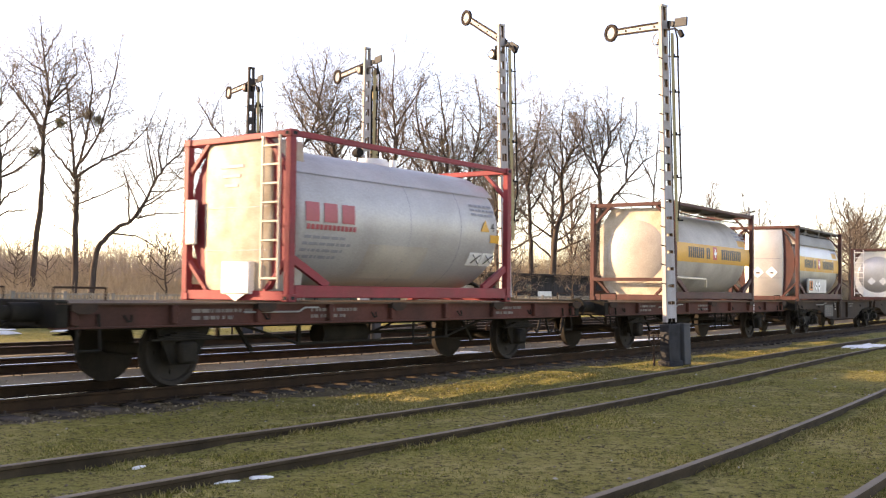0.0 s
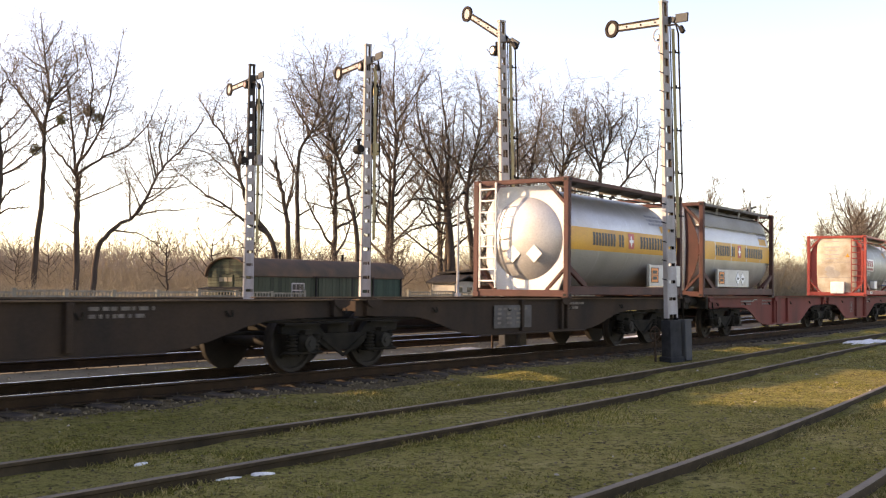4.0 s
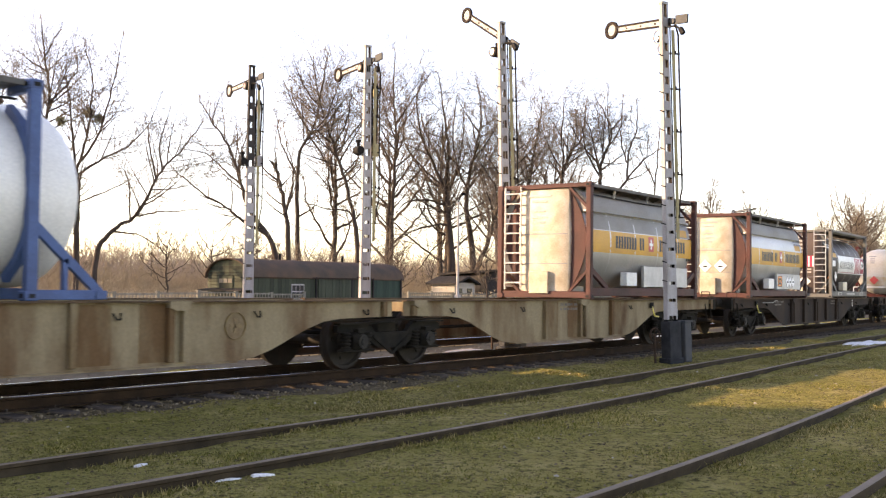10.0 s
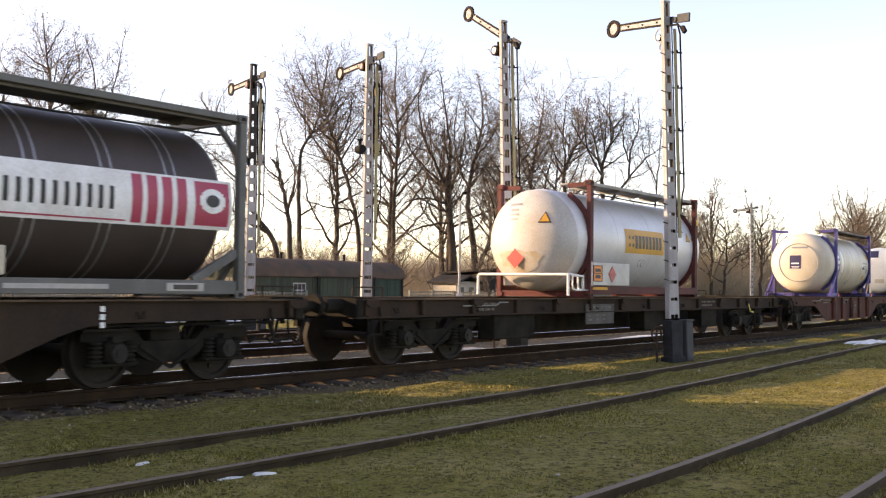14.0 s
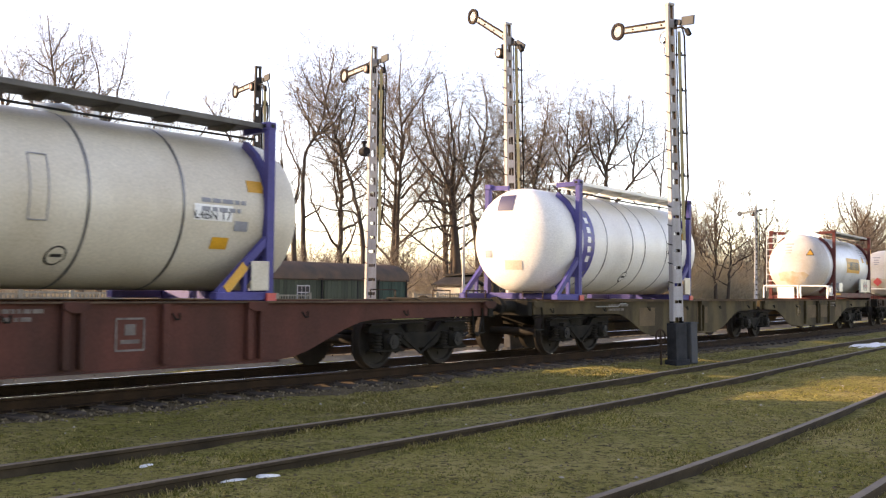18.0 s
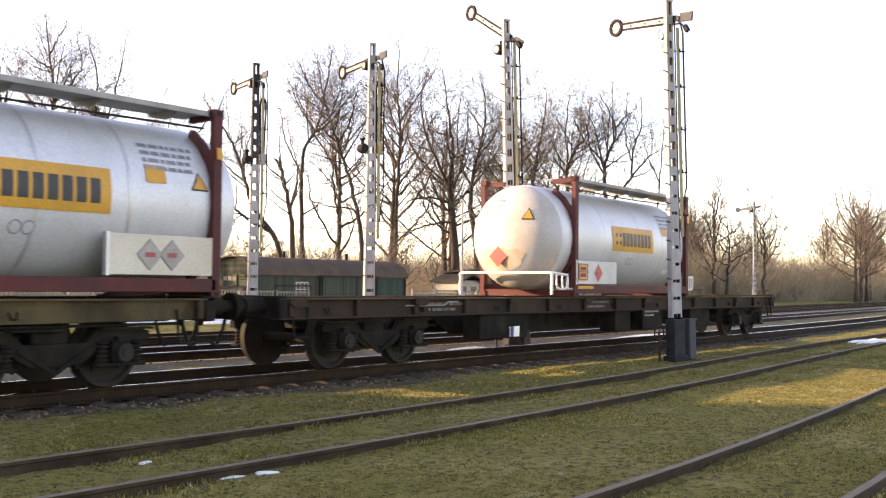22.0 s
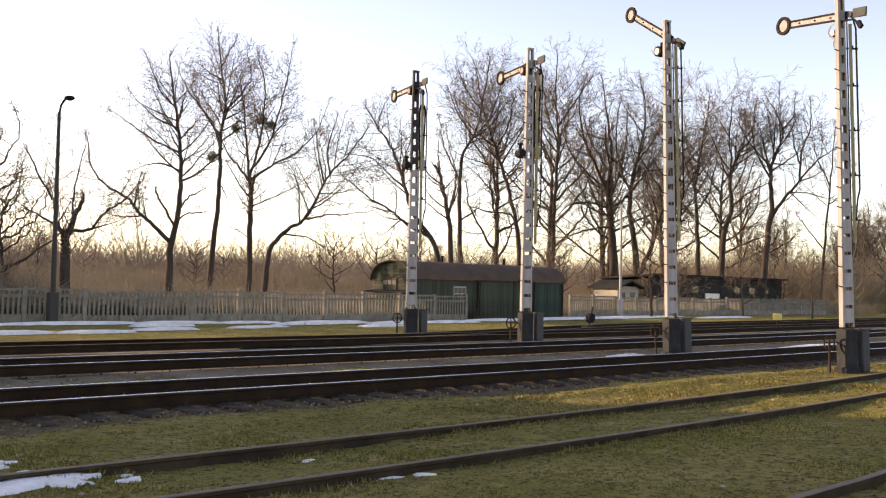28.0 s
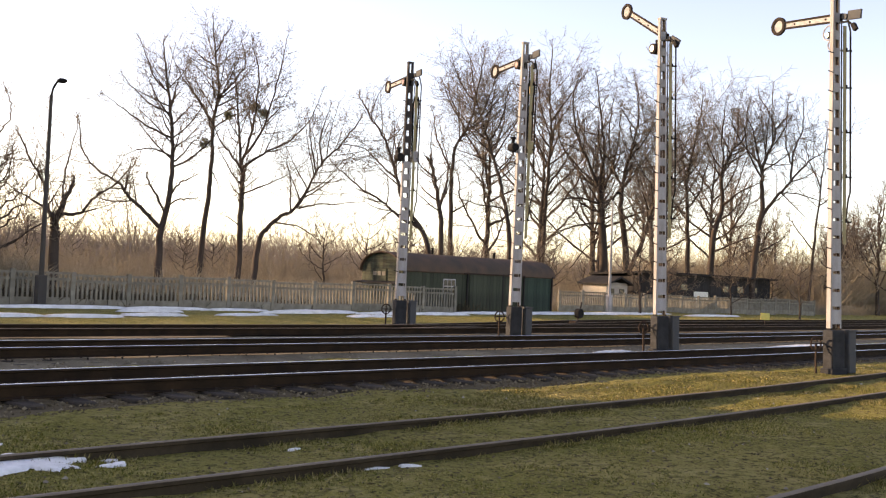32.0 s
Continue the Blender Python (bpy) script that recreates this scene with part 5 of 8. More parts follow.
lone_tree(85.2, 34.1, -61, 553, "spreading bare tree at the end of the grove",
          [(((0, -0.3), (0.5, 6.5), (0.9, 9.8), (0.7, 12.6), (1.3, 14.5), (1.8, 16.4), (0.4, 19.2)), 0.33, 0.03),
           (((0.7, 8.1), (1.9, 10.3), (3.2, 11.7), (4.6, 13.5), (5.8, 14.2)), 0.19, 0.03),
           (((3.1, 11.6), (3.4, 14.5), (4.1, 16.6), (4.2, 19.1)), 0.12, 0.03),
           (((0.7, 12.1), (-0.5, 14.2), (-0.9, 16.4)), 0.12, 0.03),
           (((1.7, 16.3), (2.7, 17.6), (2.8, 19.4)), 0.09, 0.03),
           (((0.5, 5.8), (1.7, 6.0), (3.0, 7.0)), 0.09, 0.03),
           (((2.3, 10.6), (3.9, 10.6), (5.6, 10.1)), 0.07, 0.03),
           (((3.3, 13.4), (2.7, 15.1), (2.7, 17.4)), 0.09, 0.03)], 1.62)
lone_tree(90.1, 31.1, -64, 560, "slender bare tree apart from the grove",
          [(((0, -0.3), (0.5, 5.8), (0.8, 9.9), (1.1, 14.0), (1.3, 16.6)), 0.15, 0.03),
           (((0.5, 6.3), (-1.1, 7.8), (-1.8, 8.8)), 0.07, 0.03),
           (((0.8, 9.9), (2.0, 10.9), (2.8, 13.0)), 0.07, 0.03),
           (((0.9, 11.4), (-0.0, 13.5), (-0.5, 15.0)), 0.07, 0.03)], 1.67, 0.7)

BARE = "bare broadleaf tree in winter with dark bark"
for row in ((70, 52, 18, 0, 10), (80, 54, 19, 1, 80), (84, 50, 18, 2, 150), (90, 55, 19, 3, 20), (97, 52, 19, 4, 75), (104, 56, 20, 0, 200), (112, 54, 20, 1, 300), (120, 56, 18, 2, 40)):
    tree(*row, BARE)
for row in ((143, 50, 15, 3, 170), (166, 60, 15, 0, 15), (150, 56, 13, 4, 60), (172, 52, 12, 2, 130), (190, 55, 13, 0, 220), (205, 50, 15, 3, 40), (222, 50, 17, 4, 100),
            (235, 58, 17, 1, 10), (138, 25, 10, 0, 40), (147, 28, 15, 1, 90), (156, 29, 14, 2, 200), (164, 32, 16, 4, 310), (173, 33, 15, 3, 20), (184, 36, 16, 0, 120), (196, 38, 17, 1, 260), (250, 52, 15, 3, 330), (268, 55, 15, 2, 70), (290, 60, 16, 4, 190), (180, 66, 14, 1, 80)):
    tree(*row, BARE)
rnd = random.Random(43)
for i in range(22):
    a, d = radians(rnd.uniform(61.0, 70.5)), rnd.uniform(112, 170)
    tree(d * math.sin(a), -12 + d * math.cos(a), rnd.uniform(8.5, 12.5), i % 4, rnd.uniform(0, 360), "bare woodland tree beyond the grove", True)
SMALL = "small bare young tree in the scrub"
rnd = random.Random(41)
for i in range(44):
    a, d = radians(rnd.uniform(10.0, 66.0)), rnd.uniform(66, 105)
    tree(d * math.sin(a), -12 + d * math.cos(a), rnd.uniform(3.8, 6.4), i % 4, rnd.uniform(0, 360), SMALL, True)
for row in ((16.6, 30.5, 8.0, 0, 10), (17.6, 31.6, 6.5, 1, 120), (15.2, 29.5, 7.0, 2, 220), (13.2, 29.0, 7.5, 3, 300)):
    tree(*row, SMALL, True)

# mistletoe
for x, y, z, r in ((33.13, 38.5, 10.24, 0.34), (34.35, 37.7, 10.8, 0.36), (34.75, 37.4, 10.5, 0.36), (32.1, 39.2, 8.54, 0.38)):
    rnd = random.Random(int(x * 100))
    segs = []
    for i in range(150):
        d = Vector((rnd.gauss(0, 1), rnd.gauss(0, 1), rnd.gauss(0, 1))).normalized()
        segs.append((d * r * 0.1, d * r * rnd.uniform(0.6, 1.05), 0.012, 0.008))
        e = (d + Vector((rnd.gauss(0, .5), rnd.gauss(0, .5), rnd.gauss(0, .5)))).normalized()
        segs.append((d * r * 0.55, d * r * 0.55 + e * r * 0.4, 0.013, 0.011))
    ob = new("mistletoe", stick_mesh("mistletoe", segs, M["mistletoe"], 4))
    ob.matrix_basis = pose(x, y, z)
    tagged(ob, "round dark clump of mistletoe in a bare tree", "mistletoe", "mistletoe clumps")


# ---- scrub and reeds behind the fence, far woods ----
def scrub(name, label, count, seed, xr, yr, hr, material, r, twigs=9):
    rnd = random.Random(seed)
    segs = []
    for i in range(count):
        x, y = rnd.uniform(*xr), rnd.uniform(*yr)
        h = rnd.uniform(*hr) * (0.35 + 1.3 * (noise.noise((x * 0.13, y * 0.13, 5.0)) * 0.5 + 0.5)) * (1.0 if rnd.random() < 0.93 else 1.25)
        base = Vector((x, y, -0.3))
        for k in range(twigs):
            d = Vector((rnd.gauss(0, 0.7), rnd.gauss(0, 0.7), 1)).normalized()
            p = base + Vector((rnd.gauss(0, 0.4), rnd.gauss(0, 0.4), 0))
            q = p + d * h * rnd.uniform(0.5, 1.0)
            segs.append((p, q, r, r * 0.5))
            for e in range(3):
                o = p.lerp(q, rnd.uniform(0.3, 0.95))
                segs.append((o, o + Vector((rnd.gauss(0, 0.4), rnd.gauss(0, 0.4), rnd.uniform(0.2, 0.7))) * h * 0.32, r * 0.7, r * 0.3))
    ob = new(name, stick_mesh(name, segs, material, 3))
    return tagged(ob, label, "scrub", kind="stuff")


scrub("scrub", "brown leafless scrub and dry reeds", 5200, 1, (10, 100), (29.5, 50), (0.5, 1.8), M["scrub"], 0.015)
scrub("brambles", "dark low brambles behind the fence", 900, 21, (6, 40), (25.0, 27.6), (0.45, 0.85), M["bramble"], 0.014, 12)
scrub("bush", "brown dry bush over the fence", 40, 11, (12.0, 14.2), (25.2, 26.6), (1.7, 2.5), M["scrub"], 0.014, 14)
scrub("bush", "tall brown thorn bushes by the lamp post", 80, 12, (10.5, 18.5), (28.0, 33.0), (1.6, 2.8), M["scrub"], 0.014, 14)
scrub("scrub", "brown leafless thicket farther back", 2600, 2, (10, 190), (55, 90), (1.8, 4.2), M["scrub"], 0.016, 22)
scrub("scrub", "thicket and reeds along the line far ahead", 2600, 3, (100, 330), (32, 70), (3.5, 8.5), M["scrub"], 0.04, 14)
scrub("far_woods", "far bare woods on the horizon", 2400, 4, (40, 700), (150, 300), (8, 15), M["woods"], 0.08, 16)

# added out of view, thick-twigged, to keep sun off the ground before the fence
scrub("woods", "unseen dense thicket added to shade the fence strip and far tracks", 1100, 5, (-70, 9), (48, 64), (8, 11), M["scrub"], 0.10, 12)

# ---- an unseen tall block past the lamp, added only to shade the near tracks ----
t = thing("building", "unseen tall plastered block added to shade the near tracks", "building", pose(-21.0, 27, -0.3))
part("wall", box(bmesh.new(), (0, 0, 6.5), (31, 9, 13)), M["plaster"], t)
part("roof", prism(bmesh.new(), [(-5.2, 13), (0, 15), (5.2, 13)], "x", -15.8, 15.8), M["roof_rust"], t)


# ---- the train ----
SPEED = 8.975
MOVERS = []


def station(u, t):
    return u - SPEED * t


def rolling_rows(u, length):
    """Poses of a body whose leading end stands at u at the start."""
    rows = []
    for k in range(65):
        t = k * 0.5
        a = line(station(u, t))
        b = line(station(u + length, t))
        rows.append((t, pose(a[0], a[1], 0, 0, 0, math.degrees(math.atan2(b[1] - a[1], b[0] - a[0])))))
    return rows


def mover(ob, u, length):
    MOVERS.append((ob, u, length))
    ob.matrix_basis = rolling_rows(u, length)[0][1]
    return ob


DECK = 1.14
CL, CW, CH = 6.058, 2.438, 2.591


def section(power, hw, hh, n=40):
    """Cross-section of a tank: a circle for power 2, squarer above that."""
    out = []
    for k in range(n):
        a = math.tau * k / n
        c, s = math.cos(a), math.sin(a)
        out.append((hw * math.copysign(abs(c) ** (2 / power), c), hh * math.copysign(abs(s) ** (2 / power), s)))
    return out


def tank_skin(bm, x0, x1, zc, hw, hh, power, dish, flat=2.2):
    """A lying tank from x0 to x1 with dished ends."""
    sec = section(power, hw, hh)
    rings = []
    prof = [(x0 + dish * (1 - (1 - r ** flat) ** (1 / flat)), r) for r in (0.04, 0.25, 0.45, 0.62, 0.76, 0.86, 0.93, 0.975, 1.0)]
    full = prof + [(x1 + x0 - x, r) for x, r in prof[::-1]]
    for x, r in full:
        rings.append([(x, y * r, zc + z * r) for y, z in sec])
    return ring_rows(bm, rings)


def wrap(bm, xa, xb, za, zb, zc, hw, hh, power, side=-1, lift=0.006, n=8):
    """A patch on the tank's side between two heights."""
    def y_at(z):
        f = min(1.0, abs((z - zc) / hh))
        return side * (hw * (1 - f ** power) ** (1 / power) + lift)
    za, zb = max(za, zc - hh * 0.985), min(zb, zc + hh * 0.985)
    zs = [za + (zb - za) * k / n for k in range(n + 1)]
    A = [bm.verts.new((xa, y_at(z), z)) for z in zs]
    B = [bm.verts.new((xb, y_at(z), z)) for z in zs]
    for i in range(n):
        bm.faces.new((A[i], B[i], B[i + 1], A[i + 1]) if side < 0 else (A[i], A[i + 1], B[i + 1], B[i]))
    return bm


def corner_castings(t, material):
    bm = box(bmesh.new(), (0, 0, 0), (0.178, 0.162, 0.118), bevel=0.012)
    box(bm, (0, -0.08, 0), (0.08, 0.012, 0.05), mi=1)
    box(bm, (-0.088, 0, 0), (0.012, 0.07, 0.05), mi=1)
    me = finish(bm, "corner_casting", [material, M["hose"]])
    for x in (0.089, CL - 0.089):
        for y in (-CW / 2 + 0.081, CW / 2 - 0.081):
            for z in (0.059, CH - 0.059):
                part("corner_casting", me, None, t, "", pose(x, y, DECK + z, 0, 0, 0 if y < 0 else 180))


HY = CW / 2 - 0.065


def frame_box(t, fr, top_side=True, gusset=True):
    """Corner posts, end beams, braces and side rails of a 20-foot frame."""
    corner_castings(t, fr)
    for x in (0.07, CL - 0.07):
        for y in (-HY, HY):
            part("corner_post", box(bmesh.new(), (x, y, DECK + CH / 2), (0.13, 0.12, CH - 0.22), bevel=0.01), fr, t)
        part("end_beam", box(bmesh.new(), (x, 0, DECK + 0.09), (0.1, CW - 0.28, 0.15), bevel=0.01), fr, t)
        part("end_beam", box(bmesh.new(), (x, 0, DECK + CH - 0.06), (0.1, CW - 0.28, 0.1), bevel=0.01), fr, t)
        if gusset:
            for y in (-1, 1):
                for z, s in ((DECK + 0.16, 1), (DECK + CH - 0.1, -1)):
                    part("gusset", bar(bmesh.new(), (x, y * (HY - 0.03), z + s * 0.48), (x, y * (HY - 0.5), z), 0.06, 0.08, (1, 0, 0)), fr, t)
    for y in (-HY, HY):
        part("bottom_rail", box(bmesh.new(), (CL / 2, y, DECK + 0.16), (CL - 0.3, 0.1, 0.19), bevel=0.01), fr, t)
        for xa, xb in ((0.14, 0.9), (CL - 0.14, CL - 0.9)):
            part("brace", bar(bmesh.new(), (xa, y, DECK + 0.64), (xb, y, DECK + 0.25), 0.07, 0.12), fr, t)
        if top_side:
            part("top_rail", box(bmesh.new(), (CL / 2, y, DECK + CH - 0.055), (CL - 0.3, 0.07, 0.09), bevel=0.008), fr, t)


def swap_frame(t, fr, foot=True, inward=False):
    """Frame of a swap tank: posts in from the ends, saddles, and feet that reach out under the overhang."""
    corner_castings(t, fr)
    for x, o in ((0.09, -1), (CL - 0.09, 1)):
        for s in (-1, 1):
            y = s * (HY + 0.01)
            part("corner_post", prism(bmesh.new(), [(x - 0.07, DECK + 0.1), (x + 0.07, DECK + 0.1), (x + 0.07, DECK + CH - 0.1), (x - 0.07, DECK + CH - 0.1)], "y", y - 0.05, y + 0.05), fr, t)
            # saddle that hugs the tank
            rr = []
            for k in range(9):
                a = radians(-58 + 116 * k / 8)
                c, q = math.cos(a), math.sin(a)
                zc = DECK + 1.28
                rr.append([(x - 0.05, s * 1.155 * c, zc + 1.155 * q), (x + 0.05, s * 1.155 * c, zc + 1.155 * q),
                           (x + 0.05, s * min(1.25 * c, 1.16), zc + 1.26 * q), (x - 0.05, s * min(1.25 * c, 1.16), zc + 1.26 * q)])
            part("saddle", ring_rows(bmesh.new(), rr), fr, t)
            part("top_brace", bar(bmesh.new(), (x, s * (HY - 0.02), DECK + CH - 0.08), (x, s * 0.62, DECK + CH - 0.1), 0.07, 0.1), fr, t)
            if foot:
                o = -1 if inward else o
                part("foot_beam", box(bmesh.new(), (x + o * 0.48, y, DECK + 0.07), (0.98, 0.1, 0.12), bevel=0.01), fr, t)
                part("foot_brace", bar(bmesh.new(), (x + o * 0.93, y, DECK + 0.1), (x, y, DECK + 0.92), 0.07, 0.11), fr, t)
                part("foot_strut", bar(bmesh.new(), (x + o * 0.45, y, DECK + 0.1), (x + o * 0.45, y, DECK + 0.5), 0.06, 0.07, (0, 1, 0)), fr, t)
                part("foot_tip", box(bmesh.new(), (x + o * 0.93, y, DECK + 0.07), (0.16, 0.15, 0.11), bevel=0.01), fr, t)
            else:
                part("bottom_rail", box(bmesh.new(), (x - o * 1.5, y, DECK + 0.17), (3.0, 0.1, 0.18), bevel=0.01), fr, t) if o < 0 else \
                    part("bottom_rail", box(bmesh.new(), (x - o * 1.45, y, DECK + 0.17), (2.9, 0.1, 0.18), bevel=0.01), fr, t)
        part("cross_beam", box(bmesh.new(), (x, 0, DECK + 0.08), (0.12, CW - 0.3, 0.13)), fr, t)


def ladder(t, x, y, z0, z1, w, material, rungs=9):
    l = part("ladder", bar(bmesh.new(), (x, y - w / 2, z0), (x, y - w / 2, z1), 0.045, 0.025, (0, 1, 0)), material, t)
    part("ladder_stile", bar(bmesh.new(), (x, y + w / 2, z0), (x, y + w / 2, z1), 0.045, 0.025, (0, 1, 0)), material, l)
    for i in range(rungs):
        z = z0 + 0.15 + (z1 - z0 - 0.3) * i / (rungs - 1)
        part("rung", rod(bmesh.new(), (x, y - w / 2, z), (x, y + w / 2, z), 0.02, 6), material, l)
    return l


def walkway(t, x0, x1, z, material, drops=4):
    """A broad plank way along the near shoulder, with an edge angle and brackets down to the tank."""
    ye, yi, n = -1.07, -0.38, 4
    for i in range(n):
        yy = ye + (yi - ye) * (i + 0.5) / n
        part("walkway_plank", box(bmesh.new(), ((x0 + x1) / 2, yy, z), (x1 - x0, (yi - ye) / n - 0.012, 0.03)), material, t)
    part("walkway_edge", box(bmesh.new(), ((x0 + x1) / 2, ye - 0.02, z - 0.012), (x1 - x0, 0.03, 0.075), bevel=0.006), material, t)
    for i in range(drops):
        x = x0 + (x1 - x0) * (i + 0.5) / drops
        bm = prism(bmesh.new(), [(ye + 0.03, z - 0.018), (yi, z - 0.018), (yi, z - 0.06), (-0.78, z - 0.13), (-0.9, z - 0.1)], "x", x - 0.012, x + 0.012)
        part("walkway_bracket", bm, material, t)
    part("drain_hose", tube(bmesh.new(), [(x0 + 0.1, -0.97, z - 0.2), ((x0 + x1) / 2, -0.97, z - 0.23), (x1 - 0.1, -0.97, z - 0.2)], 0.016, 6), M["hose"], t)


def manhole(t, x, z):
    bm = rod(bmesh.new(), (x, 0, z - 0.1), (x, 0, z + 0.05), 0.3, 18)
    rod(bm, (x, 0, z + 0.05), (x, 0, z + 0.09), 0.26, 18)
    part("manhole", bm, M["galv"], t, "round steel lid on the crown")
    part("crown_valve", rod(bmesh.new(), (x + 0.7, 0.1, z - 0.1), (x + 0.7, 0.1, z + 0.16), 0.06, 10), M["galv"], t)


def patch(t, name, xa, xb, za, zb, material, tk, lift=0.006, label=""):
    """A flat decal on the tank's near side; heights count from the deck."""
    return part(name, wrap(bmesh.new(), xa, xb, DECK + za, DECK + zb, *tk, lift=lift), material, t, label)


def word(t, count, xa, xb, za, zb, material, tk, skip=(), label="", fill=0.74):
    """A brand word as plain upright bars of its letters' size."""
    step = (xb - xa) / count
    ob = None
    for i in range(count):
        if i not in skip:
            x = xa + i * step
            ob = patch(t, "brand_block", x, x + step * fill, za, zb, material, tk, 0.012, label if ob is None else "")
    return ob


def lines(t, xa, xb, z, rows, pitch, h, material, tk, seed=1):
    """Unreadable small print as plain bars."""
    rnd = random.Random(seed)
    bm = bmesh.new()
    for r in range(rows):
        x = xa
        end = xb - rnd.uniform(0, 0.25) * (xb - xa)
        while x < end - 0.04:
            ww = min(rnd.uniform(0.05, 0.2), end - x)
            wrap(bm, x, x + ww, DECK + z - r * pitch, DECK + z - r * pitch + h, *tk, lift=0.010, n=2)
            x += ww + 0.03
    return tagged(part("small_print", bm, material, t), kind="stuff")


def bands(t, xs, tk, material, w=0.035, lift=1.008):
    zc, hw, hh, power = tk
    for x in xs:
        rings = [[(xx, y * lift, zc + z * lift) for y, z in section(power, hw, hh)] for xx in (x - w, x + w)]
        part("hoop", ring_rows(bmesh.new(), rings, caps=False), material, t, "thin jacket seam hoop")


def oval(t, name, x, z, rx, rz, material, tk, lift, label=""):
    """An oval decal on the tank's near side."""
    bm = bmesh.new()
    n = 12
    for k in range(n):
        a, b = -1 + 2 * k / n, -1 + 2 * (k + 1) / n
        m = math.sqrt(max(0.02, 1 - ((a + b) / 2) ** 2))
        wrap(bm, x + a * rx, x + b * rx, DECK + z - rz * m, DECK + z + rz * m, *tk, lift=lift, n=3)
    return part(name, bm, material, t, label)


def outline(t, xa, xb, za, zb, material, tk, s=0.014):
    """A thin rectangular outline on the tank's near side."""
    bm = bmesh.new()
    for a, b, c, d in ((xa, xb, za, za + s), (xa, xb, zb - s, zb), (xa, xa + s, za, zb), (xb - s, xb, za, zb)):
        wrap(bm, a, b, DECK + c, DECK + d, *tk, lift=0.011, n=4)
    return part("outline_mark", bm, material, t)


def diamond(parent, x, y, z, r, material, axis="y", label=""):
    """A hazard diamond as a thin plate, facing the side or the end."""
    bm = bmesh.new()
    if axis == "y":
        prism(bm, [(x - r, z), (x, z - r), (x + r, z), (x, z + r)], "y", y - 0.004, y + 0.004)
    else:
        prism(bm, [(y - r, z), (y, z - r), (y + r, z), (y, z + r)], "x", x - 0.004, x + 0.004)
    return part("hazard_diamond", bm, material, parent, label)


def digits(body, size):
    """Printed digits as a flat mesh, standing in the x-z plane when turned up by 90 degrees."""
    cu = bpy.data.curves.new("digits", "FONT")
    cu.body, cu.size, cu.align_x, cu.extrude = body, size * 1.35, "CENTER", 0.003
    ob = bpy.data.objects.new("digits", cu)
    scene.collection.objects.link(ob)
    me = bpy.data.meshes.new_from_object(ob.evaluated_get(bpy.context.evaluated_depsgraph_get()))
    bpy.data.objects.remove(ob)
    me.materials.clear()
    me.materials.append(M["ink"])
    return me


def frame_strip(x, y, z, w, h, s=0.018):
    """A thin rectangular border."""
    bm = bmesh.new()
    for dx, dz, ww, hh in ((0, h / 2, w, s), (0, -h / 2, w, s), (w / 2, 0, s, h), (-w / 2, 0, s, h)):
        box(bm, (x + dx, y, z + dz), (ww, 0.006, hh))
    return bm


def sign_board(t, xa, xb, za, zb, y=-1.19, orange=True, marks=(0.35, 0.55), mark="sign_white", plate="board_white", dirty=False, code=None):
    """A placard holder on the side: plate, orange code panel and diamonds."""
    b = part("placard_board", box(bmesh.new(), ((xa + xb) / 2, y, DECK + (za + zb) / 2), (xb - xa, 0.03, zb - za), bevel=0.006), M["tank_cream" if dirty else plate], t, "pale placard board")
    h = zb - za
    part("placard_frame", box(bmesh.new(), (xa - 0.02, y + 0.01, DECK + (za + zb) / 2), (0.05, 0.07, h + 0.03)), M["galv"], b)
    if orange:
        part("code_panel", box(bmesh.new(), (xa + 0.06 + 0.2, y - 0.02, DECK + za + h * 0.52), (0.4, 0.012, h * 0.68)), M["sign_orange"], b, "orange code panel")
        part("code_line", box(bmesh.new(), (xa + 0.26, y - 0.029, DECK + za + h * 0.52), (0.4, 0.006, 0.02)), M["ink"], b)
        part("code_border", frame_strip(xa + 0.26, y - 0.029, DECK + za + h * 0.52, 0.4, h * 0.68), M["ink"], b)
        for k in (-0.14, 0.14):
            if code:
                part("code_print", digits(code[0] if k > 0 else code[1], h * 0.23), M["ink"], b, "", pose(xa + 0.26, y - 0.030, DECK + za + h * (0.52 + k) - h * 0.08, 90))
                continue
            part("code_print", box(bmesh.new(), (xa + 0.26, y - 0.029, DECK + za + h * (0.52 + k)), (0.24, 0.006, h * 0.15)), M["ink"], b)
    for k, f in enumerate(marks):
        x = xa + (xb - xa) * f
        part("diamond_edge", prism(bmesh.new(), [(x - h * 0.4, DECK + za + h * 0.5), (x, DECK + za + h * 0.1), (x + h * 0.4, DECK + za + h * 0.5), (x, DECK + za + h * 0.9)], "y", y - 0.020, y - 0.012), M["ink_grey"], b)
        d = diamond(b, x, y - 0.024, DECK + za + h * 0.5, h * 0.36, M["diamond_white" if mark == "sign_white" else mark])
        part("diamond_print", box(bmesh.new(), (x, y - 0.032, DECK + za + h * 0.5), (0.15, 0.006, h * 0.12)), M["ink" if mark == "sign_white" else "ink_red"], d)
    return b


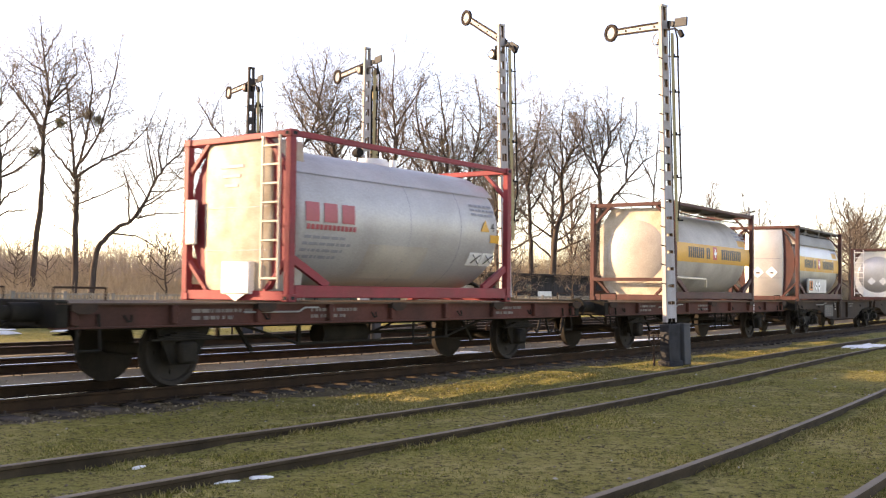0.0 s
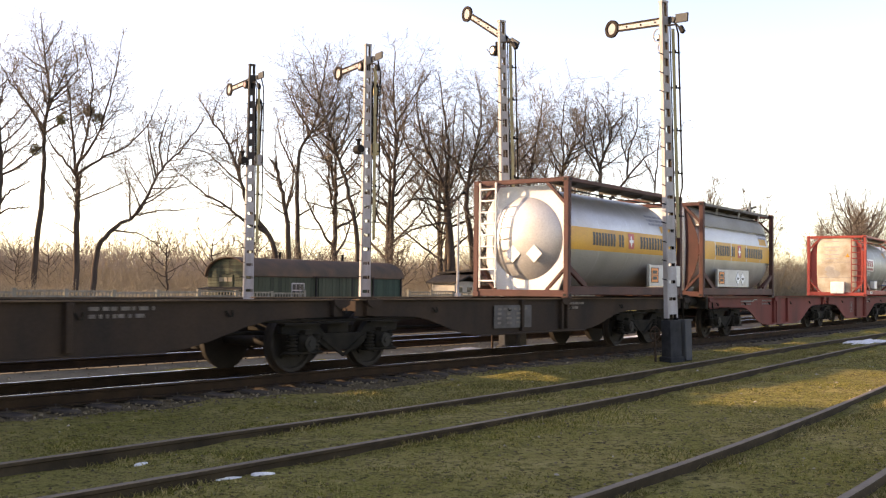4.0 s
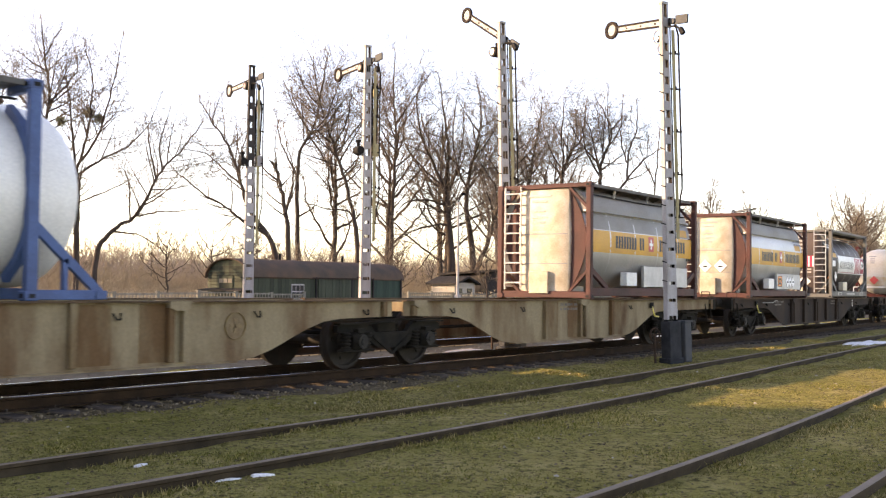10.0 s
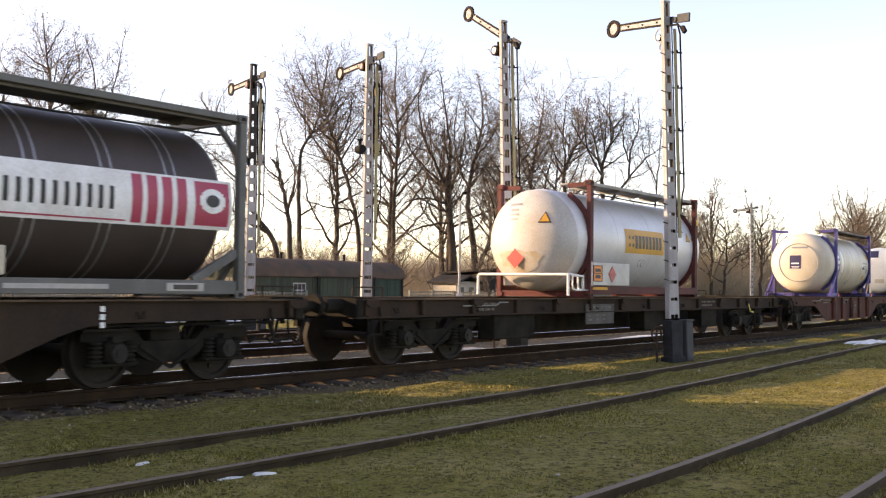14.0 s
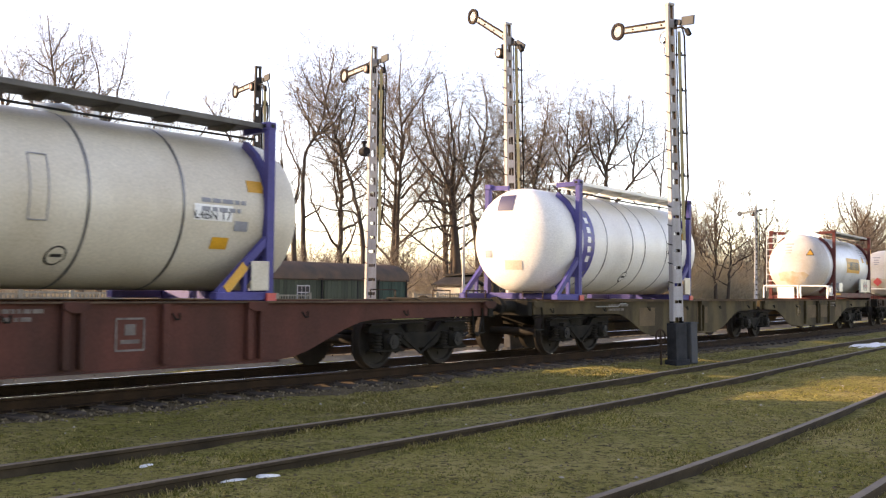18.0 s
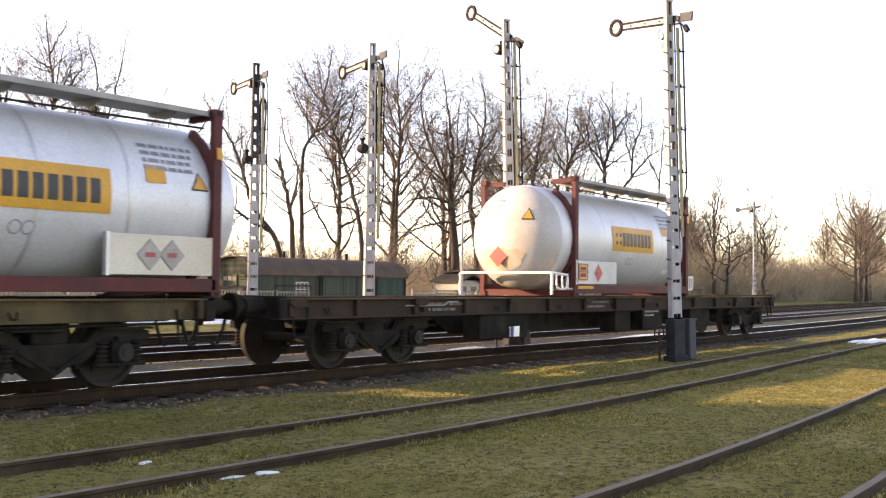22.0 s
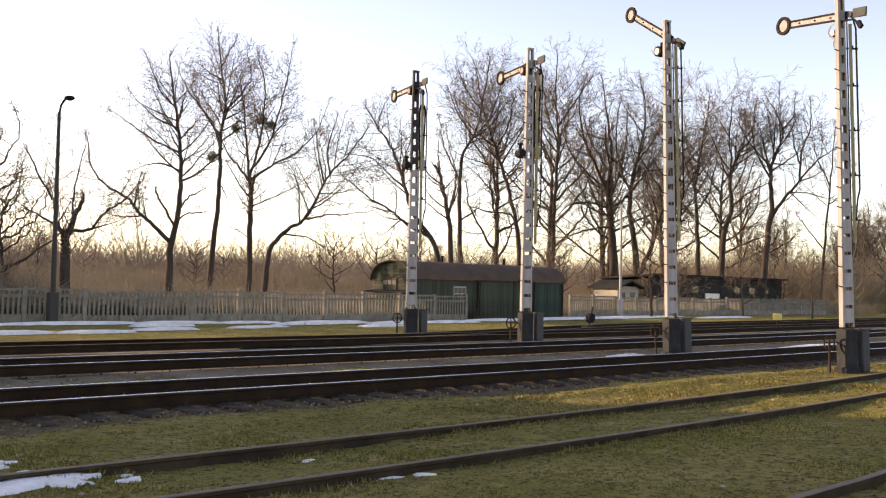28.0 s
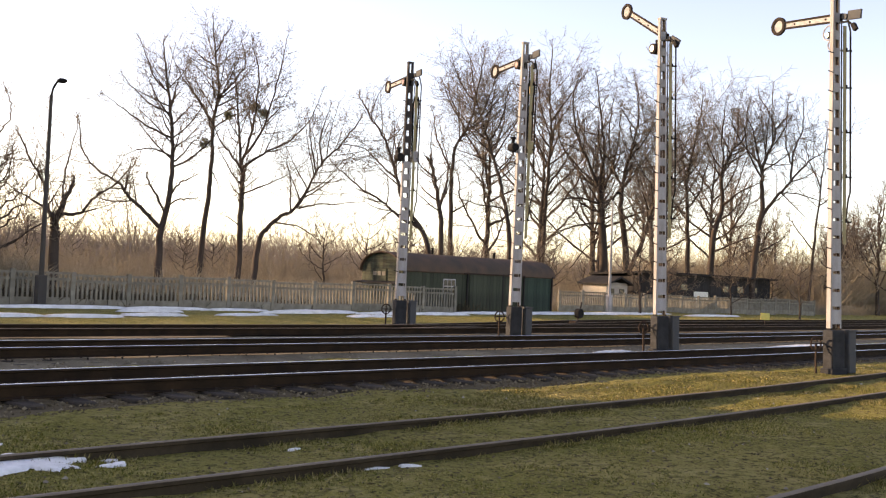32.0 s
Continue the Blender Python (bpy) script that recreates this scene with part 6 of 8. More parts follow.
def end_panel(t, fr, tank, half=0.63, flap=True, z0=0.12, z1=2.5):
    """Upright end of the jacket with rounded flanks, between lens-shaped cheek plates."""
    out = []
    for k in range(7):
        f = k / 6
        out.append((-half - 0.05 * math.sin(math.pi * f), DECK + z0 + (z1 - z0) * f))
    out += [(-a, b) for a, b in out[::-1]]
    zm = DECK + (z0 + z1) / 2
    rings = []
    for x, s in ((0.055, 0.30), (0.062, 0.93), (0.085, 0.985), (0.12, 1.0), (0.75, 1.02)):
        rings.append([(x, y * s, zm + (z - zm) * min(1.0, s)) for y, z in out])
    p = part("end_panel", ring_rows(bmesh.new(), rings), tank, t, "upright sheet-metal end of the tank jacket")
    for f in (0.28, 0.56):
        part("panel_seam", box(bmesh.new(), (0.058, 0, DECK + z0 + (z1 - z0) * f), (0.012, half * 1.9, 0.014)), M["ink_grey"], p)
    if flap:
        for s in (-1, 1):
            lens = [(s * (half - 0.02), DECK + 0.14), (s * (half - 0.02), DECK + 2.48)]
            for k in range(1, 8):
                f = k / 8
                lens.append((s * (half + 0.42 * math.sin(math.pi * f)), DECK + 2.48 - 2.34 * f))
            part("cheek_plate", prism(bmesh.new(), lens, "x", 0.12, 0.15), fr, t)
    return p


def container(u, label, tank, power=2.0, hw=1.13, hh=1.13, zc=None, x0=0.12, x1=None, dish=0.35, flat=2.2):
    t = thing("tank_container", label, "tank container", group="tank containers on the train")
    zc = zc or DECK + 1.29
    x1 = x1 or CL - x0
    part("tank", tank_skin(bmesh.new(), x0, x1, zc, hw, hh, power, dish, flat), tank, t)
    mover(t, u, CL)
    return t, (zc, hw, hh, power)


def bogie(w, x, z=0.46):
    """Two wheelsets in a cast side frame."""
    b = part("bogie", box(bmesh.new(), (0, 0, 0.22), (0.5, 1.9, 0.2), bevel=0.02), M["under"], w, "dirty black two-axle bogie", pose(x, 0, z))
    coil = bpy.data.meshes.get("spring")
    if coil is None:
        rings = [(-0.15, 0.11), (-0.12, 0.11)]
        for k in range(5):
            rings += [(-0.115 + k * 0.055, 0.06), (-0.105 + k * 0.055, 0.088), (-0.08 + k * 0.055, 0.088), (-0.07 + k * 0.055, 0.06)]
        coil = finish(ring_rows(bmesh.new(), [[(r * math.cos(math.tau * k / 10), r * math.sin(math.tau * k / 10), h) for k in range(10)] for h, r in rings]), "spring", M["under"])
    for y in (-1.0, 1.0):
        bm = prism(bmesh.new(), [(-1.36, 0.15), (-1.36, 0.26), (-1.2, 0.3), (-0.6, 0.31), (-0.42, 0.13), (0.42, 0.13), (0.6, 0.31), (1.2, 0.3), (1.36, 0.26), (1.36, 0.15),
                                 (0.66, 0.15), (0.5, -0.04), (0.32, -0.13), (-0.32, -0.13), (-0.5, -0.04), (-0.66, 0.15)], "y", y - 0.05, y + 0.05)
        for a, c in ((-1.36, 0.30), (-0.66, 0.31), (0.62, 0.31)):
            box(bm, (a + 0.37 if a != 0.62 else 0.99, y * 1.05, c - 0.01), (0.78, 0.14, 0.03))
        part("side_frame", bm, M["under"], b)
        for xx in (-0.9, 0.9):
            bm = box(bmesh.new(), (xx, y * 1.05, 0.0), (0.3, 0.24, 0.3), bevel=0.06)
            box(bm, (xx, y * 1.04, -0.15), (0.72, 0.2, 0.04), bevel=0.012)
            box(bm, (xx, y * 1.06, 0.17), (0.16, 0.2, 0.07))
            part("axle_box", bm, M["under"], b)
            bm = rod(bmesh.new(), (xx, y * 1.16, 0), (xx, y * 1.21, 0), 0.12, 14)
            rod(bm, (xx, y * 1.21, 0), (xx, y * 1.225, 0), 0.06, 10)
            part("cover", bm, M["axle_cover"], b)
            for dx in (-0.25, 0.25):
                part("spring", coil, None, b, "", pose(xx + dx, y * 1.04, 0.0))
        for xx in (-0.38, 0.38):
            bm = tube(bmesh.new(), [(xx, y * 0.86, 0.25), (xx * 1.08, y * 0.86, -0.2), (xx * 1.3, y * 0.8, -0.16)], 0.025, 6)
            box(bm, (xx * 1.22, y * 0.78, -0.04), (0.07, 0.12, 0.3), ry=-0.2 if xx > 0 else 0.2)
            part("brake_hanger", bm, M["under"], b)
        bm = bar(bmesh.new(), (-0.5, y * 1.06, 0.08), (0.0, y * 1.06, -0.22), 0.03, 0.05)
        bar(bm, (0.5, y * 1.06, 0.08), (0.0, y * 1.06, -0.22), 0.03, 0.05)
        part("brake_truss", bm, M["under"], b)
    for xx in (-0.9, 0.9):
        wheelset(b, xx, 0.0)
    return b


WHEELS = []


def wheelset(parent, x, z):
    key = "wheelset"
    me = bpy.data.meshes.get(key)
    if me is None:
        bm = rod(bmesh.new(), (0, -1.0, 0), (0, 1.0, 0), 0.085, 10)
        for y in (-0.75, 0.75):
            s = 1 if y > 0 else -1
            rings = []
            for yy, r in ((y - s * 0.075, 0.49), (y - s * 0.045, 0.49), (y - s * 0.04, 0.465), (y + s * 0.065, 0.455), (y + s * 0.065, 0.40), (y + s * 0.02, 0.38),
                          (y + s * 0.01, 0.16), (y + s * 0.07, 0.13), (y + s * 0.07, 0.085)):
                rings.append([(r * math.cos(math.tau * k / 28), yy, r * math.sin(math.tau * k / 28)) for k in range(28)])
            ring_rows(bm, rings)
            for k in range(4):
                a = math.tau * k / 4
                box(bm, (0.27 * math.cos(a), y + s * 0.025, 0.27 * math.sin(a)), (0.06, 0.03, 0.06))
        me = finish(bm, key, M["wheel_rim"])
    ob = part("wheelset", me, None, parent, "", pose(x, 0, z))
    WHEELS.append((ob, x, z))
    return ob


def buffers(w, x, s):
    """Buffers, hook and hoses at one end; s is +1 where the end looks ahead along the line."""
    for y in (-0.875, 0.875):
        bm = rod(bmesh.new(), (x, y, 1.02), (x - s * 0.4, y, 1.02), 0.12, 14)
        rod(bm, (x - s * 0.4, y, 1.02), (x - s * 0.56, y, 1.02), 0.085, 12)
        b = part("buffer", bm, M["under"], w, "black greasy buffer")
        part("buffer_plate", rod(bmesh.new(), (x - s * 0.56, y, 1.02), (x - s * 0.61, y, 1.02), 0.19, 20), M["under"], b)
    bm = tube(bmesh.new(), [(x, 0, 1.0), (x - s * 0.25, 0, 1.0), (x - s * 0.42, 0, 0.95), (x - s * 0.4, 0, 0.72)], 0.045, 8)
    part("screw_coupling", bm, M["under"], w)
    for y, c in ((-0.3, "hose"), (0.3, "hose")):
        bm = tube(bmesh.new(), [(x, y, 0.95), (x - s * 0.18, y, 0.85), (x - s * 0.26, y, 0.6), (x - s * 0.36, y, 0.42), (x - s * 0.5, y, 0.5)], 0.028, 6)
        part("brake_hose", bm, M[c], w)
    part("head_stock", box(bmesh.new(), (x + s * 0.08, 0, 1.0), (0.18, 2.5, 0.34), bevel=0.02), M["under"], w)
    for y in (-1.0, 1.0):
        part("step", tube(bmesh.new(), [(x + s * 0.3, y * 1.2, 1.0), (x + s * 0.3, y * 1.25, 0.55), (x + s * 0.62, y * 1.25, 0.55), (x + s * 0.62, y * 1.2, 1.0)], 0.018, 5), M["under"], w)
        part("hand_rail", tube(bmesh.new(), [(x + s * 0.05, y * 1.1, 1.16), (x + s * 0.05, y * 1.1, 1.32), (x + s * 0.75, y * 1.15, 1.32), (x + s * 0.75, y * 1.15, 1.16)], 0.014, 5), M["rust_iron"], w)


def sill(w, x0, x1, paint, belly, label="", a0=3.3, a1=3.3, slope=2.2):
    """Side sills from x0 to x1; belly deepens the middle like a fish."""
    lo = 0.28 if belly is True else belly
    for y in (-1.16, 1.16):
        s = 1 if y > 0 else -1
        if belly:
            L = x1 - x0
            out = [(x0, 1.12), (x1, 1.12), (x1, 0.86), (x1 - a1, 0.84)]
            out += [(x1 - a1 - slope * k / 6, 0.84 - (0.84 - lo) * (0.5 - 0.5 * math.cos(math.pi * k / 6))) for k in range(1, 7)]
            out += [(x0 + a0 + slope * (6 - k) / 6, 0.84 - (0.84 - lo) * (0.5 - 0.5 * math.cos(math.pi * (6 - k) / 6))) for k in range(0, 6)]
            out += [(x0 + a0, 0.84), (x0, 0.86)]
        else:
            out = [(x0, 1.12), (x1, 1.12), (x1, 0.82), (x0, 0.82)]
        part("side_sill", prism(bmesh.new(), out, "y", y - 0.012, y + 0.012), paint, w, label)
        part("sill_flange", box(bmesh.new(), ((x0 + x1) / 2, y + s * 0.03, 1.125), (x1 - x0, 0.12, 0.022)), M["deck_wood"], w, "dark worn deck edge")
        n = int((x1 - x0) / 1.5)
        for i in range(n + 1):
            xx = x0 + 0.25 + (x1 - x0 - 0.5) * i / n
            deep = belly and a0 + slope < xx - x0 < (x1 - x0) - a1 - slope
            zl = lo + 0.04 if deep else 0.86
            if belly and not deep and 1.2 < xx - x0 < (x1 - x0) - 1.2:
                continue
            rusty = paint == M["beige_wagon"]
            part("stiffener", box(bmesh.new(), (xx, y + s * 0.05, (1.11 + zl) / 2), (0.1, 0.09, 1.11 - zl), bevel=0.012), M["rust_band"] if rusty else paint, w)
            if rusty and deep and s < 0:
                part("rust_stain", box(bmesh.new(), (xx + (0.3 if i % 2 else -0.2), y - 0.0135, (1.1 + zl) / 2), (0.55, 0.005, 1.08 - zl)), M["rust_band"], w, "brown band of rust and grime")
            if i % 2 == 0:
                if deep:
                    part("stiffener", box(bmesh.new(), (xx + 0.22, y + s * 0.05, (1.11 + zl) / 2), (0.07, 0.09, 1.11 - zl), bevel=0.012), paint, w)
                bm = prism(bmesh.new(), [(xx - 0.06, 1.13), (xx + 0.3, 1.13), (xx + 0.3, 1.05), (xx + 0.2, 1.0), (xx + 0.04, 1.0), (xx - 0.06, 1.05)], "y", y + s * 0.06 - 0.06, y + s * 0.06 + 0.06)
                part("spigot", bm, paint if belly else M["rust_iron"], w)
        part("lower_flange", box(bmesh.new(), ((x0 + x1) / 2 + ((a0 - a1) / 2 if belly else 0), y, 0.83 if not belly else lo - 0.005), ((x1 - x0) if not belly else (x1 - x0 - a0 - a1 - 2 * slope), 0.16, 0.022)), paint, w)


def marks(w, x0, x1, lift):
    """Number panels, load tables and framed signs on the near sill, as plain bars; lift holds (place, kind)."""
    y = -1.176
    rnd = random.Random(int(x1 * 10))
    for x, kind in lift:
        ob = None
        if kind == "table":
            p = part("load_table", box(bmesh.new(), (x, y - 0.03, 0.78), (1.35, 0.012, 0.44)), M["plate_grey"], w, "grey data panel below the sill")
            bm = bmesh.new()
            for r in range(4):
                for c in range(3 if r else 6):
                    box(bm, (x - 0.5 + c * (0.34 if r else 0.19), y - 0.04, 0.93 - r * 0.09), (rnd.uniform(0.1, 0.2) if r else 0.12, 0.006, 0.045))
            tagged(part("table_print", bm, M["print_pale"], p), kind="stuff")
        elif kind == "number":
            bm = bmesh.new()
            for r in range(2):
                c = x - 0.5
                while c < x + 0.5 - 0.25 * r:
                    ww = rnd.choice((0.04, 0.05, 0.09, 0.14))
                    box(bm, (c + ww / 2, y - 0.002, 1.025 - r * 0.095), (ww, 0.006, 0.05))
                    c += ww + rnd.choice((0.025, 0.03, 0.06))
            tagged(part("number_print", bm, M["print_pale"], w), kind="stuff")
        elif kind == "frame":
            part("framed_mark", frame_strip(x, y - 0.003, 0.72, 0.42, 0.4, 0.025), M["print_pale"], w, "pale square outline mark")
            bm = box(bmesh.new(), (x, y - 0.003, 0.78), (0.16, 0.006, 0.14))
            box(bm, (x, y - 0.003, 0.63), (0.28, 0.006, 0.05))
            part("mark_core", bm, M["print_pale"], w)
        elif kind == "outline":
            part("outline_mark", frame_strip(x, y - 0.003, 0.70, 0.28, 0.5, 0.018), M["print_pale"], w, "pale upright outline mark")
        elif kind == "ring":
            bm = bmesh.new()
            for k in range(20):
                a, b = math.tau * k / 20, math.tau * (k + 1) / 20
                bar(bm, (x + 0.19 * math.cos(a), y - 0.004, 0.78 + 0.19 * math.sin(a)), (x + 0.19 * math.cos(b), y - 0.004, 0.78 + 0.19 * math.sin(b)), 0.006, 0.03, (0, 1, 0))
            box(bm, (x, y - 0.004, 0.78), (0.2, 0.006, 0.06))
            box(bm, (x, y - 0.004, 0.78), (0.06, 0.006, 0.2))
            part("ring_mark", bm, M["ring_paint"], w, "faded yellow round mark")
        elif kind == "dots":
            bm = bmesh.new()
            for r in range(3):
                box(bm, (x, y - 0.004, 1.02 - r * 0.1), (0.07, 0.006, 0.07), bevel=0.02)
            part("coupling_dots", bm, M["sign_white"], w)
        elif kind == "patch":
            part("repaint_patch", box(bmesh.new(), (x, y - 0.002, 0.74), (rnd.uniform(0.5, 1.1), 0.006, 0.44)), M["patch_brown"], w, "rectangle of fresher brown paint")
        elif kind == "lever":
            l = part("brake_lever", tube(bmesh.new(), [(x, y - 0.05, 0.95), (x + 0.05, y - 0.09, 0.72), (x + 0.28, y - 0.09, 0.70)], 0.018, 6), M["yellow_sign"], w, "yellow changeover lever")
            part("lever_plate", box(bmesh.new(), (x, y - 0.04, 0.98), (0.18, 0.02, 0.14)), M["under"], l)
        elif kind == "box_print":
            bm = bmesh.new()
            for r, n in ((0, 9), (1, 6)):
                for k in range(n):
                    box(bm, (x - 0.4 + k * 0.09, -1.153, 0.78 - r * 0.09), (0.06, 0.004, 0.05))
            part("box_print", bm, M["ink_grey"], w, "two faint lines of lettering")
        elif kind == "blue":
            p = part("small_plate", box(bmesh.new(), (x, y - 0.01, 0.47), (0.34, 0.012, 0.2)), M["sign_white"], w, "small white and blue plate")
            part("plate_band", box(bmesh.new(), (x - 0.1, y - 0.018, 0.47), (0.12, 0.006, 0.2)), M["fr_blue"], p)
    for i in range(int((x1 - x0) / 2.4)):
        x = x0 + 1.0 + i * 2.4
        part("lashing_ring", tube(bmesh.new(), [(x, y - 0.01, 0.98), (x + 0.03, y - 0.05, 0.9), (x + 0.09, y - 0.05, 0.9), (x + 0.12, y - 0.01, 0.98)], 0.012, 5), M["under"], w)
    part("air_pipe", tube(bmesh.new(), [(x0 + 0.5, y + 0.12, 0.80), (x1 - 0.5, y + 0.12, 0.80)], 0.02, 5), M["under"], w)
    part("brake_handle", tube(bmesh.new(), [(x0 + 3.0, y - 0.04, 1.0), (x0 + 4.1, y - 0.04, 1.0), (x0 + 4.2, y - 0.06, 1.06), (x0 + 4.5, y - 0.06, 1.06)], 0.014, 5), M["fr_grey"], w, "long grey pull handle")


def deck_frame(w, x0, x1, paint, boards):
    part("centre_sill", box(bmesh.new(), ((x0 + x1) / 2, 0, 0.95), (x1 - x0, 0.5, 0.3)), M["under"], w)
    n = int((x1 - x0) / 1.5)
    for i in range(n + 1):
        x = x0 + 0.1 + (x1 - x0 - 0.2) * i / n
        part("cross_bearer", box(bmesh.new(), (x, 0, 1.02), (0.14, 2.3, 0.16)), paint, w)
    if boards:
        m = int((x1 - x0) / 0.42)
        me = finish(box(bmesh.new(), (0, 0, 0), (0.40, 2.34, 0.035)), "deck_board", M["deck_wood"])
        for i in range(m):
            part("deck_board", me, None, w, "", pose(x0 + (x1 - x0) * (i + 0.5) / m, 0, 1.118))


def wagon(u0, u1, paint, label, belly=True, joint=False, axles=False, boards=False, boxes=(), lift=(), front=2.3, rear=2.3, rise=3.3, fall=3.3):
    """A container flat; its ends over the buffers stand at u0 and u1."""
    L = u1 - u0 - 1.2
    w = thing("flat_wagon", label, "freight wagon", group="container flats of the train")
    x0, x1 = 0.6, 0.6 + L
    if joint:
        mid = (x0 + x1) / 2
        sill(w, x0, mid - 0.15, paint, belly, a0=rise, a1=1.3), sill(w, mid + 0.15, x1, paint, belly, a0=1.3, a1=fall)
        deck_frame(w, x0, mid - 0.15, paint, boards), deck_frame(w, mid + 0.15, x1, paint, boards)
        for x in (x0 + front, mid, x1 - rear):
            bogie(w, x)
        part("joint", box(bmesh.new(), (mid, 0, 0.9), (0.7, 0.7, 0.35), bevel=0.03), M["under"], w)
    else:
        sill(w, x0, x1, paint, belly)
        deck_frame(w, x0, x1, paint, boards)
        if axles:
            for y in (-0.92, 0.92):
                bm = tube(bmesh.new(), [(x0 + 3.1, y, 0.84), (x0 + 4.4, y, 0.5), (x1 - 4.4, y, 0.5), (x1 - 3.1, y, 0.84)], 0.022, 6)
                for x in (x0 + 4.4, x1 - 4.4):
                    bar(bm, (x, y, 0.48), (x, y, 0.84), 0.06, 0.05, (0, 1, 0))
                part("truss_rod", bm, M["under"], w, "thin truss rod below the sill")
            for x in (x0 + 3.3, x1 - 3.6):
                part("brake_lever", bar(bmesh.new(), (x, -0.7, 0.82), (x + 0.35, -0.7, 0.4), 0.04, 0.06), M["under"], w)
            part("air_tank", rod(bmesh.new(), (x0 + 5.2, -0.55, 0.62), (x0 + 6.3, -0.55, 0.62), 0.17, 14), M["under"], w, "lying air tank")
            for y in (-1.2,):
                bm = tube(bmesh.new(), [(x0 + 6.9, y, 0.82), (x0 + 6.9, y, 0.42), (x0 + 7.4, y, 0.42), (x0 + 7.4, y, 0.82)], 0.02, 6)
                bar(bm, (x0 + 6.9, y, 0.6), (x0 + 7.4, y, 0.6), 0.05, 0.02)
                part("foot_step", bm, M["under"], w)
            for x in (x0 + 2.1, x1 - 2.1):
                wheelset(w, x, 0.46)
                for y in (-1.0, 1.0):
                    a = part("axle_guard", prism(bmesh.new(), [(x - 0.5, 0.86), (x + 0.5, 0.86), (x + 0.2, 0.3), (x - 0.2, 0.3)], "y", y - 0.02, y + 0.02), M["under"], w)
                    part("axle_box", box(bmesh.new(), (x, y * 1.06, 0.46), (0.3, 0.2, 0.3), bevel=0.04), M["under"], a)
                    bm = bmesh.new()
                    for k in range(5):
                        box(bm, (x, y * 1.06, 0.64 + k * 0.022), (1.2 - k * 0.2, 0.11, 0.018))
                    part("leaf_spring", bm, M["under"], a)
        else:
            for x in (x0 + front, x1 - rear):
                bogie(w, x)
    if boxes:
        for x, wd in boxes:
            b = part("equipment_box", box(bmesh.new(), (x, -0.95, 0.60), (wd, 0.4, 0.52), bevel=0.02), M["under"], w, "dark steel equipment box")
            part("box_lid", box(bmesh.new(), (x, -0.95, 0.868), (wd + 0.04, 0.44, 0.016)), M["under"], b)
            for q in (-0.5, 0.5):
                part("hanger", box(bmesh.new(), (x + q * wd * 0.8, -1.0, 0.91), (0.05, 0.06, 0.08)), M["under"], b)
        for yy in (-0.34, 0.34):
            a, b = x0 + 4.6, x1 - 4.4
            part("inner_sill", prism(bmesh.new(), [(a, 0.9), (b, 0.9), (b - 0.9, 0.42), (a + 0.9, 0.42)], "y", yy - 0.015, yy + 0.015), M["under"], w, "deep inner sill between the bogies")
    marks(w, x0, x1, lift)
    part("brake_cylinder", rod(bmesh.new(), (L * 0.55, 0.2, 0.66), (L * 0.55 + 0.7, 0.2, 0.66), 0.2, 14), M["under"], w)
    part("brake_rod", rod(bmesh.new(), (x0 + 2.5, -0.3, 0.6), (x1 - 2.5, -0.3, 0.6), 0.03, 6), M["under"], w)
    buffers(w, x0, 1), buffers(w, x1, -1)
    mover(w, u0, u1 - u0)
    return w


wagon(6.6, 20.4, M["brown_wagon"], "two-axle flat wagon in faded brown-red paint with wooden deck", belly=False, axles=True, boards=True, lift=((3.2, "number"), (5.5, "number"), (10.4, "number")))
wagon(20.4, 34.6, M["brown_wagon"], "two-axle flat wagon in faded brown-red paint", belly=False, axles=True, boards=True, lift=((3.0, "number"), (6.8, "number"), (10.8, "dots")))
wagon(34.6, 62.2, M["dark_wagon"], "long grimy dark articulated container flat", belly=0.45, joint=True, lift=((5.6, "table"), (6.75, "dots"), (9.5, "number"), (18.6, "table"), (21.0, "number")))
wagon(62.2, 89.0, M["red_wagon"], "articulated container flat in red paint with deep sills", joint=True, lift=((4.3, "number"), (6.3, "number"), (17.7, "frame"), (20.6, "number")), front=2.1, rear=2.85, fall=3.7)
wagon(89.0, 118.0, M["beige_wagon"], "articulated container flat in rusty beige paint", joint=True, lift=((5.2, "number"), (10.85, "ring"), (20.5, "number"), (24.4, "lever")), front=1.75)
wagon(118.0, 137.55, M["dark_wagon"], "grimy dark bogie container flat", lift=((5.5, "number"), (12.6, "number"), (15.5, "dots"), (3.0, "lever")))
wagon(137.55, 159.2, M["dark_wagon"], "dark bogie container flat with thin sills and boxes below", belly=False, boxes=((5.5, 1.5), (11.9, 0.9), (15.6, 1.1)), lift=((4.4, "number"), (9.0, "table"), (15.5, "number"), (18.5, "lever")))
wagon(159.2, 178.4, M["brown_wagon"], "brown-red bogie container flat with ribbed deep sills", lift=((5.9, "number"), (8.8, "number"), (10.55, "frame"), (7.1, "outline")), front=2.0, rear=1.95)
wagon(178.4, 207.6, M["olive_wagon"], "articulated container flat in patchy olive brown paint", joint=True, lift=((4.8, "number"), (6.4, "patch"), (8.6, "patch"), (10.0, "patch"), (18.73, "ring"), (20.2, "patch"), (21.05, "patch"), (21.8, "patch"), (22.8, "number"), (23.8, "patch")), front=2.6, rise=4.0)
wagon(207.6, 230.4, M["dark_wagon"], "last dark bogie container flat with boxes below", belly=False, boxes=((6.8, 1.7), (11.9, 0.8), (13.5, 1.1), (16.5, 1.3)), lift=((4.8, "number"), (10.6, "number"), (7.1, "blue"), (13.5, "box_print")), front=2.5, rear=1.95)


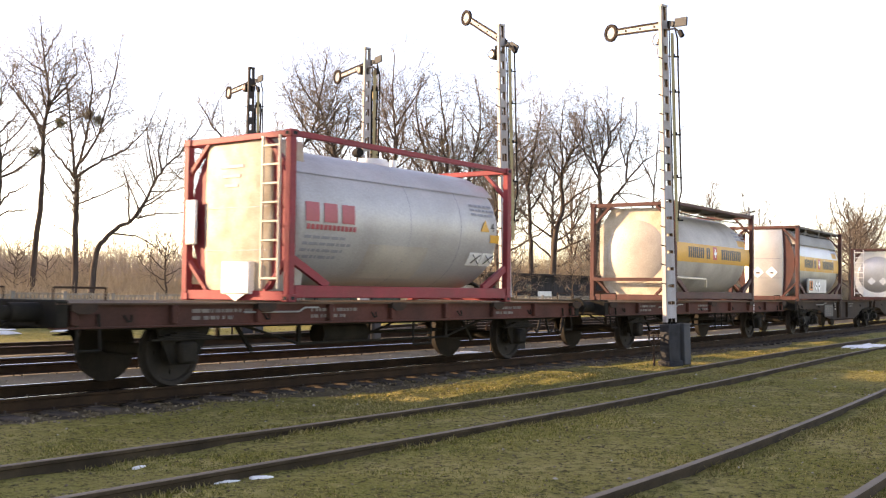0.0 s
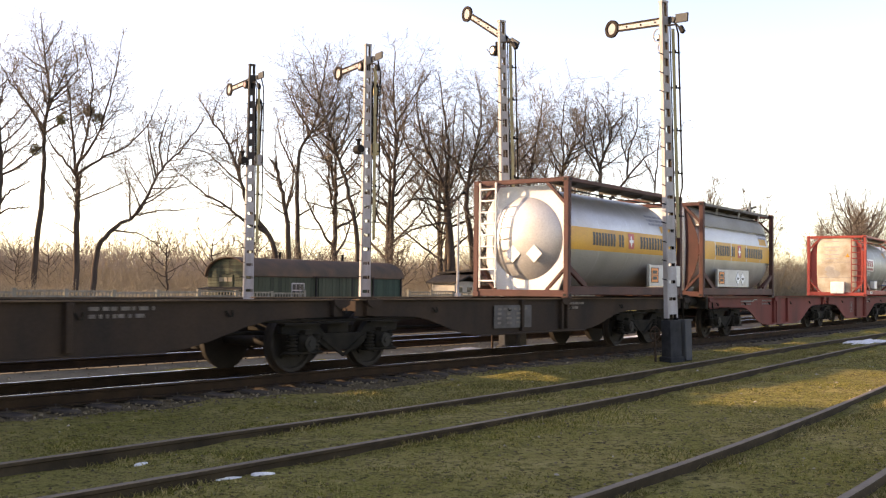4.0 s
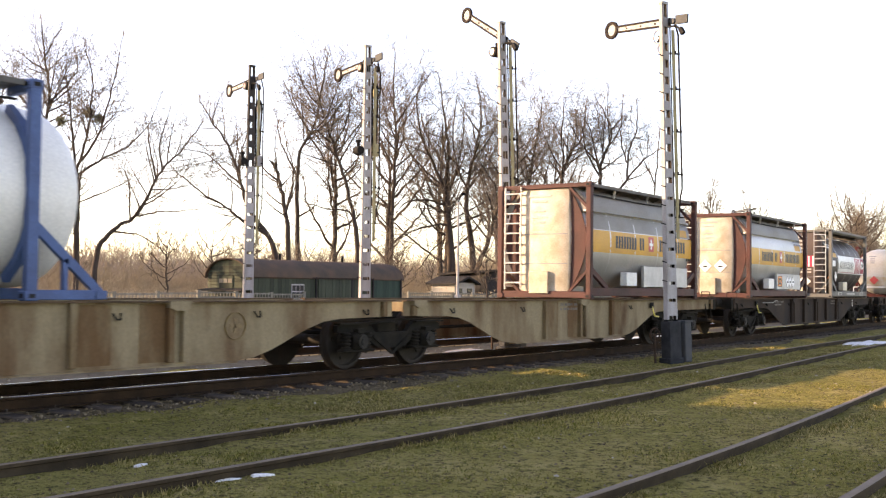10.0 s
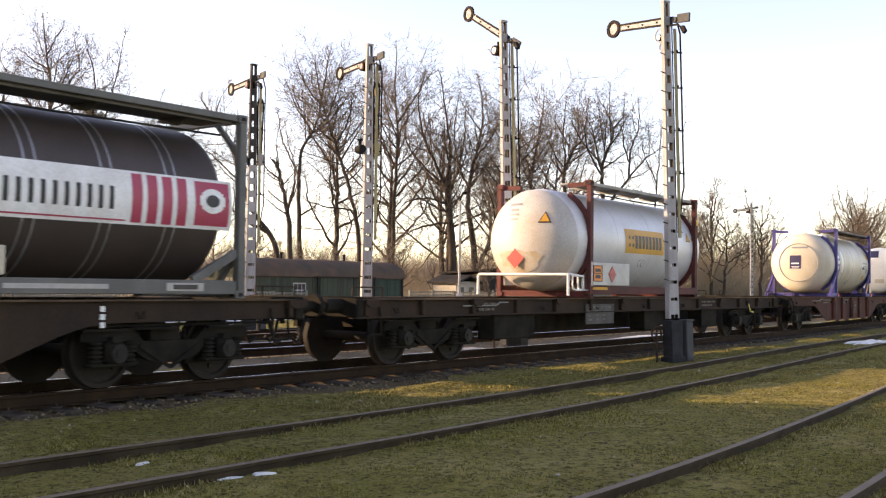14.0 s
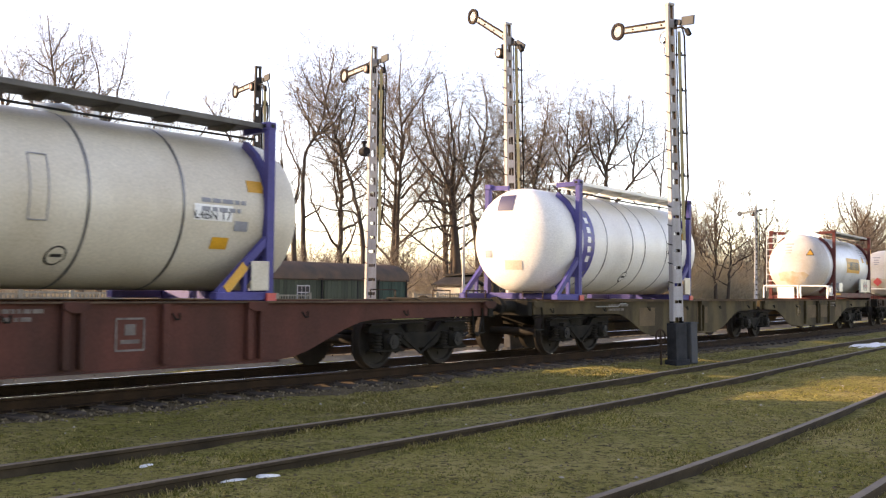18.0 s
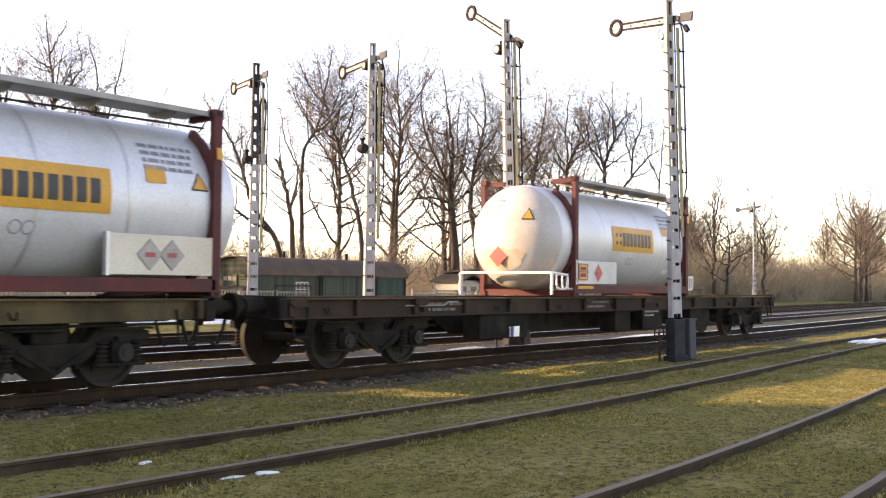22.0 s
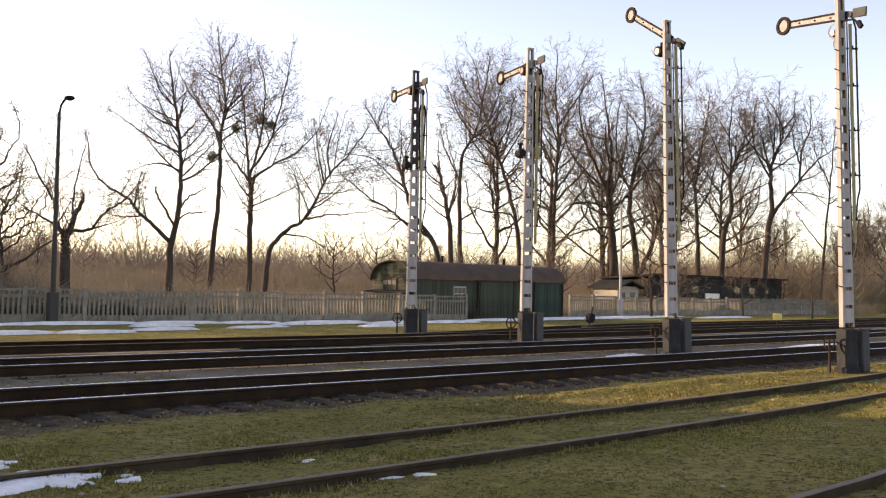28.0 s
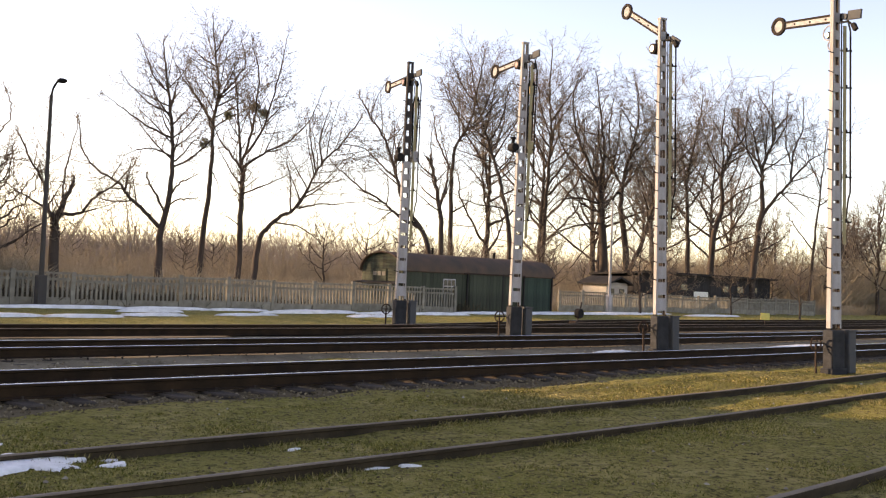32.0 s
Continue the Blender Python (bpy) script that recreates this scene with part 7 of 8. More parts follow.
# ---- the tank containers, in the train's order ----
def shield(t, x, z, tk):
    s = part("shield", wrap(bmesh.new(), x - 0.15, x + 0.15, DECK + z - 0.17, DECK + z + 0.19, *tk, lift=0.014), M["cross_red"], t, "small red shield with a white cross")
    part("cross_upright", wrap(bmesh.new(), x - 0.03, x + 0.03, DECK + z - 0.11, DECK + z + 0.13, *tk, lift=0.018, n=3), M["sign_white"], s)
    part("cross_bar", wrap(bmesh.new(), x - 0.10, x + 0.10, DECK + z - 0.03, DECK + z + 0.04, *tk, lift=0.020, n=2), M["sign_white"], s)


def yellow_livery(t, tk, xa=0.2, shift=0.0, print_at=(4.95, 5.9)):
    patch(t, "yellow_band", xa, CL - 0.2, 1.05, 1.55, M["yellow"], tk, 0.006, "golden yellow band along the tank")
    word(t, 11, 1.05 + shift, 2.62 + shift, 1.17, 1.46, M["ink"], tk, skip=(8,), label="dark blocks of a brand name")
    shield(t, 2.98 + shift, 1.32, tk)
    word(t, 10, 3.48 + shift, 5.1 + shift, 1.17, 1.46, M["ink"], tk, label="dark blocks of a place name")
    lines(t, *print_at, 1.98, 3, 0.1, 0.06, M["ink_grey"], tk, 3)
    patch(t, "warning_label", 4.98, 5.62, 1.60, 1.80, M["yellow"], tk, 0.008, "small yellow warning labels")


def jacketed(u, label, ladder_left, box_x=None, sign=(1.15, 3.7), orange=True, marks=(0.42, 0.58), diamonds=True, shift=0.0, code=None, sheet="pale_sheet"):
    """Tank in a squarish jacket with a gutter ledge, yellow band and upright end panel."""
    t, tk = container(u, label, M["tank_steel"], power=2.35, hw=1.12, hh=1.16, dish=0.25)
    frame_box(t, M["fr_brown"], top_side=False)
    end_panel(t, M["fr_brown"], M["end_sunlit_stained" if ladder_left else "tank_steel"])
    yellow_livery(t, tk, shift=shift)
    # gutter ledge and the paler sheet under it
    zc, hw, hh, power = tk
    f = abs((DECK + 1.97 - zc) / hh)
    y = -(hw * (1 - f ** power) ** (1 / power))
    part("gutter_ledge", box(bmesh.new(), (CL / 2, y - 0.015, DECK + 1.97), (CL - 0.3, 0.07, 0.05), bevel=0.01), M["sign_white"], t, "pale gutter ledge along the jacket")
    patch(t, "pale_sheet", 0.25, CL - 0.25, 1.57, 1.94, M[sheet], tk, 0.004)
    for x in (1.15, 2.45, 3.75, 4.98):
        patch(t, "seam_strip", x - 0.022, x + 0.022, 0.12, 1.94, M["galv"], tk, 0.009)
    # upper jacket sheet, drawn in over the shoulders up to the crown walkway
    half_roof = [(-1.075, 1.96), (-1.06, 2.08), (-1.0, 2.24), (-0.88, 2.39), (-0.7, 2.48), (-0.4, 2.51)]
    roof = half_roof + [(-a, b) for a, b in half_roof[::-1]]
    rings = []
    for x, k in ((0.16, 1.0), (CL - 1.0, 1.0), (CL - 0.62, 0.985), (CL - 0.36, 0.94), (CL - 0.2, 0.85)):
        rings.append([(x, a * (0.55 + 0.45 * k), DECK + 1.6 + (b - 1.6) * k) for a, b in roof])
    part("upper_jacket", ring_rows(bmesh.new(), rings), M["jacket_dull"], t, "drawn-in upper sheet of the jacket")
    walkway(t, 0.2, CL - 0.2, DECK + CH - 0.035, M["walk_dark"], 5)
    part("edge_rail", tube(bmesh.new(), [(0.12, -1.05, DECK + CH - 0.06), (CL - 0.12, -1.05, DECK + CH - 0.06)], 0.024, 6), M["fr_brown"], t, "thin brown rail along the top edge")
    part("edge_rail", tube(bmesh.new(), [(0.12, -0.86, DECK + CH + 0.0), (CL - 0.12, -0.86, DECK + CH + 0.0)], 0.016, 6), M["fr_grey"], t)
    for x in (1.5, 3.3, 5.1):
        part("rail_bracket", bar(bmesh.new(), (x, -1.06, DECK + CH - 0.02), (x, -1.02, DECK + CH - 0.26), 0.05, 0.03, (1, 0, 0)), M["galv"], t, "pale short bracket")
        part("rail_tie", bar(bmesh.new(), (x, -1.05, DECK + CH - 0.06), (x + 0.25, -0.78, DECK + CH - 0.03), 0.03, 0.03), M["fr_grey"], t)
    manhole(t, 3.0, DECK + 2.46)
    sign_board(t, *sign, 0.29, 0.78, orange=orange, marks=marks, code=code)
    if box_x:
        part("document_box", box(bmesh.new(), (box_x, -1.13, DECK + 0.46), (0.55, 0.18, 0.32), bevel=0.015), M["sign_white"], t, "small white box")
    lines(t, 5.55, 5.85, 0.98, 1, 0.1, 0.07, M["ink"], tk, 4)
    if ladder_left:
        ladder(t, -0.01, 0.78, DECK + 0.2, DECK + CH - 0.05, 0.42, M["galv"], 10)
        part("valve_box", box(bmesh.new(), (0.03, 0.1, DECK + 0.36), (0.1, 0.5, 0.5), bevel=0.015), M["end_sunlit_stained"], t, "pale valve box")
        bm = bmesh.new()
        for w_, z_ in ((0.62, 2.32), (0.4, 2.2), (0.3, 1.98), (0.42, 1.84), (0.3, 1.72), (0.36, 1.5)):
            box(bm, (0.052, 0.12, DECK + z_), (0.008, w_, 0.05))
        tagged(part("end_print", bm, M["print_faint"], t), kind="stuff")
    if diamonds:
        for y in (0.2, -0.28):
            d = diamond(t, 0.044, y, DECK + 0.98, 0.2, M["diamond_white"], "x")
            part("diamond_print", box(bmesh.new(), (0.037, y, DECK + 0.96), (0.006, 0.14, 0.05)), M["ink"], d)
    return t, tk


# 1: crimson frame, pale grey tank
t, tk = container(11.06, "tank container with a crimson frame and stained pale grey tank", M["tank_grey"], zc=DECK + 1.34, hw=1.13, hh=1.12, dish=0.3)
frame_box(t, M["fr_crimson"])
end_panel(t, M["fr_crimson"], M["end_dirty"], half=0.72)
ladder(t, -0.01, -0.82, DECK + 0.2, DECK + CH - 0.08, 0.36, M["tank_cream"], 8)
part("valve_box", box(bmesh.new(), (0.0, -0.12, DECK + 0.36), (0.14, 0.62, 0.5), bevel=0.015), M["sign_white"], t, "cream valve box")
part("valve_flap", prism(bmesh.new(), [(-0.35, DECK + 0.12), (0.1, DECK + 0.12), (-0.12, DECK + 0.0)], "x", -0.05, -0.03), M["sign_white"], t)
part("document_tube", box(bmesh.new(), (-0.01, 0.98, DECK + 1.25), (0.06, 0.24, 0.72), bevel=0.02), M["sign_white"], t, "white plate on the end post")
word(t, 3, 0.42, 1.66, 1.24, 1.54, M["ink_red"], tk, label="dull red brand mark")
word(t, 12, 0.46, 1.62, 1.12, 1.2, M["ink_red"], tk)
lines(t, 0.44, 1.55, 0.98, 4, 0.1, 0.045, M["ink_grey"], tk, 5)
lines(t, 4.8, 5.75, 2.02, 1, 0.09, 0.06, M["ink_grey"], tk, 6)
part("type_code", digits("22T6", 0.11), M["ink"], t, "", pose(5.0, -0.985, DECK + 1.86, 60))
lines(t, 4.85, 5.7, 1.78, 3, 0.085, 0.045, M["ink_grey"], tk, 16)
part("warning_triangle", prism(bmesh.new(), [(5.12, DECK + 1.32), (5.4, DECK + 1.32), (5.26, DECK + 1.54)], "y", -1.146, -1.138), M["yellow"], t, "yellow warning triangle")
part("pressure_mark", digits("4", 0.17), M["ink"], t, "", pose(5.52, -1.142, DECK + 1.34, 86))
patch(t, "label_panel", 5.45, 5.75, 1.12, 1.27, M["yellow"], tk, 0.008, "small yellow label")
for x in (4.9, 5.32):
    p = patch(t, "label_panel", x, x + 0.39, 0.68, 0.92, M["sign_white"], tk, 0.008)
    bm = bar(bmesh.new(), (x + 0.07, -1.0, DECK + 0.72), (x + 0.32, -1.07, DECK + 0.88), 0.008, 0.02)
    bar(bm, (x + 0.07, -1.07, DECK + 0.88), (x + 0.32, -1.0, DECK + 0.72), 0.008, 0.02)
    part("cross_mark", bm, M["ink"], p)
patch(t, "stain", 2.0, 3.6, 0.4, 0.95, M["tank_dirty"], tk, 0.003, "brown stain on the tank side")
bands(t, (3.02, 4.5), tk, M["ink_grey"], w=0.008, lift=1.003)
manhole(t, 3.3, DECK + 2.46)
part("shade_sheet", wrap(bmesh.new(), 0.25, 5.8, DECK + 2.0, DECK + 2.25, *tk, lift=0.02), M["tank_grey"], t)

bm = bmesh.new()
for k, (w_, z_) in enumerate(((0.55, 2.1), (0.4, 1.95), (0.3, 1.8))):
    box(bm, (0.05, 0.12, DECK + z_), (0.008, w_, 0.05))
part("end_print", bm, M["ink_grey"], t)

# 2: brown frame, dirty beige tank, yellow band
t, tk = container(24.95, "tank container with a brown frame and dirty beige tank, yellow band", M["tank_dirty"], dish=0.5, hw=1.14, hh=1.14)
frame_box(t, M["fr_brown"])
yellow_livery(t, tk)
part("side_rail_step", tube(bmesh.new(), [(0.14, -1.2, DECK + 0.62), (2.15, -1.2, DECK + 0.6), (2.15, -1.2, DECK + 0.38)], 0.03, 6), M["tank_cream"], t, "pale bent bar above the bottom rail")
part("end_sheet", prism(bmesh.new(), [(-0.8, DECK + 0.15), (0.8, DECK + 0.15), (1.05, DECK + 0.75), (1.05, DECK + 1.9), (0.7, DECK + 2.45), (-0.7, DECK + 2.45), (-1.05, DECK + 1.9), (-1.05, DECK + 0.75)], "x", 0.26, 0.29), M["end_sunlit_stained"], t, "pale eight-sided end sheet")
part("end_bar", bar(bmesh.new(), (0.0, -HY, DECK + 0.56), (0.0, HY, DECK + 0.56), 0.05, 0.09), M["fr_brown"], t)
walkway(t, 0.3, CL - 0.3, DECK + CH - 0.06, M["walk_dark"], 4)
bands(t, (1.8, 4.2), tk, M["tank_dirty"], w=0.01, lift=1.003)

# 3 to 5
jacketed(35.71, "jacketed tank container, brown frame, yellow band, white placard board", False, sign=(1.3, 3.7), marks=(0.40, 0.56), code=("60", "1547"))
t, tk = container(55.2, "tank container with brown frame, silvery round tank and yellow band", M["tank_steel"], dish=0.5, hw=1.14, hh=1.14)
frame_box(t, M["fr_brown"])
yellow_livery(t, tk, shift=0.2, print_at=(4.4, 5.5))
sign_board(t, 4.1, 6.0, 0.28, 0.8, marks=(0.5, 0.75))
bands(t, (1.6, 3.1, 3.9, 5.2), tk, M["galv"], w=0.02, lift=1.004)
walkway(t, 0.2, CL - 0.2, DECK + CH - 0.05, M["walk_dark"], 5)
ladder(t, -0.01, 0.82, DECK + 0.2, DECK + CH - 0.05, 0.42, M["sign_white"], 9)
for y in (0.25, -0.3):
    diamond(t, 0.13, y, DECK + 0.95, 0.2, M["sign_white"], "x")
part("end_sheet", prism(bmesh.new(), [(-0.8, DECK + 0.15), (0.8, DECK + 0.15), (1.05, DECK + 0.75), (1.05, DECK + 1.9), (0.7, DECK + 2.45), (-0.7, DECK + 2.45), (-1.05, DECK + 1.9), (-1.05, DECK + 0.75)], "x", 0.3, 0.34), M["tank_white"], t, "pale eight-sided end sheet")
jacketed(62.66, "jacketed tank container, brown frame, yellow band, stained placard board", False, sign=(1.15, 3.7), marks=(0.62, 0.78), shift=0.12)

# 6: red frame, grey tank
t, tk = container(81.84, "tank container with a bright red frame and grey tank", M["tank_olive"], zc=DECK + 1.32, dish=0.3)
frame_box(t, M["fr_red"])
end_panel(t, M["fr_red"], M["end_sunlit_stained"], half=0.78)
ladder(t, -0.01, -0.82, DECK + 0.2, DECK + CH - 0.08, 0.4, M["fr_red"], 9)
part("valve_box", box(bmesh.new(), (0.0, -0.05, DECK + 0.36), (0.14, 0.55, 0.5), bevel=0.015), M["sign_white"], t, "cream valve box")
patch(t, "label_panel", 0.5, 2.1, 1.08, 1.6, M["tank_white"], tk, 0.005, "pale square behind a red brand mark")
word(t, 3, 0.62, 1.95, 1.28, 1.54, M["ink_red"], tk, label="dull red brand mark")
word(t, 12, 0.65, 1.95, 1.12, 1.22, M["ink_red"], tk)
lines(t, 0.5, 1.5, 0.98, 2, 0.09, 0.05, M["sign_white"], tk, 7)
part("document_box", box(bmesh.new(), (2.0, -1.13, DECK + 0.5), (0.6, 0.18, 0.34), bevel=0.015), M["sign_white"], t, "small white box")
patch(t, "label_panel", 4.8, 5.2, 1.75, 1.98, M["yellow"], tk)
patch(t, "stain", 4.3, 5.6, 0.75, 1.0, M["tank_dirty"], tk, 0.003, "faded dark print")
bands(t, (2.5, 2.62, 3.65, 3.77, 4.65, 4.77), tk, M["galv"], w=0.015, lift=1.004)
walkway(t, 0.2, CL - 0.2, DECK + CH - 0.04, M["walk_pale"], 5)
bm = bmesh.new()
for w_, z_ in ((0.6, 2.34), (0.72, 2.1), (0.5, 1.96), (0.66, 1.78), (0.5, 1.6)):
    box(bm, (0.05, 0.2, DECK + z_), (0.008, w_, 0.045))
part("end_print", bm, M["print_faint"], t)
part("warning_triangle", prism(bmesh.new(), [(-0.36, DECK + 1.66), (-0.54, DECK + 1.66), (-0.45, DECK + 1.82)], "x", 0.045, 0.052), M["yellow"], t, "small yellow triangle")
for w_, h_, z_, y_ in ((0.62, 0.34, 0.95, 0.15), (0.4, 0.24, 1.15, 0.3)):
    bm = bmesh.new()
    vs = [bm.verts.new((0.049, y_ + w_ / 2 * math.cos(math.tau * k / 18) * (1 + 0.3 * noise.noise((k * 0.7, w_, 1))), DECK + z_ + h_ / 2 * math.sin(math.tau * k / 18) * (1 + 0.4 * noise.noise((k * 0.7, w_, 5))))) for k in range(18)]
    bm.faces.new(vs)
    part("stain", bm, M["tank_dirty"], t, "brown smudge on the end panel")
for x in (1.05, 5.1):
    part("rail_plate", box(bmesh.new(), (x, -HY - 0.055, DECK + 0.16), (0.5, 0.012, 0.1)), M["sign_white"], t)
    part("rail_plate_hole", box(bmesh.new(), (x, -HY - 0.063, DECK + 0.16), (0.26, 0.008, 0.05)), M["ink"], t)


def swap_tank(u, label, tank, fr, foot, hoops, hoop_mat, dish=0.62, flat=2.6, inward=False, tail=0.86):
    t, tk = container(u, label, tank, zc=DECK + 1.28, hw=1.145, hh=1.145, x0=-0.86, x1=CL + tail, dish=dish, flat=flat)
    swap_frame(t, fr, foot, inward)
    bands(t, hoops, tk, hoop_mat, w=0.022, lift=1.005)
    return t, tk


def end_plate(t, name, y, z, w, h, material, label=""):
    """A plate on the dished end."""
    return dish_patch(t, name, y, z, w, h, material, label)


def dish_patch(t, name, y, z, w, h, material, label="", dish=0.62, flat=2.6, ragged=False, x=-0.86, n=8):
    """A patch that lies on the dished end of a swap tank."""
    def at(a, b):
        r = min(0.985, math.hypot(a, b - 1.28) / 1.145)
        return x + dish * (1 - (1 - r ** flat) ** (1 / flat)) - 0.008
    bm = bmesh.new()
    grid = []
    for i in range(n + 1):
        row = []
        for k in range(n + 1):
            u, v = i / n - 0.5, k / n - 0.5
            if ragged:
                s = 1 + 0.45 * noise.noise((u * 3, v * 3, w * 7))
                m = max(abs(u), abs(v), 1e-6) / max(math.hypot(u, v), 1e-6)
                u, v = u * s * m * 1.15, v * s * m * 1.15
            a, b = y + u * w, z + v * h
            row.append(bm.verts.new((at(a, b), a, DECK + b)))
        grid.append(row)
    for i in range(n):
        for k in range(n):
            bm.faces.new((grid[i][k], grid[i][k + 1], grid[i + 1][k + 1], grid[i + 1][k]))
    return part(name, bm, material, t, label)


# 7: white swap tank, steel blue frame with ladder and platform
t, tk = swap_tank(90.67, "white swap tank container in a steel blue frame with a ladder", M["tank_white"], M["fr_steel_blue"], True, (0.95, 1.12, 2.35, 2.5, 2.95, 3.1, 4.25, 4.4, 5.2, 5.32), M["ink_grey"])
patch(t, "name_panel", 1.6, 2.12, 0.5, 1.92, M["label_blue"], tk, 0.007, "upright violet-blue name panel")
for k in range(5):
    patch(t, "name_block", 1.78, 1.93, 0.78 + k * 0.2, 0.89 + k * 0.2, M["sign_white"], tk, 0.012)
patch(t, "data_plate", 3.25, 4.35, 0.42, 0.62, M["ink_grey"], tk, 0.01, "dark grey data plate")
patch(t, "label_panel", 5.0, 5.55, 1.0, 1.14, M["yellow"], tk)
lines(t, 4.9, 5.6, 1.45, 3, 0.1, 0.05, M["ink_grey"], tk, 8)
for a_, b_, c_, d_ in ((0.75, 0.95, 1.5, 1.64), (0.98, 1.16, 1.5, 1.64), (0.9, 1.45, 1.2, 1.4), (2.6, 2.76, 1.22, 1.36), (2.8, 2.96, 1.22, 1.36), (3.25, 3.5, 0.9, 1.4), (3.62, 4.2, 0.7, 1.66)):
    outline(t, a_, b_, c_, d_, M["ink_grey"], tk)
oval(t, "hook_mark", 2.62, 0.52, 0.16, 0.11, M["ink"], tk, 0.010)
oval(t, "hook_mark_face", 2.62, 0.52, 0.13, 0.085, M["tank_white"], tk, 0.014)
ladder(t, -0.80, -0.62, DECK + 0.55, DECK + 2.55, 0.45, M["ladder_grey"], 8)
for y in (-1.1, -0.75, -0.4, -0.05):
    part("platform_post", bar(bmesh.new(), (-0.86, y, DECK + 0.1), (-0.86, y, DECK + 0.5), 0.05, 0.05, (0, 1, 0)), M["ladder_grey"], t, "grey post of the step platform")
part("platform_rail", tube(bmesh.new(), [(-0.88, -1.12, DECK + 0.12), (-0.88, 0.0, DECK + 0.12)], 0.025, 6), M["ladder_grey"], t)
part("platform", box(bmesh.new(), (-0.55, -0.5, DECK + 0.52), (0.7, 1.35, 0.05)), M["fr_steel_blue"], t, "blue step platform at the end")
part("valve_box", box(bmesh.new(), (-0.62, 0.1, DECK + 0.25), (0.3, 0.5, 0.42), bevel=0.02), M["sign_white"], t, "pale valve box")
end_plate(t, "label_panel", 0.35, 1.25, 0.4, 0.2, M["yellow"], "yellow warning label")
walkway(t, -0.1, CL - 0.1, DECK + CH - 0.03, M["walk_dark"], 5)
part("crown_rail", tube(bmesh.new(), [(-0.3, -0.95, DECK + CH - 0.05), (-0.3, -0.95, DECK + CH + 0.12), (0.5, -0.95, DECK + CH + 0.12), (0.5, -0.95, DECK + CH - 0.05)], 0.02, 6), M["galv"], t)

# 8, 9
jacketed(110.05, "jacketed tank container, brown frame, yellow band, plain placard board", True, box_x=2.08, sign=(2.8, 5.4), orange=False, marks=(), shift=0.35, diamonds=False, sheet="jacket_dull")
jacketed(120.3, "jacketed tank container, brown frame, yellow band, ladder, orange placard", True, box_x=2.06, sign=(2.68, 5.25), marks=(0.42, 0.54, 0.66), shift=0.35)

# 10: black tank in a grey frame
t, tk = container(129.75, "black tank container in a grey frame with white brand panel", M["tank_black"], dish=0.35, hw=1.13, hh=1.13)
frame_box(t, M["fr_grey_shade"])
end_panel(t, M["fr_grey_shade"], M["end_black_lit"], half=0.8, flap=False)
patch(t, "name_panel", 1.42, 5.86, 0.95, 1.64, M["sign_white"], tk, 0.008, "white name panel along the tank")
word(t, 15, 1.62, 4.0, 1.13, 1.42, M["ink"], tk, label="thin dark strokes of a brand name", fill=0.42)
bm = bmesh.new()
for k in range(4):
    wrap(bm, 4.18 + k * 0.24, 4.18 + k * 0.24 + 0.16, DECK + 0.98, DECK + 1.61, *tk, lift=0.013)
wrap(bm, 1.45, 4.1, DECK + 0.99, DECK + 1.01, *tk, lift=0.013, n=1)
part("name_stripes", bm, M["crimson"], t, "crimson stripes")
patch(t, "emblem_field", 5.2, 5.8, 1.0, 1.6, M["crimson"], tk, 0.013)
oval(t, "emblem", 5.5, 1.34, 0.22, 0.17, M["sign_white"], tk, 0.018)
oval(t, "emblem_core", 5.5, 1.34, 0.12, 0.085, M["ink"], tk, 0.023)
lines(t, 0.25, 1.0, 2.0, 2, 0.12, 0.07, M["sign_white"], tk, 11)
patch(t, "label_panel", 0.25, 1.2, 1.55, 1.72, M["yellow"], tk, 0.008, "yellow warning labels")
patch(t, "label_panel", 0.4, 0.92, 1.2, 1.42, M["sign_white"], tk, 0.008)
patch(t, "code_panel", 0.22, 0.6, 0.72, 0.98, M["sign_orange"], tk, 0.008, "orange code panel")
diamond(t, 0.82, -1.16, DECK + 0.82, 0.2, M["sign_white"])
part("document_box", box(bmesh.new(), (2.1, -1.13, DECK + 0.45), (0.65, 0.18, 0.34), bevel=0.015), M["tank_cream"], t, "small cream box")
bands(t, (1.3, 1.45, 2.7, 2.85, 3.75, 3.9, 4.75, 4.9), tk, M["band_steel"], w=0.014, lift=1.004)
ladder(t, -0.01, -0.78, DECK + 0.2, DECK + CH - 0.06, 0.42, M["galv"], 10)
part("end_emblem_field", box(bmesh.new(), (0.05, 0.1, DECK + 1.38), (0.014, 1.35, 0.42)), M["crimson"], t, "crimson striped field on the end")
for k in range(9):
    if k not in (3, 4, 5):
        part("end_stripe", box(bmesh.new(), (0.04, -0.52 + k * 0.155, DECK + 1.38), (0.01, 0.05, 0.4)), M["sign_white"], t)
part("end_emblem", rod(bmesh.new(), (0.045, 0.1, DECK + 1.38), (0.03, 0.1, DECK + 1.38), 0.16, 18), M["sign_white"], t)
bm = bmesh.new()
for k in range(5):
    box(bm, (0.05, 0.05, DECK + 2.3 - k * 0.14), (0.01, 0.7 - 0.08 * (k % 3), 0.07))
for k in range(2):
    box(bm, (0.05, 0.1, DECK + 1.08 - k * 0.11), (0.01, 1.1, 0.06))
part("end_print", bm, M["print_faint"], t)
part("code_panel", box(bmesh.new(), (0.05, 0.35, DECK + 0.62), (0.014, 0.5, 0.42)), M["sign_orange"], t, "orange code panel")
diamond(t, 0.05, -0.2, DECK + 0.62, 0.24, M["sign_white"], "x")
part("valve_box", box(bmesh.new(), (0.02, 0.0, DECK + 0.26), (0.12, 0.6, 0.36), bevel=0.015), M["tank_cream"], t)
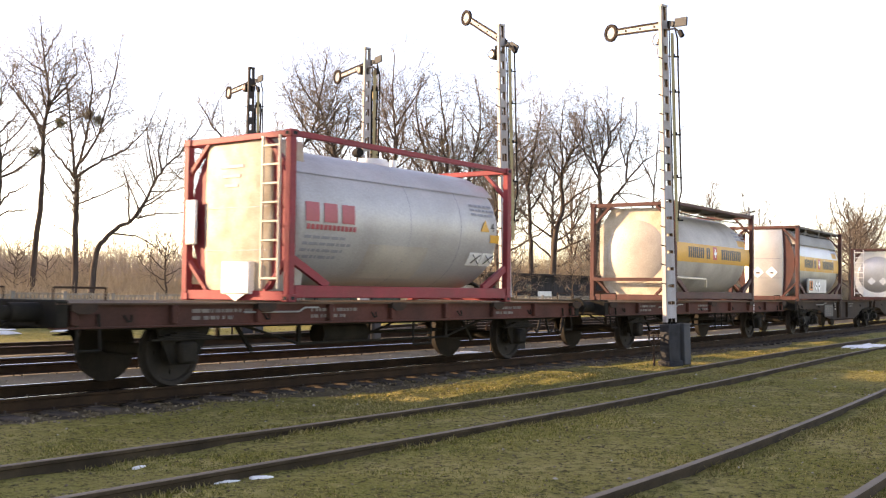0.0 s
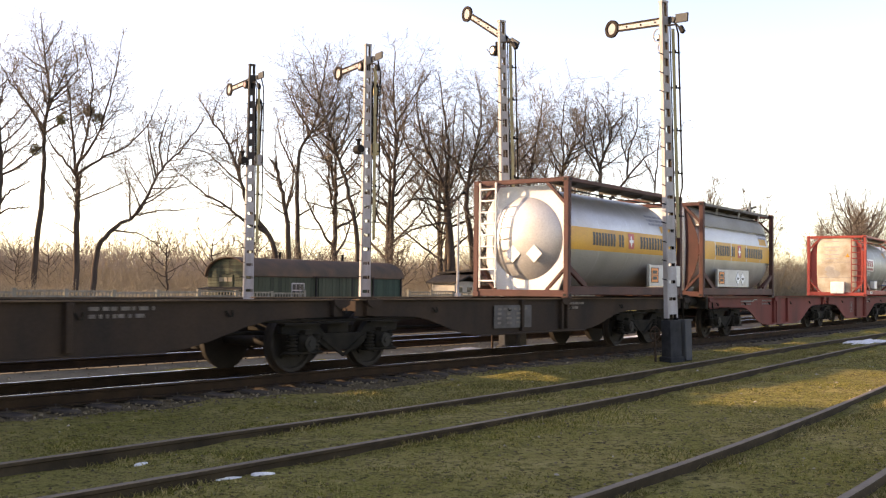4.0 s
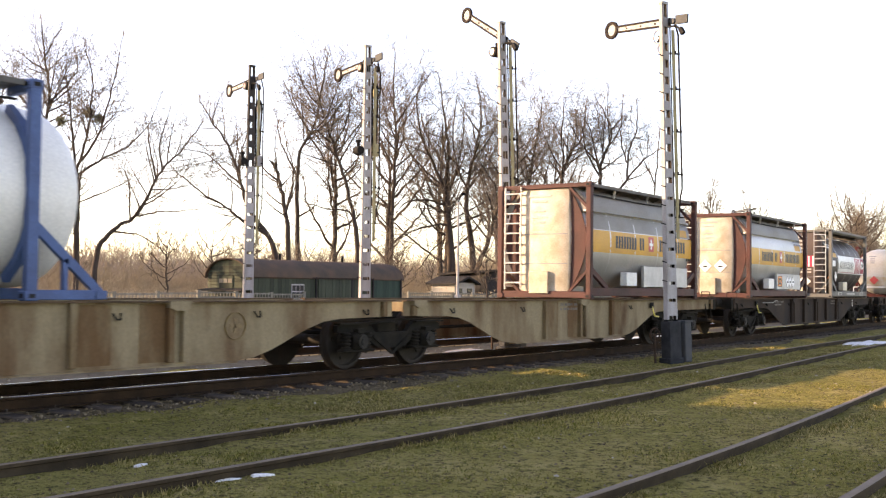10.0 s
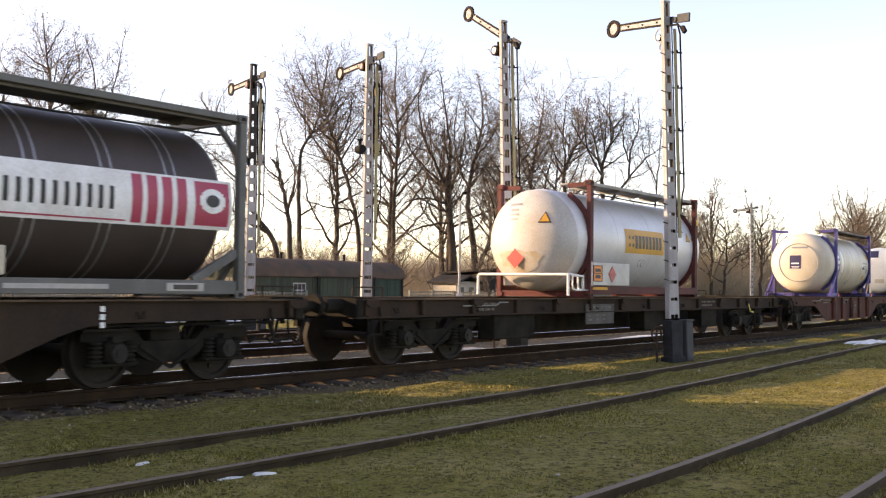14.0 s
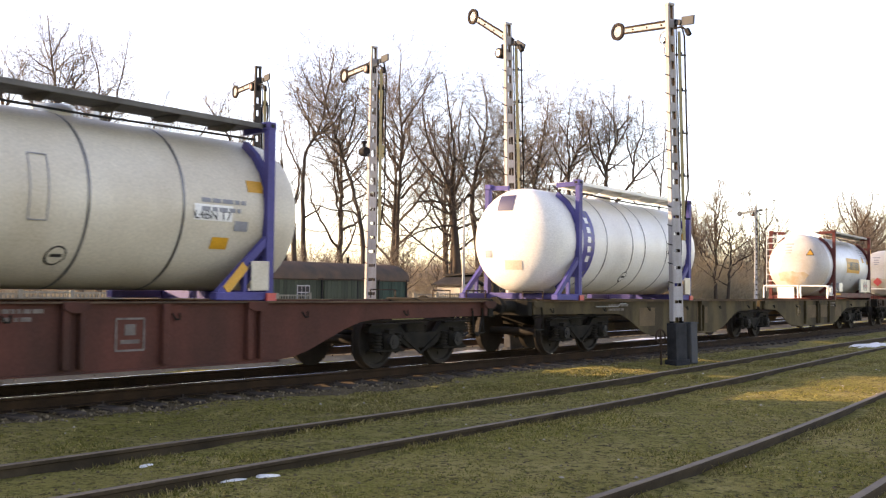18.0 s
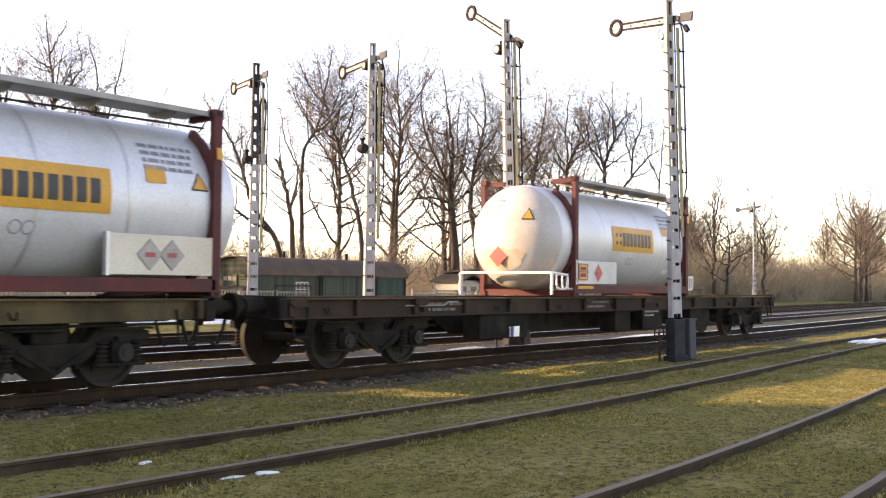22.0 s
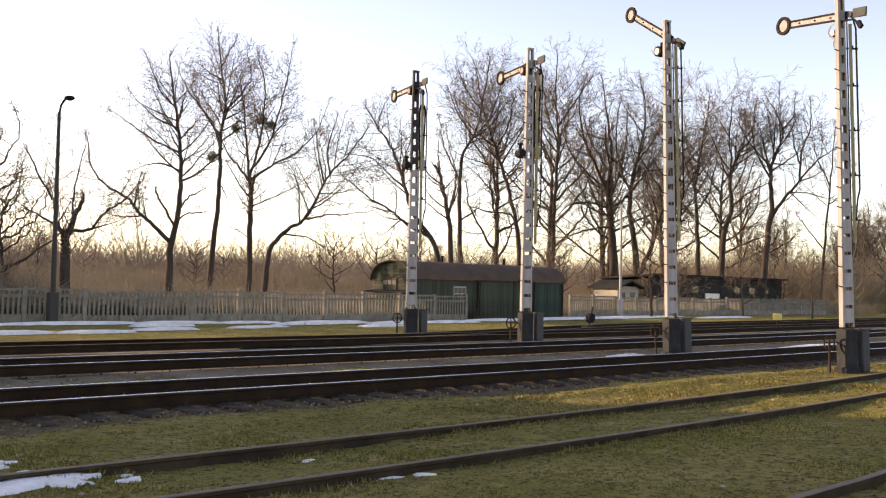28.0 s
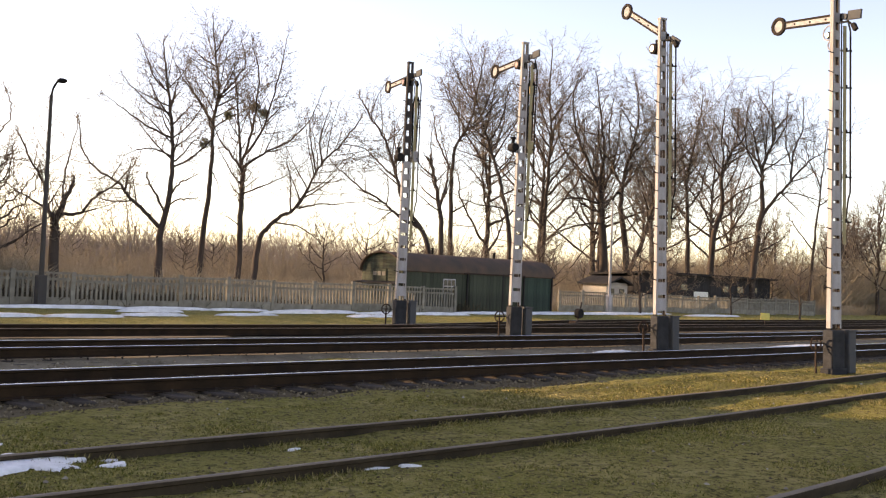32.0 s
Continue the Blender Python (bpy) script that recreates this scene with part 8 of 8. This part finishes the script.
part("rail_print", box(bmesh.new(), (3.1, -HY - 0.056, DECK + 0.16), (1.4, 0.01, 0.06)), M["print_faint"], t)
for x in (1.3, 5.0):
    part("rail_plate", box(bmesh.new(), (x, -HY - 0.056, DECK + 0.16), (0.62, 0.012, 0.11), bevel=0.004), M["print_faint"], t)
    part("rail_plate_hole", box(bmesh.new(), (x, -HY - 0.066, DECK + 0.16), (0.4, 0.01, 0.06)), M["ink"], t)
walkway(t, 0.2, CL - 0.2, DECK + CH - 0.09, M["walk_dark"], 4)


def grey_swap(u, label, red, rail_gap, back=0.0, tail=0.86):
    """Silvery swap tank with a yellow brand plate, guard rails at the end and a placard board."""
    t, tk = swap_tank(u, label, M["tank_silver"], M["fr_maroon"], False, (1.5, 3.3, 4.6), M["galv"], dish=0.7, flat=2.3, tail=tail)
    tank = next(o for o in t.children if o.name.startswith("tank"))
    tank.data.materials.append(M["end_swap"])
    for p in tank.data.polygons:
        if p.center.x < -0.35 and p.normal.x < -0.35:
            p.material_index = 1
    patch(t, "name_plate", 1.9 + back, 4.06 + back, 1.05, 1.62, M["yellow"], tk, 0.008, "golden yellow brand plate")
    word(t, 8, 2.4 + back, 3.95 + back, 1.17, 1.48, M["ink"], tk, label="dark blocks of a brand name")
    bm = bmesh.new()
    for a, b in ((2.05, 1.2), (2.24, 1.2), (2.05, 1.38), (2.24, 1.38)):
        wrap(bm, a + back, a + back + 0.09, DECK + b, DECK + b + 0.08, *tk, lift=0.013, n=2)
    part("brand_square", bm, M["ink"], t)
    if red:
        sign_board(t, 0.12, 1.98, 0.28, 0.78, marks=(0.52,), mark="cross_red")
        diamond(t, -0.85, 0.18, DECK + 0.85, 0.22, M["cross_red"], "x", "red hazard diamond on the end")
    else:
        sign_board(t, 4.25, 6.0, 0.3, 0.82, orange=False, marks=(0.35, 0.55), mark="tank_dirty", dirty=True)
        part("document_box", box(bmesh.new(), (0.85, -1.14, DECK + 0.47), (0.5, 0.18, 0.34), bevel=0.015), M["galv"], t, "small grey box")
        ladder(t, -0.35, 1.0, DECK + 0.3, DECK + CH - 0.1, 0.4, M["galv"], 9)
        part("rear_placard", box(bmesh.new(), (-0.8, 0.35, DECK + 0.25), (0.06, 0.6, 0.42)), M["sign_white"], t, "white plate behind the guard rail")
    dish_patch(t, "stain", 0.1, 0.82, 0.95, 0.42, M["stain_tan"], "tan stain left by a removed placard", 0.7, 2.3, ragged=True)
    for z, wd in ((2.05, 0.36), (1.93, 0.22), (1.82, 0.26), (1.72, 0.2)):
        dish_patch(t, "end_print", 0.25, z, wd, 0.05, M["ink_grey"], "", 0.7, 2.3)
    for big, out, material in ((1.0, 0.012, "ink"), (0.74, 0.018, "yellow")):
        bm = bmesh.new()
        corners = []
        for a, b in ((0.15, -0.1), (-0.15, -0.1), (0.0, 0.16)):
            a, b = -0.52 + a * big, 1.72 + b * big
            r = math.hypot(a, b - 1.28) / 1.145
            corners.append(bm.verts.new((-0.86 + 0.7 * (1 - (1 - r ** 2.3) ** (1 / 2.3)) - out, a, DECK + b)))
        bm.faces.new(corners)
        part("end_triangle", bm, M[material], t, "yellow warning triangle with a dark edge")
    lines(t, 4.6 + back, 5.6 + back, 1.98, 4, 0.1, 0.05, M["ink_grey"], tk, 12)
    patch(t, "label_panel", 4.6 + back, 4.92 + back, 1.5, 1.74, M["yellow"], tk, 0.008)
    for big, lift_, material in ((1.0, 0.008, "ink"), (0.78, 0.012, "yellow")):
        # a triangle of stacked strips that follow the shell
        bm = bmesh.new()
        for k in range(8):
            h = 0.14 * big * (1 - k / 8)
            z = DECK + 1.55 + big * (k * 0.03 - 0.1)
            wrap(bm, 5.6 + back * 0.5 - h, 5.6 + back * 0.5 + h, z, z + 0.032 * big, *tk, lift=lift_, n=1)
        part("warning_triangle", bm, M[material], t, "yellow warning triangle with a dark edge")
    for x in (2.82, 2.99):
        oval(t, "hook_mark", x + back, 0.83, 0.085, 0.085, M["ink_grey"], tk, 0.008)
        oval(t, "hook_mark_face", x + back, 0.83, 0.07, 0.07, M["tank_silver"], tk, 0.011)
    patch(t, "small_plate", 5.0 + back * 0.5, 5.28 + back * 0.5, 0.56, 0.68, M["tank_white"], tk, 0.008)
    part("post_label", box(bmesh.new(), (CL - 0.08, -HY - 0.075, DECK + 1.98), (0.1, 0.012, 0.16)), M["yellow"], t)
    patch(t, "rail_label", 0.15, 0.85, 0.1, 0.24, M["yellow"], (DECK + 0.5, 1.23, 2.0, 2.0), 0.0)
    for ya, yb in ((-1.15, -0.2), (-0.1, 1.15)) if rail_gap else ((-1.15, 1.15),):
        pts = [(-0.2, ya, DECK + 0.2), (-0.2, ya, DECK + 0.46), (-0.78, ya, DECK + 0.5), (-0.84, ya * 0.97, DECK + 0.5), (-0.85, yb * 0.97, DECK + 0.5), (-0.85, yb, DECK + 0.46), (-0.85, yb, DECK + 0.05)]
        part("guard_rail", tube(bmesh.new(), pts, 0.03, 8), M["sign_white"], t, "white bent guard rail")
        part("guard_post", tube(bmesh.new(), [(-0.85, ya, DECK + 0.5), (-0.85, ya, DECK + 0.05)], 0.03, 8), M["sign_white"], t)
        for x in (-0.42, -0.66):
            part("rail_leg", tube(bmesh.new(), [(x, ya, DECK + 0.48), (x, ya, DECK + 0.26), (x + 0.05, ya, DECK + 0.19), (x + 0.14, ya, DECK + 0.17), (0.02, ya, DECK + 0.17)], 0.022, 6), M["sign_white"], t)
    if tail < 0.5:
        # a ladder and a bent rail stand behind the rear end
        ladder(t, CL + 0.3, -0.72, DECK + 0.2, DECK + CH - 0.25, 0.42, M["fr_grey"], 10)
        part("ladder_bow", tube(bmesh.new(), [(CL - 0.02, -0.98, DECK + CH - 0.12), (CL + 0.22, -0.98, DECK + CH - 0.16), (CL + 0.42, -0.96, DECK + CH - 0.45), (CL + 0.46, -0.94, DECK + 0.5)], 0.02, 6), M["fr_grey"], t)
        part("rear_rail", tube(bmesh.new(), [(CL - 0.02, -1.15, DECK + 0.5), (CL + 0.42, -1.15, DECK + 0.5), (CL + 0.46, -1.1, DECK + 0.5), (CL + 0.46, 1.1, DECK + 0.5), (CL + 0.42, 1.15, DECK + 0.5), (CL - 0.02, 1.15, DECK + 0.5)], 0.026, 8), M["sign_white"], t, "pale bent rail behind the rear end")
        for x in (CL + 0.16, CL + 0.3, CL + 0.43):
            part("rail_leg", tube(bmesh.new(), [(x, -1.15, DECK + 0.49), (x, -1.15, DECK + 0.24), (x - 0.05, -1.15, DECK + 0.18), (CL - 0.02, -1.15, DECK + 0.17)], 0.02, 6), M["sign_white"], t)
    walkway(t, 0.1, CL - 0.05, DECK + CH - 0.05, M["walk_pale"], 5)


grey_swap(145.85, "silvery swap tank container, maroon frame, red diamond placard", True, False)

# white swap tanks in violet-blue frames
for u, tank, label, hoops in ((166.13, "tank_cream", "cream swap tank container in a violet-blue frame with a name panel", (1.5, 3.0, 4.45)),
                              (181.06, "tank_white", "clean white swap tank container in a violet-blue frame", (0.72, 1.45, 2.75, 3.42, 4.67))):
    t, tk = swap_tank(u, label, M[tank], M["fr_blue"], True, hoops, M["band_dark"], inward=True)
    patch(t, "name_panel", 0.34, 0.86, 0.5, 1.97, M["label_blue"], tk, 0.007, "upright violet-blue name panel")
    for k in range(5):
        patch(t, "name_block", 0.52, 0.67, 0.84 + k * 0.21, 0.97 + k * 0.21, M["sign_white"], tk, 0.012)
    patch(t, "label_panel", 0.14, 0.3, 1.45, 1.7, M["yellow"], tk, 0.008)
    for x in (0.09, CL - 0.09):
        part("red_corner", box(bmesh.new(), (x, -HY - 0.09, DECK + 0.06), (0.18, 0.03, 0.11)), M["cross_red"], t)
    oval(t, "hook_mark", 2.72, 0.55, 0.14, 0.12, M["ink"], tk, 0.010)
    oval(t, "hook_mark_face", 2.72, 0.55, 0.115, 0.098, M[tank], tk, 0.014)
    patch(t, "hook_mark_core", 2.64, 2.80, 0.53, 0.57, M["ink"], tk, 0.018)
    if tank == "tank_cream":
        outline(t, 2.2, 2.46, 0.95, 1.75, M["ink_grey"], tk)
        patch(t, "pressure_plate", 4.62, 5.3, 1.1, 1.32, M["sign_white"], tk, 0.007)
    lines(t, 4.75, 5.6, 1.35, 2, 0.12, 0.06, M["ink_grey"], tk, 14)
    patch(t, "label_panel", 5.35, 5.6, 0.98, 1.12, M["ink_grey"], tk, 0.008)
    patch(t, "label_panel", 5.6, 5.9, 1.55, 1.72, M["yellow"], tk, 0.008)
    if tank == "tank_cream":
        p = end_plate(t, "end_label", 0.1, 1.3, 0.42, 0.5, M["label_navy"], "navy blue end label")
        for z, w_ in ((1.25, 0.3), (1.13, 0.3), (1.08, 0.26)):
            dish_patch(t, "end_label_print", 0.1, z, w_, 0.05 if z > 1.2 else 0.02, M["sign_white"], "", x=-0.866)
        end_plate(t, "end_print", -0.05, 1.85, 0.6, 0.07, M["ink_grey"])
        bm = bmesh.new()
        for k in range(28):
            a, b = math.tau * k / 28, math.tau * (k + 1) / 28
            rod(bm, (-0.80, 0.72 * math.cos(a), DECK + 1.28 + 0.72 * math.sin(a)), (-0.80, 0.72 * math.cos(b), DECK + 1.28 + 0.72 * math.sin(b)), 0.012, 4)
        part("end_seam", bm, M["ink_grey"], t)
        patch(t, "label_panel", 5.0, 5.3, 0.72, 0.88, M["yellow"], tk, 0.008)
        patch(t, "pale_patch", 1.15, 1.4, 0.95, 1.75, M["tank_white"], tk, 0.004)
    else:
        end_plate(t, "end_label", 0.15, 2.08, 0.42, 0.34, M["label_navy"], "navy blue end label")
        end_plate(t, "data_plate", 0.55, 0.98, 0.2, 0.16, M["ink_grey"])
        end_plate(t, "end_frame_mark", -0.1, 0.74, 0.42, 0.2, M["tank_cream"])
    walkway(t, 0.1, CL - 0.1, DECK + CH - 0.05, M["walk_dark" if tank == "tank_cream" else "tank_white"], 6)
    part("end_plate", box(bmesh.new(), (CL - 0.3, -HY - 0.08, DECK + 0.36), (0.34, 0.02, 0.42), bevel=0.01), M["tank_cream"], t, "square cream plate by the foot")
    part("type_code", digits("L4BN T7", 0.13), M["ink"], t, "", pose(4.95, -1.152, DECK + 1.12, 88))
    part("yellow_tag", bar(bmesh.new(), (CL - 0.9, -1.2, DECK + 0.15), (CL - 0.55, -1.2, DECK + 0.5), 0.02, 0.14), M["yellow"], t)
    manhole(t, 3.2, DECK + 2.44)

grey_swap(201.06, "silvery swap tank container with stained end and blank placard board", False, True, 0.25, 0.72)
grey_swap(216.86, "silvery swap tank container with red diamonds and white guard rail", True, False, 0.0, 0.4)


def motions():
    for ob, u, length in MOVERS:
        walk(ob, rolling_rows(u, length))
    for ob, x, z in WHEELS:
        # a wheel turns while its wagon runs past the camera
        top = ob
        at = x
        while top.parent:
            top = top.parent
            if top.parent:
                at += top.location.x
        u = next(q for o, q, _ in MOVERS if o == top) + at
        t0, t1 = max(0.0, (u - 62.0) / SPEED), min(32.0, (u + 6.0) / SPEED)
        n = max(2, int((t1 - t0) * 15))
        rows = [(t0 + (t1 - t0) * k / n, Matrix.Translation((x, 0, z)) @ Matrix.Rotation(-SPEED * (t1 - t0) * k / n / 0.46, 4, "Y")) for k in range(n + 1)]
        if t0 > 0:
            rows.insert(0, (0.0, rows[0][1]))
        if t1 < 32:
            rows.append((32.0, rows[-1][1]))
        walk(ob, rows)


motions()
